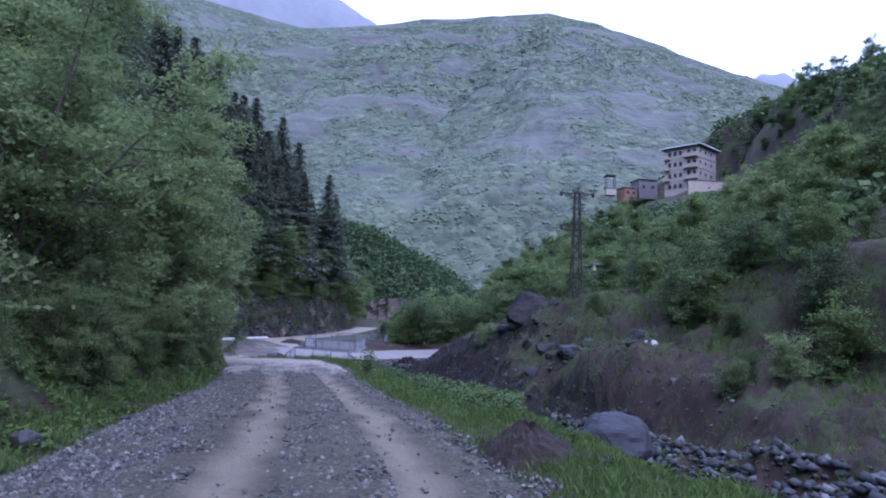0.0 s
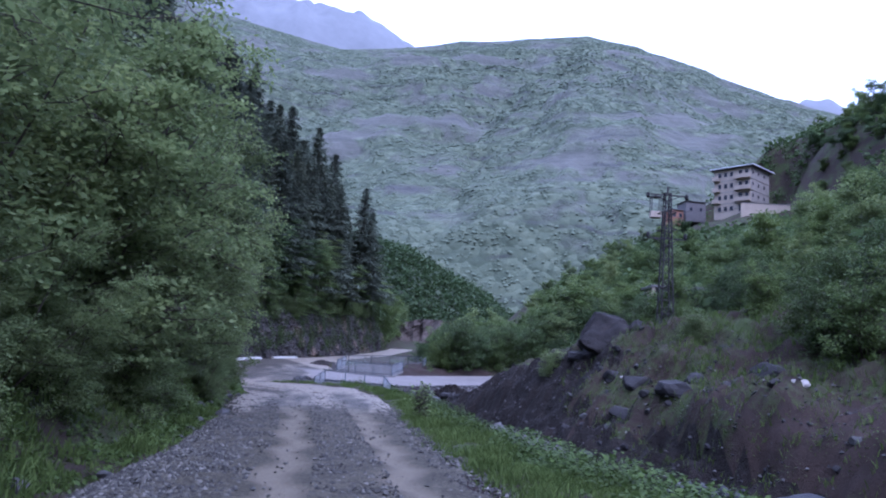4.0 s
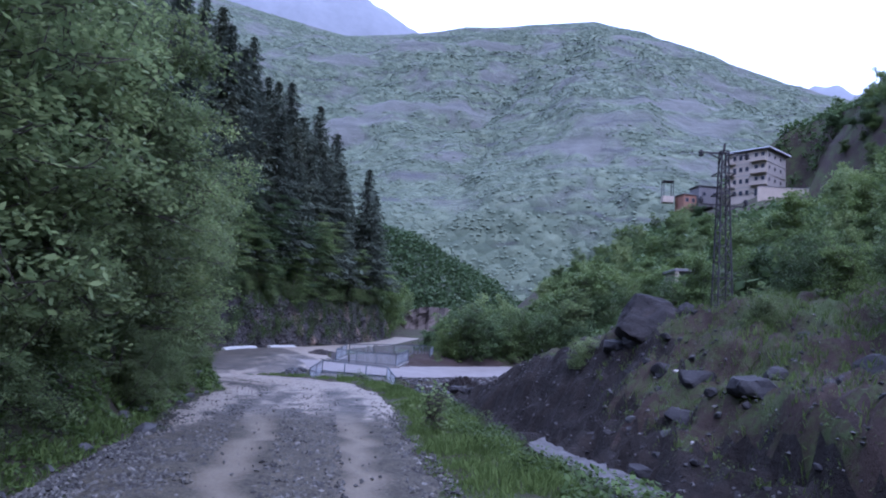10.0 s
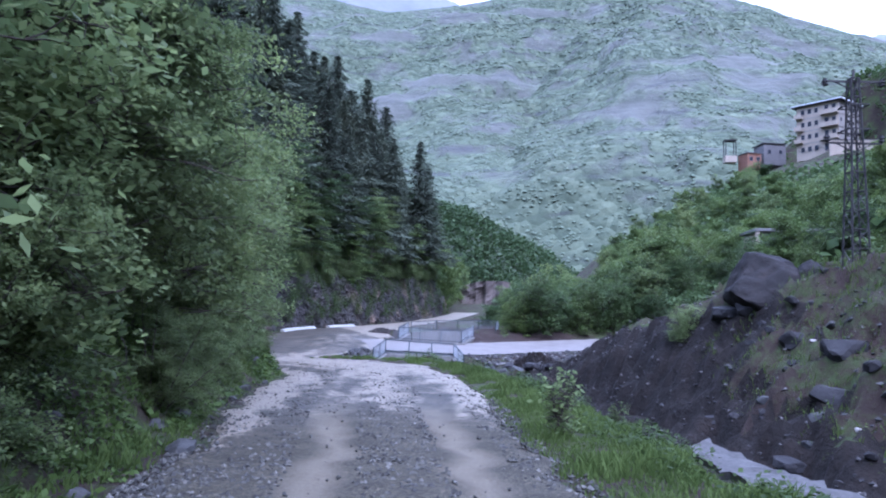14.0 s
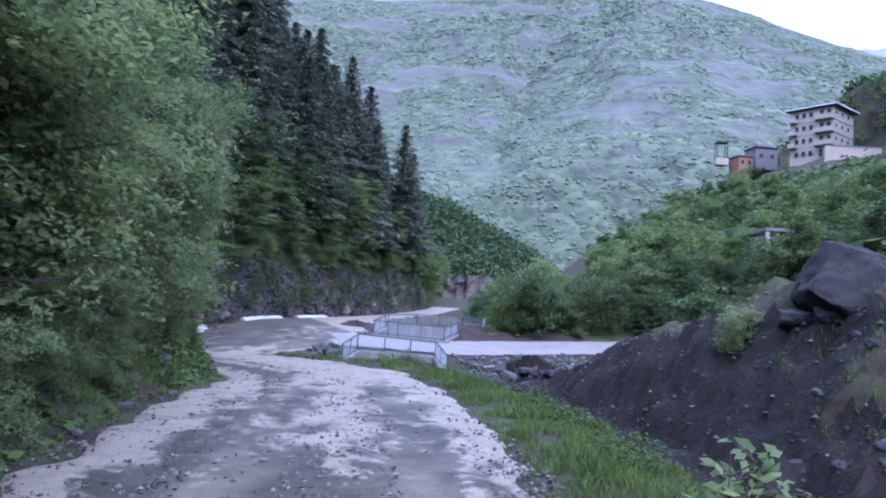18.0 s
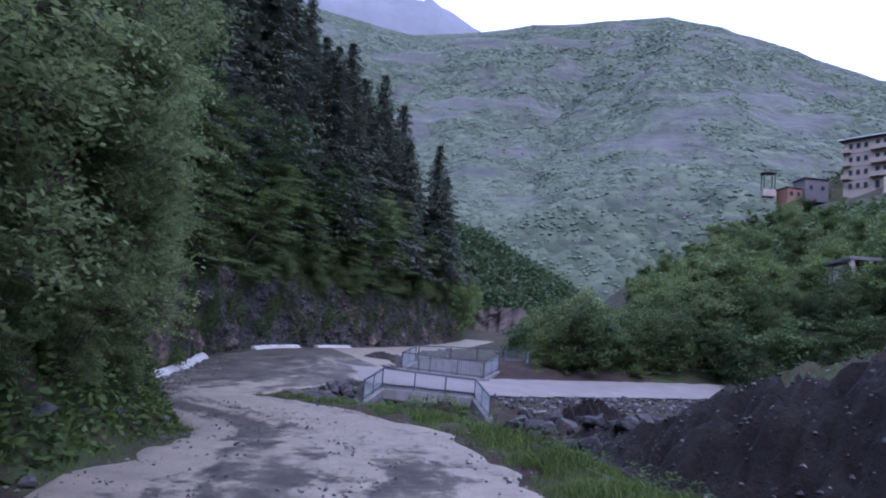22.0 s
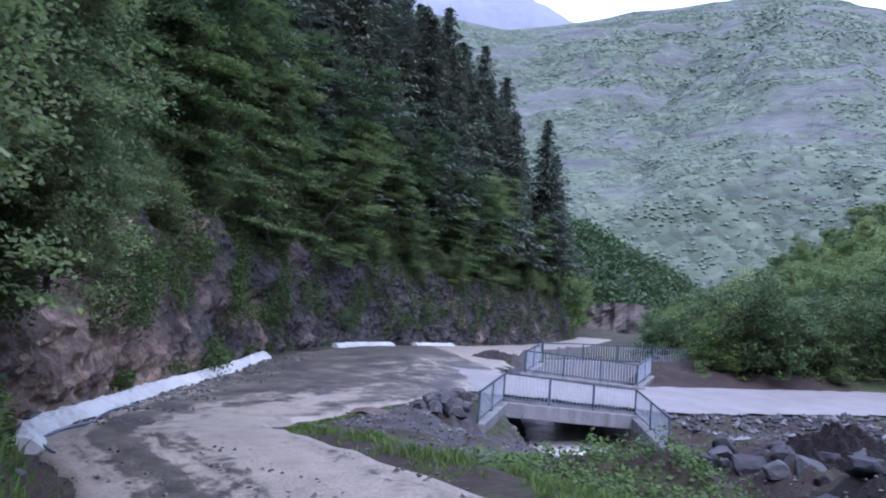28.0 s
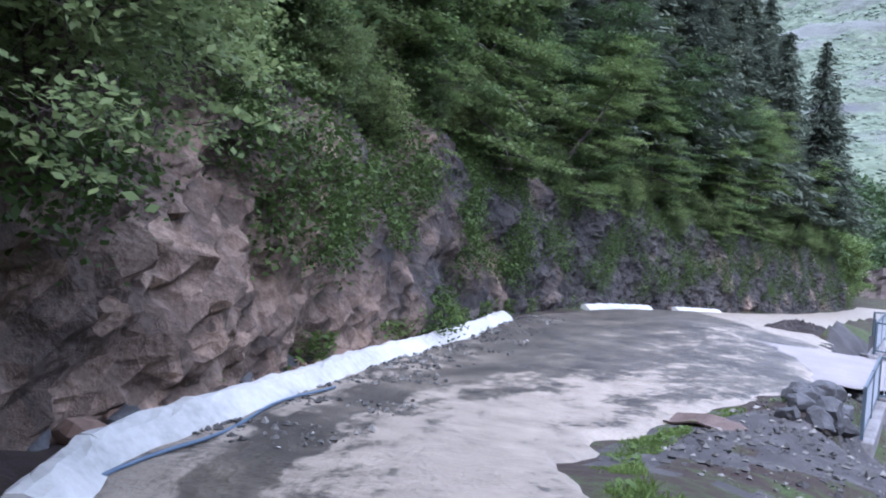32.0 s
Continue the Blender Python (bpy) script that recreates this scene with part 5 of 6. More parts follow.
for s0, s1 in ((-0.35, 0.55), (4.7, 5.5)):
    solid("abutment", [at_bridge(s0, -0.1, -2.35), at_bridge(s1, -0.1, -2.4), at_bridge(s1, 5.5, -1.95), at_bridge(s0, 5.5, -1.9)], 2.2, M_CONC, bridge)
for a, b in ((N_TOP[0], N_TOP[1]), (N_TOP[2], N_TOP[3]), (F_TOP[0], F_TOP[1]), (F_TOP[2], F_TOP[3])):
    solid("wing_wall", thick_line(a + drop, b + drop, 0.38), 2.6, M_CONC, bridge)
tagged(bridge, "grey concrete road bridge with splayed wing walls", "bridge")


def bar_mesh(name, size, mat):
    return box_mesh(name, size, size, 1.0, mat)


POST_ME = box_mesh("post", 0.06, 0.06, 1.0, M_STEEL, 0.004)
BAR_ME = bar_mesh("bar", 0.018, M_BAR)


def beam_between(name, me_mat, p, q, size, parent):
    d = q - p
    m = Matrix.Translation((p + q) / 2) @ d.to_track_quat("Z", "Y").to_matrix().to_4x4() @ Matrix.Diagonal((1, 1, d.length, 1))
    return part(name, box_mesh(name, size, size, 1.0, me_mat), None, parent, m=m)


def upright(name, me, p, h, parent, turn=0.0):
    return part(name, me, None, parent, m=Matrix.Translation((p.x, p.y, p.z - h / 2)) @ Matrix.Rotation(turn, 4, "Z") @ Matrix.Diagonal((1, 1, h, 1)))


def railing(label, tops, panels, h=RAIL_H, gap=0.135):
    """Posts, two rails and pale bars along a line of top corners."""
    o = tops[0].copy()
    e = empty_at("bridge_railing", o.x, o.y, o.z - h)
    base = Vector((0, 0, h))
    for k, (a, b) in enumerate(zip(tops[:-1], tops[1:])):
        a, b = a - o + base, b - o + base
        turn = math.atan2(b.y - a.y, b.x - a.x)
        n = panels[k]
        for i in range(n + (1 if k == len(panels) - 1 else 0)):
            upright("post", POST_ME, a + (b - a) * i / n + Vector((0, 0, 0.03)), h + 0.03, e, turn)
        beam_between("top_rail", M_STEEL, a, b, 0.05, e)
        low = Vector((0, 0, h - 0.10))
        beam_between("bottom_rail", M_STEEL, a - low, b - low, 0.04, e)
        m = int((b - a).length / gap)
        for i in range(1, m):
            p = a + (b - a) * i / m
            upright("bar", BAR_ME, p, h - 0.10, e, turn)
    return tagged(e, label, "railing", "bridge railings")


railing("dark steel bridge railing with pale bars above the stream", N_TOP, (2, 3, 2))
railing("dark steel railing with pale bars on the bridge's far side", F_TOP, (2, 3, 2))
railing("pale barred railing beyond the bridge on a concrete edge", [Vector(c) for c in ((-12.76, 76.0, 0.27), (-10.83, 78.0, 0.37), (-5.44, 80.0, 0.53), (-5.6, 77.2, 0.3))], (1, 3, 1))
far_wall = empty_at("culvert_wall", 0, 0, 0)
for a, b in (((-12.76, 76.0, -0.62), (-10.83, 78.0, -0.52)), ((-10.83, 78.0, -0.52), (-5.44, 80.0, -0.36)), ((-5.44, 80.0, -0.36), (-5.6, 77.2, -0.58))):
    solid("wall", thick_line(Vector(a), Vector(b), 0.4), 1.9, M_CONC, far_wall)
tagged(far_wall, "low concrete culvert wall under a railing", "wall")


# ---- stream ----
def water_material():
    mat, nodes, links, shader = material("muddy_water", 0.18)
    shader.inputs["Specular IOR Level"].default_value = 0.5
    p = position(nodes)
    a = noise_tex(nodes, links, p, 2.2, 6.0, 0.65, (1, 0.5, 1))
    r = ramp(nodes, [(0.3, (0.272, 0.24, 0.224)), (0.5, (0.44, 0.416, 0.4)), (0.7, (0.64, 0.632, 0.624))])
    links.new(a, r.inputs[0])
    links.new(r.outputs[0], shader.inputs["Base Color"])
    bump(nodes, links, shader, a, 0.6, 0.08)
    return mat


M_WATER = water_material()


def water_mesh():
    ys = np.arange(56, 84, 0.3)
    us = np.linspace(-1, 1, 9)
    gy, gu = np.meshgrid(ys, us, indexing="ij")
    half = along(gy, [24, 40, 56, 60, 84], [0.5, 0.6, 0.9, 1.9, 1.9])
    bx = along(gy, *BED)
    zb = bed_z(gy)
    gz = zb + 0.12 + 0.03 * fbm(bx + gu, gy, 0.8, 44, 3)
    v = np.stack([bx + gu * half, gy, gz], -1).reshape(-1, 3)
    n = len(us)
    i = (np.arange(len(ys) - 1)[:, None] * n + np.arange(n - 1)[None]).ravel()
    return mesh_of("stream_water", v, np.stack([i, i + 1, i + n + 1, i + n], -1), [M_WATER], True)


tagged(new("stream_water", water_mesh()), "shallow pale muddy stream", "water", kind="structure")


# ---- kerb along the cliff ----
def kerb_piece(seed, length):
    """A rough cast kerb length, wider at its foot and bulging on top."""
    rng = np.random.RandomState(seed)
    prof = [(-0.28, -0.25), (-0.27, 0.13), (-0.23, 0.18), (-0.13, 0.185), (-0.04, 0.15), (0.12, 0.03), (0.2, -0.03), (0.24, -0.25)]
    ts = np.concatenate([[-0.5], np.linspace(-0.5, 0.5, 8), [0.5]]) * length
    v = []
    for k, t in enumerate(ts):
        shut = 0.0 if k in (0, len(ts) - 1) else 1.0
        low = 1.0 if k in (1, len(ts) - 2) else 1.0 + 0.035 * rng.normal()
        for x, z in prof:
            v.append((t, (x * low + rng.normal() * 0.012 * (low != 1.0)) * shut, (z * low + rng.normal() * 0.014 * (low != 1.0)) * shut - 0.1 * (1 - shut)))
    n = len(prof)
    i = (np.arange(len(ts) - 1)[:, None] * n + np.arange(n - 1)[None]).ravel()
    f = np.stack([i, i + n, i + n + 1, i + 1], -1)
    return mesh_of("kerb_stone", np.array(v), f, [M_KERB])


KERBS = [kerb_piece(k, 1.30) for k in range(4)]


def kerb(label, y0, y1, off=0.05, scale=1.0):
    e = empty_at("kerb", 0, 0, 0)
    y = y0
    k = 0
    while y < y1:
        x0, yb = float(left_edge(y)) - off, y
        step = 0.05
        while True:
            yb += step
            xb = float(left_edge(yb)) - off
            if math.hypot(xb - x0, yb - y) >= 1.25 * scale:
                break
        za, zb = float(road_z(x0, y)), float(road_z(xb, yb))
        m = Matrix.Translation(((x0 + xb) / 2, (y + yb) / 2, (za + zb) / 2 + 0.02)) @ Matrix.Rotation(math.atan2(yb - y, xb - x0), 4, "Z") @ Matrix.Rotation(-math.atan2(zb - za, 1.25 * scale), 4, "Y") @ Matrix.Rotation(math.pi, 4, "Z") @ Matrix.Diagonal((scale, scale, scale, 1))
        part("kerb_stone", KERBS[k % 4], None, e, m=m)
        y, k = yb, k + 1
    return tagged(e, label, "kerb")


kerb("rough white cast kerb along the foot of the cliff", 46.7, 63.5, 0.05, 0.97)
kerb("white kerb stretch by the far cliff", 72.5, 80, 0.1, 0.9)
kerb("short white kerb stretch by the far cliff", 84, 90, 0.1, 0.9)


# ---- power pylon ----
def pylon():
    e = empty_at("power_pylon", 7.92, 40.7, 3.2)
    e.rotation_euler = (0, 0, radians(6))
    H, b0, b1 = 6.45, 0.30, 0.13

    def corner(k, f):
        b = b0 + (b1 - b0) * f
        return Vector(((-b, b, b, -b)[k], (-b, -b, b, b)[k], H * f))

    for k in range(4):
        beam_between("leg", M_RUST, corner(k, -0.03), corner(k, 1), 0.055, e)
    levels = [i / 10 for i in range(11)]
    for a, b in zip(levels[:-1], levels[1:]):
        odd = int(round(a * 10)) % 2
        for k in range(4):
            p, q = (k, (k + 1) % 4) if odd else ((k + 1) % 4, k)
            beam_between("brace", M_RUST, corner(p, a), corner(q, b), 0.026, e)
            beam_between("horizontal", M_RUST, corner(k, b), corner((k + 1) % 4, b), 0.03, e)
    for z, half in ((0.985, 0.95), (0.655, 0.92)):
        for s in (-1, 1):
            tip = Vector((s * half, 0, H * z))
            arm = beam_between("cross_arm", M_RUST, Vector((0, 0, H * z)), tip, 0.06, e)
            beam_between("arm_strut", M_RUST, Vector((0, 0, H * z - 0.32)), tip - Vector((s * 0.3, 0, 0)), 0.035, e)
            bm = bmesh.new()
            for i, (r, h) in enumerate(((0.06, 0.05), (0.115, 0.05), (0.07, 0.05), (0.115, 0.05), (0.07, 0.08))):
                c = bmesh.ops.create_cone(bm, cap_ends=True, segments=10, radius1=r, radius2=r * 0.8, depth=h)
                bmesh.ops.translate(bm, verts=c["verts"], vec=tip + Vector((0, 0, 0.05 + 0.05 * i - (0.2 if z > 0.9 else 0))))
            part("insulator", bm, M_ROCK, e, "dark ribbed insulator")
    beam_between("top_pin", M_RUST, Vector((0, 0, H)), Vector((0.03, 0, H + 0.32)), 0.07, e)
    for k in range(4):
        p, q = corner(k, 0.85), corner((k + 1) % 4, 0.85)
        beam_between("platform_edge", M_RUST, p * 1.0 + Vector((p.x, p.y, 0)) * 1.2, q + Vector((q.x, q.y, 0)) * 1.2, 0.04, e)
        p, q = corner(k, 0.72), corner((k + 1) % 4, 0.72)
        beam_between("platform_edge", M_RUST, p + Vector((p.x, p.y, 0)) * 1.0, q + Vector((q.x, q.y, 0)) * 1.0, 0.04, e)
    return tagged(e, "weathered steel lattice power pylon on the embankment", "pylon")


pylon()


# ---- houses on the hill ----
M_WALL = speckled("pale_render", [(0.3, (0.272, 0.228, 0.18)), (0.7, (0.368, 0.316, 0.252))], 0.6, 8, 0.9, 0.2, 0.02)
M_WALL2 = speckled("grey_render", [(0.3, (0.096, 0.092, 0.092)), (0.7, (0.16, 0.152, 0.152))], 0.6, 8, 0.9, 0.2, 0.02)
M_WALL2B = speckled("mid_grey_render", [(0.3, (0.186, 0.172, 0.152)), (0.7, (0.268, 0.248, 0.224))], 0.5, 8, 0.9, 0.2, 0.02)
M_TIN = speckled("light_roof_sheet", [(0.3, (0.44, 0.448, 0.48)), (0.7, (0.6, 0.608, 0.64))], 1, 8, 0.5, 0.1, 0.01)
M_ORANGE = speckled("orange_brick_wall", [(0.3, (0.176, 0.088, 0.06)), (0.7, (0.288, 0.152, 0.104))], 1.5, 12, 0.9, 0.2, 0.02)
M_GLASS, _n, _l, _s = material("dark_window_glass", 0.12)
_s.inputs["Base Color"].default_value = (0.03, 0.035, 0.045, 1)


def block(name, x, y, z, sx, sy, sz, mat, parent, bevel=0.0, label=""):
    return part(name, box_mesh(name, sx, sy, sz, mat, bevel), None, parent, label, Matrix.Translation((x, y, z)))


def window_on(parent, x, y, z, sx, sy, sz):
    w = block("window", x, y, z, sx, sy, sz, M_WALL2, parent)
    thin = 0.8
    g = part("pane", box_mesh("pane", sx * (thin if sx > sy else 1.15), sy * (thin if sy > sx else 1.15), sz * 0.84, M_GLASS), None, w)
    return w


def apartment_house():
    e = empty_at("apartment_house", 74.8, 209.5, 42.5)
    e.rotation_euler = (0, 0, radians(43))
    S, floors, fh = 10.8, 4, 3.3
    block("wall", 0, 0, 8.6, S, S, 11.6, M_WALL2B, e, 0.05)
    block("base_wall", 0, 0, 1.4, S + 0.1, S + 0.1, 2.8, M_WALL, e, 0.05, "cream rendered ground floor")
    for k in range(1, floors + 1):
        block("floor_band", 0, 0, 1.2 + fh * k - 0.1, S + 0.42, S + 0.25, 0.2, M_WALL2B, e)
    for k in range(floors):
        zc = 1.2 + fh * k + 1.7
        for c in range(3):
            window_on(e, -S / 2 - 0.15, -S / 2 + 5.6 + 1.75 * c, zc, 0.16, 0.95, 1.3)
        for c in (0.9, 4.2, 7.6):
            window_on(e, -S / 2 + c, -S / 2 - 0.05, zc, 0.7, 0.16, 0.9)
        window_on(e, -S / 2 - 0.15, -S / 2 + 1.2, zc - 0.1, 0.16, 1.0, 2.0)
        window_on(e, -S / 2 - 0.15, -S / 2 + 3.0, zc - 0.1, 0.16, 1.0, 2.0)
        if k:
            block("balcony", -S / 2 - 0.75, -S / 2 + 2.2, 1.2 + fh * k + 0.15, 1.3, 4.3, 0.25, M_WALL, e)
            block("parapet", -S / 2 - 1.34, -S / 2 + 2.2, 1.2 + fh * k + 0.72, 0.12, 4.3, 0.9, M_WALL, e)
            block("balcony", -S / 2 - 0.75, S / 2 - 0.9, 1.2 + fh * k + 0.15, 1.3, 1.9, 0.25, M_WALL, e)
            block("parapet", -S / 2 - 1.34, S / 2 - 0.9, 1.2 + fh * k + 0.72, 0.12, 1.9, 0.9, M_WALL, e)
    # the front slab is paler than the other sides
    block("front_facing", -S / 2 - 0.04, 0, 8.6, 0.2, S - 0.1, 11.5, M_WALL, e, 0.0, "pale beige rendered front")
    block("soffit", 0, 0, 14.36, S + 1.9, S + 1.9, 0.2, M_RUST, e, 0.0, "dark soffit below the roof")
    bm = bmesh.new()
    r = S / 2 + 1.1
    base = [bm.verts.new(c) for c in ((-r, -r, 14.5), (r, -r, 14.5), (r, r, 14.5), (-r, r, 14.5))]
    rim = [bm.verts.new(c) for c in ((-r, -r, 14.75), (r, -r, 14.75), (r, r, 14.75), (-r, r, 14.75))]
    top = bm.verts.new((0, 0, 16.6))
    bm.faces.new(base[::-1])
    for i in range(4):
        bm.faces.new((base[i], base[(i + 1) % 4], rim[(i + 1) % 4], rim[i]))
        bm.faces.new((rim[i], rim[(i + 1) % 4], top))
    part("roof", bm, M_TIN, e, "light metal hipped roof")
    tagged(e, "four-storey pale apartment house with a light hipped roof", "house")


apartment_house()
wall = empty_at("retaining_wall", 72.8, 188.2, 39.0)
block("wall", 0, 0, 1.5, 12.4, 0.6, 5.2, M_WALL, wall, 0.05)
block("coping", 0, 0, 4.17, 12.6, 0.8, 0.14, M_WALL2, wall)
tagged(wall, "long pale retaining wall below the apartment house", "wall")


def small_house(name, x, y, z, sx, sy, sz, mat, roof, label, windows, turn=0.0):
    e = empty_at(name, x, y, z)
    e.rotation_euler = (0, 0, radians(turn))
    block("wall", 0, 0, sz / 2 - 0.5, sx, sy, sz + 1, mat, e, 0.03)
    block("roof", 0, 0, sz + 0.1, sx + 0.7, sy + 0.7, 0.22, roof, e, 0.02)
    for k in range(windows):
        window_on(e, -sx / 2 + (k + 0.5) * sx / windows, -sy / 2 - 0.04, sz * 0.55, min(1.1, 0.5 * sx / windows), 0.14, 1.2)
    return tagged(e, label, "house")


small_house("brick_house", 60.0, 226, 44.3, 4.2, 5, 3.6, M_ORANGE, M_WALL2, "small orange brick house on the hillside", 2, 15)
small_house("grey_house", 66.5, 229, 46.0, 6.5, 6, 5.2, M_WALL2, M_RUST, "small grey rendered house beside the brick house", 2, 10)
frame_shed = empty_at("open_frame_shed", 54.8, 227, 45.8)
for dx in (-1.4, 1.4):
    for dy in (-1.2, 1.2):
        block("post", dx, dy, 3.2, 0.22, 0.22, 6.6, M_RUST, frame_shed)
block("top_plate", 0, 0, 6.5, 3.3, 2.9, 0.25, M_RUST, frame_shed)
block("base_wall", 0, 0, 0.9, 3.2, 2.8, 1.9, M_WALL, frame_shed)
tagged(frame_shed, "dark open frame tower on a pale base", "shed")


def porch_house():
    e = empty_at("porch_house", 27.2, 90.5, 7.0)
    block("roof", 0, 0, 3.0, 16.2, 5.4, 0.28, M_CONC, e, 0.03, "flat pale roof slab")
    for dx in (-7.8, -4.2, 0.0, 4.2, 7.8):
        block("column", dx, -2.4, 1.4, 0.36, 0.36, 3.3, M_WALL, e, 0.03)
    block("back_wall", 0, 1.2, 1.4, 15.8, 0.25, 3.3, M_WALL2, e)
    block("side_wall", -7.7, 0.4, 1.2, 0.25, 3.2, 2.9, M_WALL, e)
    block("floor_slab", 0, 0, -0.4, 16.2, 5.4, 0.5, M_CONC, e)
    tagged(e, "unfinished house with a flat roof on pale columns", "house")


porch_house()


# ---- rocks ----
def rock_mesh(seed, sx, sy, sz, mat, detail=2, cuts=9, low=0.42, rough=1.0):
    """A boulder: a ball cut flat by random planes, then roughened."""
    rng = np.random.RandomState(seed)
    bm = bmesh.new()
    bmesh.ops.create_icosphere(bm, subdivisions=detail, radius=1.0)
    planes = [(Vector(rng.normal(size=3)).normalized(), rng.uniform(low, 0.5 * low + 0.61)) for _ in range(cuts + 5)]
    off = Vector(rng.uniform(0, 50, 3))
    for v in bm.verts:
        c = v.co.copy()
        for n, d in planes:
            k = c.dot(n)
            if k > d:
                c -= n * (k - d) * 0.96
        c *= 1.12 + rough * (0.12 * noise.noise(c * 2.2 + off) + 0.06 * noise.noise(c * 6 + off))
        v.co = (c.x * sx, c.y * sy, c.z * sz)
    me = bpy.data.meshes.new("rock")
    bm.to_mesh(me)
    bm.free()
    me.materials.append(mat)
    return me


def rock(name, me, x, y, z, turn, scale, label, group="", tilt=0.0):
    ob = new(name, me)
    ob.location, ob.rotation_euler, ob.scale = (x, y, z), (tilt, tilt * 0.6, turn), (scale, scale, scale)
    return tagged(ob, label, "rock", group)


M_BOULDER = speckled("blue_grey_boulder", [(0.3, (0.0102, 0.0115, 0.0141)), (0.55, (0.0256, 0.0275, 0.032)), (0.75, (0.0576, 0.0608, 0.0672))], 1.3, 16, 0.75, 0.5, 0.04)
rock("boulder", rock_mesh(3, 0.98, 0.9, 0.72, M_BOULDER, 4, 3, 0.84), 5.05, 20.3, -1.52, 0.4, 1.08, "large rounded blue-grey boulder in the stream bed")
M_BLACK = speckled("black_rock", [(0.3, (0.00475, 0.00446, 0.00464)), (0.55, (0.0127, 0.0109, 0.0107)), (0.72, (0.0317, 0.0238, 0.0195)), (0.85, (0.0475, 0.0422, 0.0394))], 0.9, 9, 0.85, 1.0, 0.12)
rock("rock_outcrop", rock_mesh(17, 2.0, 1.6, 1.75, M_BLACK, 5, 26, 0.5, 1.1), 5.75, 42.3, 2.25, 0.5, 1.0, "huge black rock on the crest of the embankment")
rock("rock_outcrop", rock_mesh(9, 0.75, 0.7, 0.75, M_BLACK, 4, 8, 0.55), 7.2, 42.0, 2.75, 1.1, 1.0, "black rock leaning on the huge one")
DARK = [rock_mesh(20 + k, 0.5, 0.42, 0.32, M_ROCK, 3) for k in range(4)]
GREY = [rock_mesh(30 + k, 0.5, 0.4, 0.3, M_STONE, 3) for k in range(4)]
PALE = [rock_mesh(40 + k, 0.5, 0.35, 0.22, M_PALE, 2) for k in range(2)]
rng = np.random.RandomState(21)


def scatter(kinds, spots, label, group, sink=0.32):
    for x, y, s in spots:
        me = kinds[rng.randint(len(kinds))]
        rock("rock", me, x, y, float(ground_z(x, y)) - sink * s + 0.1 * s, rng.uniform(0, 6.28), s, label, group, rng.uniform(-0.2, 0.2))


scatter(DARK, [(6.35, 33.3, 1.7), (5.7, 36.3, 1.5), (7.3, 34.2, 1.2), (8.9, 31.6, 1.5), (4.9, 35.3, 1.1), (5.2, 38.4, 1.3), (5.9, 34.9, 0.7), (4.4, 37.3, 0.8),
               (5.0, 30.6, 0.9), (3.3, 33.7, 0.9), (4.4, 31.6, 0.8), (6.4, 39.0, 1.1), (3.9, 40.5, 0.9), (9.6, 33.0, 1.0), (9.0, 36.0, 0.8), (2.6, 38.0, 0.8)],
        "dark angular rock bedded in the embankment", "rocks on the embankment")
scatter(DARK, [(4.7, 41.5, 1.5), (7.3, 41.4, 1.3), (4.2, 42.2, 1.3)], "black rock at the foot of the huge one", "rocks on the embankment", 0.1)
scatter(GREY, [(4.35, 39.3, 1.2), (4.55, 34.6, 1.5), (5.5, 35.5, 0.7), (3.7, 36.5, 0.7), (4.0, 29.6, 0.6), (6.7, 29.2, 0.5), (3.1, 31.1, 0.6), (3.9, 34.0, 0.5)],
        "blue-grey stone on the embankment", "stones on the embankment")
scatter(PALE, [(7.05, 31.9, 0.7), (8.3, 30.4, 1.0), (8.6, 28.4, 0.8), (4.6, 33.2, 0.35), (5.3, 37.6, 0.3), (9.0, 29.3, 0.5)], "pale stone lying on the bank", "pale stones")
spots = []
for _ in range(46):
    t = rng.uniform(0, 1)
    spots.append((-6.0 + 7.0 * t + rng.uniform(-1.4, 1.2), 60.6 - 2.0 * t + 4.5 * t * rng.uniform(0.2, 1) + rng.uniform(-1.6, 1.2), rng.uniform(0.45, 1.35)))
scatter(DARK + GREY[:2], spots, "dark quarry rock dumped below the side road", "rocks below the side road", 0.0)
scatter(DARK, [(-2.9, 55.0, 2.0), (-4.0, 55.2, 1.4), (-1.4, 56.8, 1.1), (-2.6, 57.8, 1.0), (-3.6, 57.2, 0.9), (-2.2, 58.9, 0.9), (-3.3, 58.6, 0.7), (-1.8, 57.8, 0.8), (-4.2, 56.4, 0.8)], "large dark rock beside the stream", "rocks below the side road", 0.0)
spots = [(rng.uniform(-13.4, -12.55), rng.uniform(55.6, 59.6), rng.uniform(0.4, 0.8)) for _ in range(18)]
scatter(GREY, spots, "grey rock on the slope below the bridge's wing wall", "rocks by the wing wall", 0.0)
spots = [(float(left_edge(y)) - rng.uniform(0.5, 1.1), y, rng.uniform(0.25, 0.75)) for y in np.arange(47.5, 66, 0.75)]
scatter(GREY[:2] + PALE[:1], spots, "fallen stone at the foot of the cliff", "stones at the cliff's foot", 0.0)
spots = [(float(left_edge(y)) - rng.uniform(0.1, 1.4), y, rng.uniform(0.15, 0.5)) for y in np.arange(7, 45, 1.3)]
scatter(GREY, spots, "grey stone in the roadside grass", "stones along the verge", 0.0)


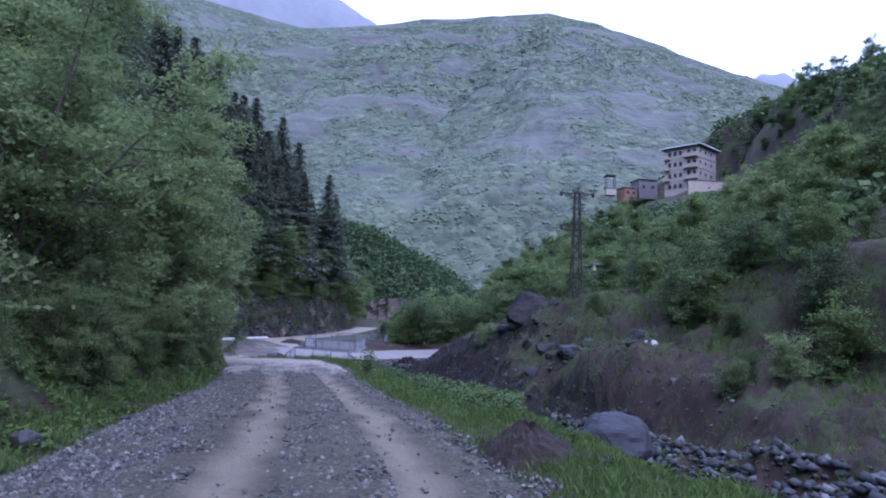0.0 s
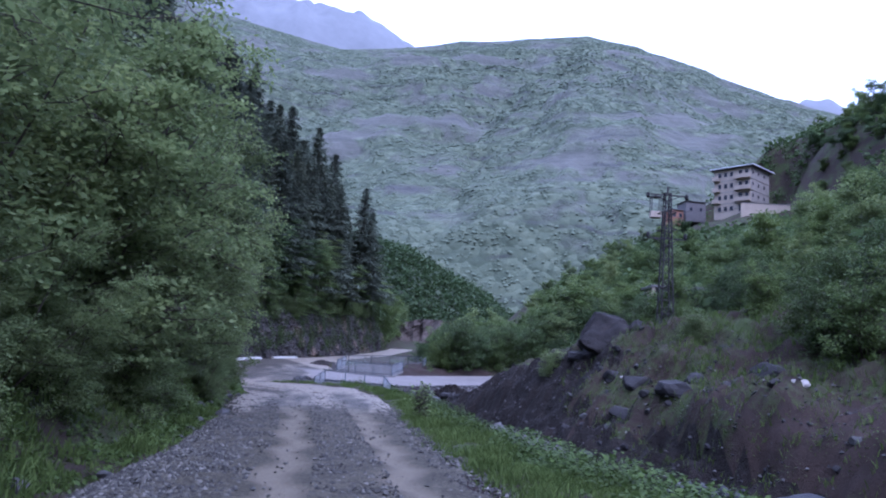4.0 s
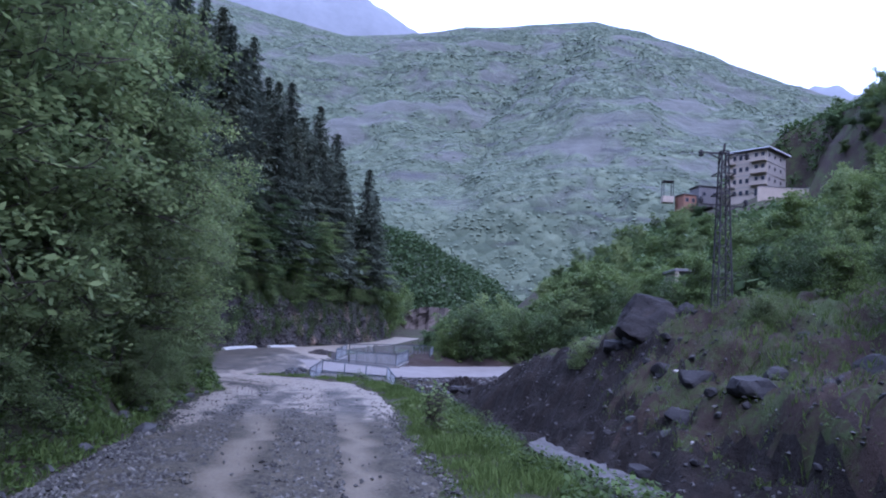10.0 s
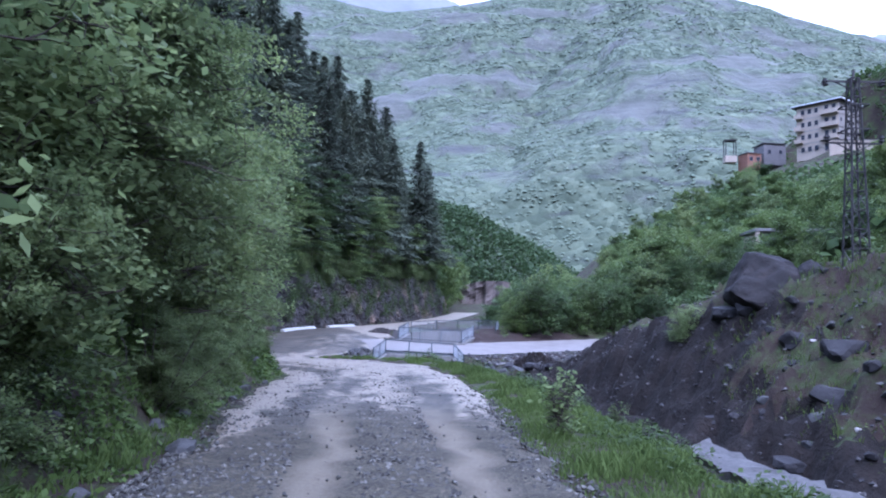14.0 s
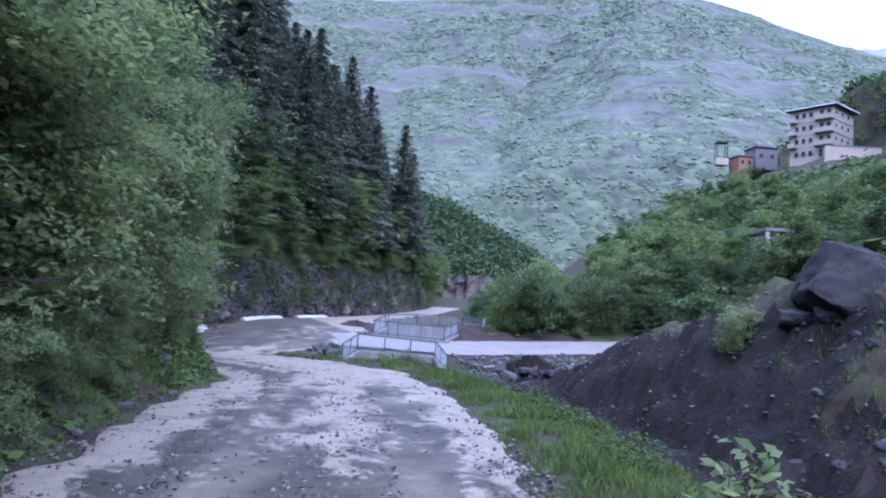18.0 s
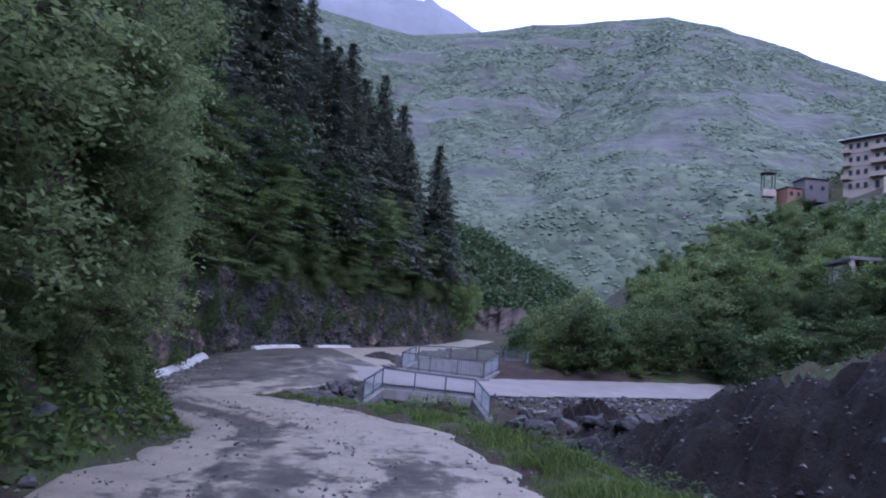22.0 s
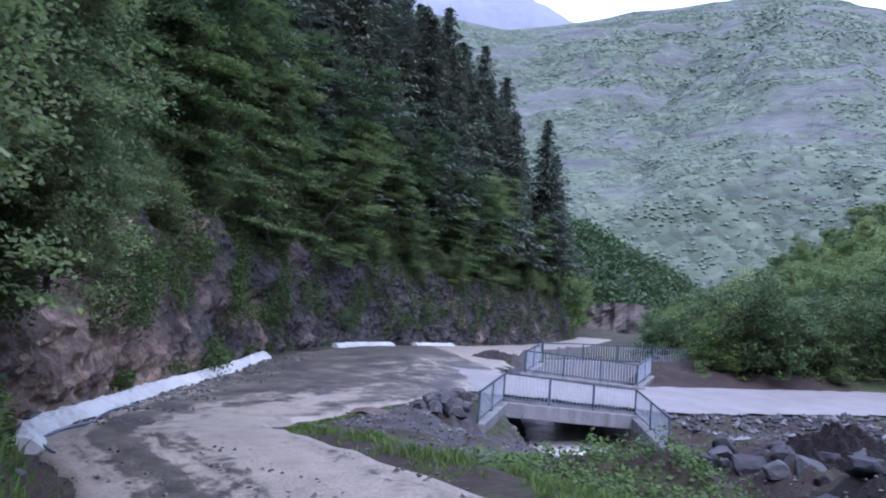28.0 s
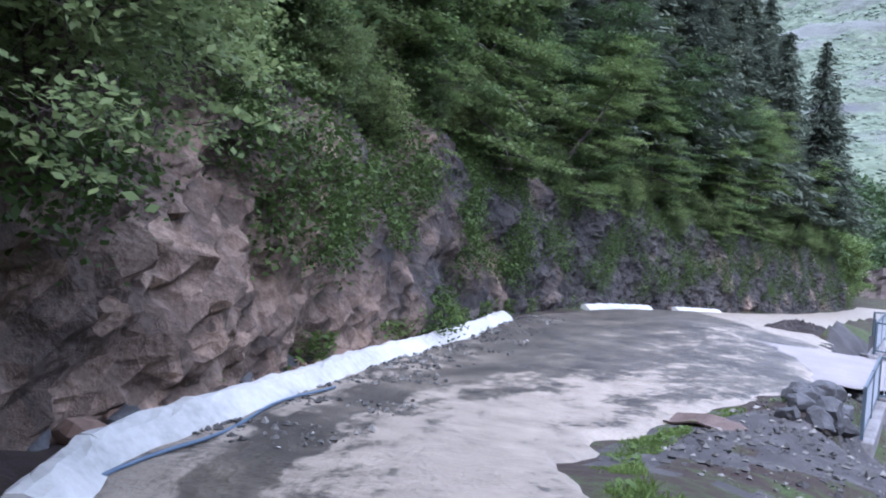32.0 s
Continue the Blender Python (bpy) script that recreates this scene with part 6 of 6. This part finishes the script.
def pebbles(name, x, y, z, size, mat, seed, label, round_off=False):
    """Loose stones, too many to count: small uneven octahedra."""
    r = np.random.RandomState(seed)
    n = len(x)
    unit = np.array([(1, 0, 0), (0, 1, 0), (-1, 0, 0), (0, -1, 0), (0, 0, 0.7), (0, 0, -0.7)], float)
    v = unit[None] * r.uniform(0.55, 1.25, (n, 6, 1)) + r.normal(size=(n, 6, 3)) * 0.16
    a = r.uniform(0, 6.283, n)
    c, s = np.cos(a)[:, None], np.sin(a)[:, None]
    v = np.stack([v[..., 0] * c - v[..., 1] * s, v[..., 0] * s + v[..., 1] * c, v[..., 2]], -1) * size[:, None, None]
    v += np.stack([x, y, z + 0.25 * size], -1)[:, None]
    f = np.array([(0, 1, 4), (1, 2, 4), (2, 3, 4), (3, 0, 4), (1, 0, 5), (2, 1, 5), (3, 2, 5), (0, 3, 5)])
    faces = (np.arange(n)[:, None, None] * 6 + f[None]).reshape(-1, 3)
    return tagged(new(name, mesh_of(name, v.reshape(-1, 3), faces, [mat], round_off)), label, "stones", kind="stuff")


def pebble_material(name, stops):
    mat, nodes, links, shader = material(name, 0.85)
    geo = nodes.new("ShaderNodeNewGeometry")
    r = ramp(nodes, stops)
    links.new(geo.outputs["Random Per Island"], r.inputs[0])
    n = noise_tex(nodes, links, geo.outputs["Position"], 40, 4)
    links.new(mix(nodes, links, 0.5, r.outputs[0], mix(nodes, links, n, (0.05, 0.05, 0.05), r.outputs[0])), shader.inputs["Base Color"])
    return mat


M_PEB = pebble_material("road_stones", [(0, (0.017, 0.0165, 0.0145)), (0.5, (0.045, 0.044, 0.038)), (0.85, (0.095, 0.092, 0.078)), (1, (0.17, 0.165, 0.145))])
M_COB = pebble_material("stream_cobbles", [(0, (0.0123, 0.014, 0.0168)), (0.6, (0.0308, 0.0347, 0.0392)), (0.92, (0.0616, 0.0655, 0.07)), (1, (0.19, 0.19, 0.185))])
r3 = np.random.RandomState(5)
n = 95000
y = 3 + 44 * r3.uniform(0, 1, n) ** 1.5
u = r3.uniform(0, 1, n)
u = np.where(r3.uniform(0, 1, n) < 0.4, 0.24 * u ** 1.4, u)
rut = np.minimum(np.abs(u - 0.39), np.abs(u - 0.77))
keep = (rut > 0.08) | (r3.uniform(0, 1, n) < 0.04)
keep &= r3.uniform(0, 1, n) < (1 - 0.75 * smooth(y, 27, 36)) * (1 - 0.85 * (u < 0.24) * smooth(y, 20, 25))
y, u = y[keep], u[keep]
lx, rx = left_edge(y) - 0.25, right_edge(y) + 0.25
x = lx + (rx - lx) * u
pebbles("road_gravel", x, y, road_z(x, y) - 0.01, 0.010 + 0.034 * r3.uniform(0, 1, len(x)) ** 2.4, M_PEB, 6, "loose grey gravel on the track")
n = 5200
y = r3.uniform(11, 26, n)
x = along(y, *BED) + r3.uniform(-2.2, 3.4, n) * along(y, [11, 20, 26], [1.2, 1.0, 0.6])
pebbles("stream_cobbles", x, y, ground_z(x, y), 0.05 + 0.20 * r3.uniform(0, 1, n) ** 2.2, M_COB, 7, "grey and white cobbles in the stream bed", True)
n = 15000
y = r3.uniform(51, 66, n)
x = r3.uniform(-14.2, 3, n)
keep = (x > right_edge(y) + 0.1) & (ground_z(x, y) < -1.3)
x, y = x[keep], y[keep]
pebbles("rubble", x, y, ground_z(x, y), 0.012 + 0.06 * r3.uniform(0, 1, len(x)) ** 3, M_PEB, 8, "grey rubble between the road and the bridge")
n = 9500
y = r3.uniform(17, 57, n)
x = along(y, *BED) + r3.uniform(-1, 9, n)
keep = x < 10
x, y = x[keep], y[keep]
pebbles("embankment_rubble", x, y, ground_z(x, y), 0.012 + 0.085 * r3.uniform(0, 1, len(x)) ** 4, pebble_material("dark_rubble", [(0, (0.016, 0.016, 0.0176)), (0.7, (0.048, 0.0464, 0.0464)), (1, (0.16, 0.152, 0.144))]), 9, "dark rubble on the embankment")


# ---- grass and undergrowth ----
def blades(name, x, y, z, h, mat, seed, label, wide=0.018):
    r = np.random.RandomState(seed)
    n = len(x)
    a = r.uniform(0, 6.283, n)
    d = np.stack([np.cos(a), np.sin(a), 0 * a], -1)
    p = np.stack([x, y, z], -1)
    lean = r.normal(size=(n, 3)) * np.array([0.38, 0.38, 0.0])
    w = (wide * (0.6 + h / 0.25))[:, None]
    mid = p + np.array([0, 0, 0.55]) * h[:, None] + lean * h[:, None] * 0.4
    tip = p + np.array([0, 0, 1.0]) * h[:, None] + lean * h[:, None]
    v = np.stack([p - d * w * 0.5, p + d * w * 0.5, mid + d * w * 0.4, tip, mid - d * w * 0.4], 1)
    k = np.arange(n)[:, None] * 5
    q, t = k + np.array([[0, 1, 2]]), k + np.array([[0, 2, 4]])
    faces = np.concatenate([q, t, k + np.array([[4, 2, 3]])])
    return tagged(new(name, mesh_of(name, v.reshape(-1, 3), faces, [mat])), label, "grass", kind="stuff")


r4 = np.random.RandomState(15)
n = 95000
y = 4 + 52 * r4.uniform(0, 1, n) ** 1.15
wdt = along(y, [4, 10, 14, 22, 40, 47, 49.5, 56], [2.6, 2.2, 2.4, 2.1, 2.3, 2.4, 0.7, 0.4])
x = right_edge(y) - 0.08 + wdt * r4.uniform(0, 1, n) ** 0.85
keep = (fbm(x, y, 1.6, 50, 3) > -0.75 + 0.9 * smooth(y, 42, 46)) & (x < along(y, *BED) - 1.0)
x, y = x[keep], y[keep]
h = (0.05 + 0.11 * r4.uniform(0, 1, len(x))) * (1 + 0.5 * fbm(x, y, 2.2, 51, 2)) * (0.5 + 0.5 * smooth(x - right_edge(y), -0.1, 0.6))
blades("verge_grass", x, y, ground_z(x, y) - 0.01, np.clip(h, 0.05, 0.6) * (1 - 0.5 * smooth(y, 47, 49.5)), M_GRASS, 16, "fresh green grass on the verge")
n = 50000
y = 3 + 43 * r4.uniform(0, 1, n) ** 1.15
x = left_edge(y) - 0.1 - 2.3 * r4.uniform(0, 1, n) ** 0.8
keep = fbm(x, y, 1.5, 52, 3) > -0.25
x, y = x[keep], y[keep]
h = (0.06 + 0.13 * r4.uniform(0, 1, len(x))) * (1 + 0.4 * fbm(x, y, 2.0, 53, 2)) * (0.35 + 0.65 * smooth(left_edge(y) - x, 0, 0.7))
blades("bank_grass", x, y, ground_z(x, y) - 0.01, np.clip(h, 0.05, 0.6), M_GRASS, 17, "green grass along the foot of the bank")
n = 26000
x, y = r4.uniform(7, 16, n), r4.uniform(18, 46, n)
keep = (fbm(x, y, 2.4, 54, 3) > 0.0) & (x > along(y, [18, 24.6, 28, 35, 40, 46], [13, 11, 8.6, 7.2, 5.8, 4.5]))
x, y = x[keep], y[keep]
blades("embankment_grass", x, y, ground_z(x, y) - 0.01, r4.uniform(0.08, 0.3, len(x)), M_GRASS, 18, "rough grass on top of the embankment", 0.03)


def undergrowth(name, x, y, lift, size, mat, seed, label):
    r = np.random.RandomState(seed)
    p = np.stack([x, y, ground_z(x, y) + lift], -1)
    v, f = leaf_quads(p, size, r, up=0.7, narrow=0.6)
    return tagged(new(name, mesh_of(name, v, f, [mat])), label, "undergrowth", kind="stuff")


n = 120000
y = 3 + 44 * r4.uniform(0, 1, n)
d = 0.3 + 4.6 * r4.uniform(0, 1, n) ** 0.8
x = left_edge(y) - d
keep = (fbm(x, y, 2.0, 55, 3) > -0.5) & ((y < 43.2) | (d > 3.6))
x, y, d = x[keep], y[keep], d[keep]
lift = r4.uniform(0, 1, len(x)) ** 1.3 * (0.15 + 0.55 * smooth(d, 0.6, 2.4) + 0.35 * smooth(y, 24, 32) * smooth(d, 0.2, 1.0)) * (0.8 + 0.5 * fbm(x, y, 1.3, 56, 2))
undergrowth("bank_undergrowth", x, y, np.clip(lift, 0.02, 2.2), r4.uniform(0.045, 0.10, len(x)) * (1 + 0.8 * smooth(y, 18, 30)), M_WEED, 19, "leafy weeds and nettles on the bank")
n = 16000
y = r4.uniform(49.5, 72, n)
x = left_edge(y) - 0.45 - 0.9 * r4.uniform(0, 1, n)
keep = fbm(x, y, 3.0, 57, 3) > 0.15
x, y = x[keep], y[keep]
undergrowth("cliff_weeds", x, y, r4.uniform(0, 0.55, len(x)), r4.uniform(0.06, 0.14, len(x)), M_WEED, 20, "green weeds at the foot of the cliff")
n = 30000
x, y = r4.uniform(-14.2, -5, n), r4.uniform(47, 58, n)
keep = (x > right_edge(y) + 0.1) & (fbm(x, y, 1.8, 58, 3) > 0.45 - 0.6 * smooth(x, -10, -8)) & (ground_z(x, y) > -2.9) & ((x < right_edge(y) + 0.5) | (x > -9.8))
x, y = x[keep], y[keep]
undergrowth("island_weeds", x, y, r4.uniform(0, 1, len(x)) ** 1.5 * along(x - right_edge(y), [0.4, 1.5], [0.07, 0.3]), r4.uniform(0.04, 0.09, len(x)), M_WEED, 22, "green weeds on the gravel beside the bend")
n = 26000
y = r4.uniform(8, 46, n)
x = right_edge(y) + 0.9 + 1.5 * r4.uniform(0, 1, n) ** 0.8
keep = (fbm(x, y, 2.4, 63, 3) > 0.35 - 0.4 * smooth(y, 12, 16) * (1 - smooth(y, 26, 30))) & (x < along(y, *BED) - 0.9)
x, y = x[keep], y[keep]
undergrowth("verge_weeds", x, y, r4.uniform(0, 1, len(x)) ** 1.4 * 0.35, r4.uniform(0.035, 0.085, len(x)), M_WEED, 26, "leafy weeds on the verge above the stream")
n = 20000
y = r4.uniform(12.5, 20.5, n)
x = -0.8 + (along(y, [12.5, 16, 20.5], [1.5, 2.1, 2.8]) + 0.8) * r4.uniform(0, 1, n)
keep = (x > right_edge(y) + 0.9) & (fbm(x, y, 1.5, 69, 3) > -0.3) & (x < along(y, *BED) - 1.4)
x, y = x[keep], y[keep]
undergrowth("verge_nettles", x, y, 0.02 + 0.45 * r4.uniform(0, 1, len(x)) ** 1.4 * smooth(x - right_edge(y), 0.8, 1.6), r4.uniform(0.045, 0.1, len(x)), M_WEED, 29, "tall nettles and weeds on the verge above the stream")
n = 9000
x, y = r4.uniform(-10.0, -5.4, n), r4.uniform(47.2, 51.4, n)
keep = (ground_z(x, y) > -1.75) & (x > right_edge(y) + 0.3) & (fbm(x, y, 1.3, 68, 3) > -0.35)
x, y = x[keep], y[keep]
undergrowth("mound_weeds", x, y, 0.02 + 0.26 * r4.uniform(0, 1, len(x)) ** 1.6, r4.uniform(0.05, 0.11, len(x)), M_WEED, 28, "leafy weeds on the soil mound before the bridge")
n = 3500
y = r4.uniform(42.5, 45.6, n)
x = left_edge(y) - 0.9 - 3.0 * r4.uniform(0, 1, n)
undergrowth("corner_weeds", x, y, 0.55 * r4.uniform(0, 1, n) ** 1.5, r4.uniform(0.06, 0.12, n), M_WEED, 27, "weeds and brambles where the bank meets the cliff")
n = 70000
x, y = r4.uniform(3, 15, n), r4.uniform(16, 52, n)
keep = (fbm(x, y, 1.7, 59, 3) > 0.25 - 0.4 * smooth(x - along(y, *BED), 2, 6)) & (x > along(y, *BED) + 1.6) & ((y < 39) | (x > along(y, [39, 44, 52], [5.8, 3.5, 1.0])))
x, y = x[keep], y[keep]
undergrowth("embankment_weeds", x, y, r4.uniform(0, 0.2, len(x)), r4.uniform(0.03, 0.075, len(x)), M_WEED, 23, "scattered weeds on the embankment")

co = np.empty(len(CLIFF_ME.vertices) * 3, np.float32)
CLIFF_ME.vertices.foreach_get("co", co)
co = co.reshape(-1, 3)
mask = fbm(co[:, 1] * 1.0, co[:, 2] * 1.4, 5.0, 60, 3) + 0.22 * (co[:, 2] - 1.6) + 0.35 * smooth(-co[:, 1], -60, -52) > 0.12
mask &= (co[:, 2] > 0.2) | (co[:, 1] > 57)
pick = np.nonzero(mask)[0]
pick = pick[r4.randint(0, len(pick), 150000)]
p = co[pick] + r4.normal(size=(len(pick), 3)) * 0.2 + np.array([0.18, -0.06, 0.0])
v, f = leaf_quads(p, r4.uniform(0.06, 0.12, len(p)), r4, up=0.2, narrow=0.6)
tagged(new("cliff_creepers", mesh_of("cliff_creepers", v, f, [M_WEED])), "green creepers hanging on the cliff", "undergrowth", kind="stuff")


# ---- small things ----
def sheet(name, x, y, z, turn, sx, sy, mat, label, category, seed=0):
    """A bent thin slab with thickness."""
    r = np.random.RandomState(seed)
    bm = bmesh.new()
    bmesh.ops.create_grid(bm, x_segments=8, y_segments=4, size=0.5)
    for v in bm.verts:
        v.co = (v.co.x * sx, v.co.y * sy, 0.06 * math.sin(v.co.x * 5 + 1) + 0.03 * math.sin(v.co.y * 9) + r.normal() * 0.008)
    g = bmesh.ops.extrude_face_region(bm, geom=bm.faces[:])
    bmesh.ops.translate(bm, verts=[v for v in g["geom"] if isinstance(v, bmesh.types.BMVert)], vec=(0, 0, 0.025))
    me = bpy.data.meshes.new(name)
    bm.to_mesh(me)
    bm.free()
    me.materials.append(mat)
    ob = new(name, me)
    ob.location, ob.rotation_euler = (x, y, z), (0.25, 0.05, turn)
    return tagged(ob, label, category)


sheet("rusty_sheet", -13.93, 54.3, -1.42, -0.2, 0.95, 0.5, speckled("rusted_sheet", [(0.3, (0.04, 0.028, 0.0224)), (0.7, (0.088, 0.064, 0.052))], 4, 30, 0.8, 0.4, 0.01), "dark rusty sheet lying on the gravel", "sheet")
pts = [(float(left_edge(y)) + 0.30 + 0.10 * math.sin(y * 2.1), y, float(road_z(float(left_edge(y)), y)) + 0.05) for y in np.arange(46.6, 51.5, 0.3)]
hv, hf = tube(pts, [0.019] * len(pts), 8)
M_HOSE, _n, _l, _s = material("blue_hose", 0.45)
_s.inputs["Base Color"].default_value = (0.05, 0.075, 0.105, 1)
tagged(new("water_hose", mesh_of("water_hose", hv, hf, [M_HOSE], True)), "blue-grey water hose along the white kerb", "hose")


def ditch_slab():
    """A long broken concrete lining that slides off the verge: uneven edge and a cracked end."""
    r = np.random.RandomState(7)
    bm = bmesh.new()
    bmesh.ops.create_grid(bm, x_segments=22, y_segments=4, size=0.5)
    for v in bm.verts:
        edge = 0.08 * r.normal() if abs(v.co.y) > 0.45 else 0.0
        v.co = (v.co.x * 3.4 + 0.02 * r.normal(), v.co.y * 0.42 + edge * 0.6, 0.05 * math.sin(v.co.x * 7) + 0.012 * r.normal())
    g = bmesh.ops.extrude_face_region(bm, geom=bm.faces[:])
    bmesh.ops.translate(bm, verts=[v for v in g["geom"] if isinstance(v, bmesh.types.BMVert)], vec=(0, 0, -0.12))
    me = bpy.data.meshes.new("concrete_slab")
    bm.to_mesh(me)
    bm.free()
    me.materials.append(speckled("dirty_concrete", [(0.3, (0.04, 0.0392, 0.0384)), (0.55, (0.08, 0.0784, 0.076)), (0.75, (0.136, 0.133, 0.128))], 1.5, 18, 0.9, 0.6, 0.02))
    ob = new("concrete_slab", me)
    ob.matrix_world = look((0.25, 25.0, -0.52), (1.0, 23.4, -0.66)) @ Matrix.Rotation(radians(90), 4, "Y") @ Matrix.Rotation(radians(-70), 4, "X")
    tagged(ob, "long broken concrete lining sliding off the verge", "slab")


ditch_slab()


# ---- heaps and the far cut ----
def heap(name, x, y, rx, ry, h, mat, seed, label, sink=0.1):
    """A dumped heap: a low mound with a ragged foot and loose clods."""
    r = np.random.RandomState(seed)
    n, m = 44, 16
    v = []
    for i in range(m):
        f = i / (m - 1)
        for j in range(n):
            a = 6.283 * j / n
            k = f * (1 + 0.22 * noise.noise(Vector((math.cos(a) * 1.7, math.sin(a) * 1.7, seed))))
            px, py = x + math.cos(a) * rx * k, y + math.sin(a) * ry * k
            z = float(ground_z(px, py)) - sink + h * (1 - f ** 2.1) + sink * 0.9 * (1 - f) + 0.3 * h * noise.noise(Vector((px * 2.2, py * 2.2, seed))) * (1 - 0.6 * f) + 0.22 * h * noise.noise(Vector((px * 6.5, py * 6.5, seed))) + (0.07 * h * r.normal() * (1 - f) if i else 0.0)
            v.append((px, py, z))
    i = np.arange(m - 1)[:, None] * n
    j = np.arange(n)[None]
    f = np.stack([i + j, i + n + j, i + n + (j + 1) % n, i + (j + 1) % n], -1).reshape(-1, 4)
    return tagged(new(name, mesh_of(name, np.array(v), f, [mat])), label, "heap")


M_BROWN = speckled("dead_grass_and_soil", [(0.3, (0.00936, 0.00676, 0.0052)), (0.55, (0.0234, 0.0177, 0.013)), (0.75, (0.0572, 0.0468, 0.0338))], 3, 30, 0.95, 1.0, 0.06)
heap("dirt_mound", 1.2, 9.1, 0.72, 1.0, 0.36, M_BROWN, 3, "small dark brown dirt heap on the verge")
heap("dirt_mound", -15.4, 76.6, 1.5, 0.9, 0.5, M_SOIL, 4, "low dark dirt heap at the roadside past the bridge")
heap("quarry_soil", -2.4, 60.9, 2.2, 1.5, 0.9, M_CUT, 5, "dark heap of quarry soil below the side road")


def quarry_cut():
    us, hs = np.linspace(0, 1, 34), np.linspace(0, 1, 22)
    gu, gh = np.meshgrid(us, hs)
    x = -24 + 26 * gu
    z = -6 + 14.5 * gh * (0.75 + 0.25 * np.sin(3.1 * gu))
    y = 184 + 4.5 * gh + 0.7 * fbm(x, z, 6, 61, 4) + 1.2 * np.abs(fbm(x, 0 * z, 9, 62, 2))
    v = np.stack([x, y, z], -1).reshape(-1, 3)
    n = len(us)
    i = (np.arange(len(hs) - 1)[:, None] * n + np.arange(n - 1)[None]).ravel()
    mat = speckled("pale_earth_cut", [(0.3, (0.0408, 0.0326, 0.0278)), (0.7, (0.0912, 0.0756, 0.0654))], 0.25, 3, 0.95, 0.8, 0.2, stretch=(1, 1, 0.3))
    tagged(new("quarry_face", mesh_of("quarry_face", v, np.stack([i, i + 1, i + n + 1, i + n], -1), [mat])), "pale brown earth cut closing the valley road", "earth cut", kind="structure")


M_TAN = speckled("rust_brown_stone", [(0.3, (0.07, 0.045, 0.032)), (0.55, (0.15, 0.1, 0.072)), (0.78, (0.24, 0.165, 0.12))], 2.0, 14, 0.85, 0.7, 0.03)
TAN = [rock_mesh(60 + k, 0.5, 0.4, 0.3, M_TAN, 2) for k in range(3)]
rk = np.random.RandomState(44)
for k in range(34):
    y = 47.6 + 10.0 * rk.uniform(0, 1) ** 1.5
    x = float(left_edge(y)) - rk.uniform(0.5, 1.05)
    size = rk.uniform(0.18, 0.75)
    rock("fallen_stone", TAN[k % 3], x, y, float(ground_z(x, y)) + 0.06 * size, rk.uniform(0, 6.28), size, "rust-brown stone fallen at the foot of the cliff", "stones at the cliff's foot", rk.uniform(-0.4, 0.4))

quarry_cut()

SAPLING = broad_tree(91, 1.5, 0.2, 6, 460, 0.1, 0.11, leaf_mat=M_LEAF_NEAR, bare=0.25)
for x, y, s in ((-2.42, 26.35, 1.05), (-1.5, 27.9, 0.5)):
    tree("hazel_sapling", SAPLING, x, y, float(ground_z(x, y)) - 0.03, 2.0 * x, s, "young hazel sapling with broad leaves on the verge", "sapling", "saplings on the verge")

r5 = np.random.RandomState(33)
n = 3600
y = r5.uniform(48.5, 66, n)
x = left_edge(y) + 0.15 + 1.5 * r5.uniform(0, 1, n) ** 1.6
keep = fbm(x, y, 2.2, 64, 3) > -0.1
x, y = x[keep], y[keep]
pebbles("kerb_rubble", x, y, road_z(x, y), 0.01 + 0.055 * r5.uniform(0, 1, len(x)) ** 4, M_PEB, 34, "dark rubble washed along the kerb")
spots = [(9.3, 22.5), (10.2, 23.6), (10.9, 22.0), (8.4, 38.0), (11.6, 27.5), (3.0, 43.6)]
planted("bank_shrub", SHRUBS, spots, "low leafy shrub on the eroded bank", "bush", "shrubs on the eroded bank", 41, 0.1, (0.22, 0.34))

n = 2600
ss, ww = r5.uniform(6.3, 27, n), -3.4 * r5.uniform(0, 1, n) ** 1.2 + 0.25
x, y = -12.19 + 0.836 * ss - 0.549 * ww, 62.18 + 0.549 * ss + 0.836 * ww
pebbles("bank_rubble", x, y, ground_z(x, y), 0.03 + 0.17 * r5.uniform(0, 1, n) ** 3.2, bpy.data.materials["dark_rubble"], 35, "dark rubble on the bank below the side road")
n = 42000
x, y = r5.uniform(3, 14, n), r5.uniform(15, 42, n)
keep = (fbm(x, y, 1.1, 66, 3) > 0.35) & (x > along(y, *BED) + 2.0)
x, y = x[keep], y[keep]
blades("bank_tussocks", x, y, ground_z(x, y) - 0.01, r5.uniform(0.06, 0.24, len(x)), M_GRASS, 36, "tussocks of rough grass on the eroded bank", 0.02)
spots = [(float(along(y, *BED)) + r5.uniform(1.6, 6.5), float(y), r5.uniform(0.25, 0.6)) for y in r5.uniform(24, 41, 46)]
scatter(DARK + GREY[:1], spots, "small dark rock bedded in the eroded bank", "rocks on the embankment", 0.3)
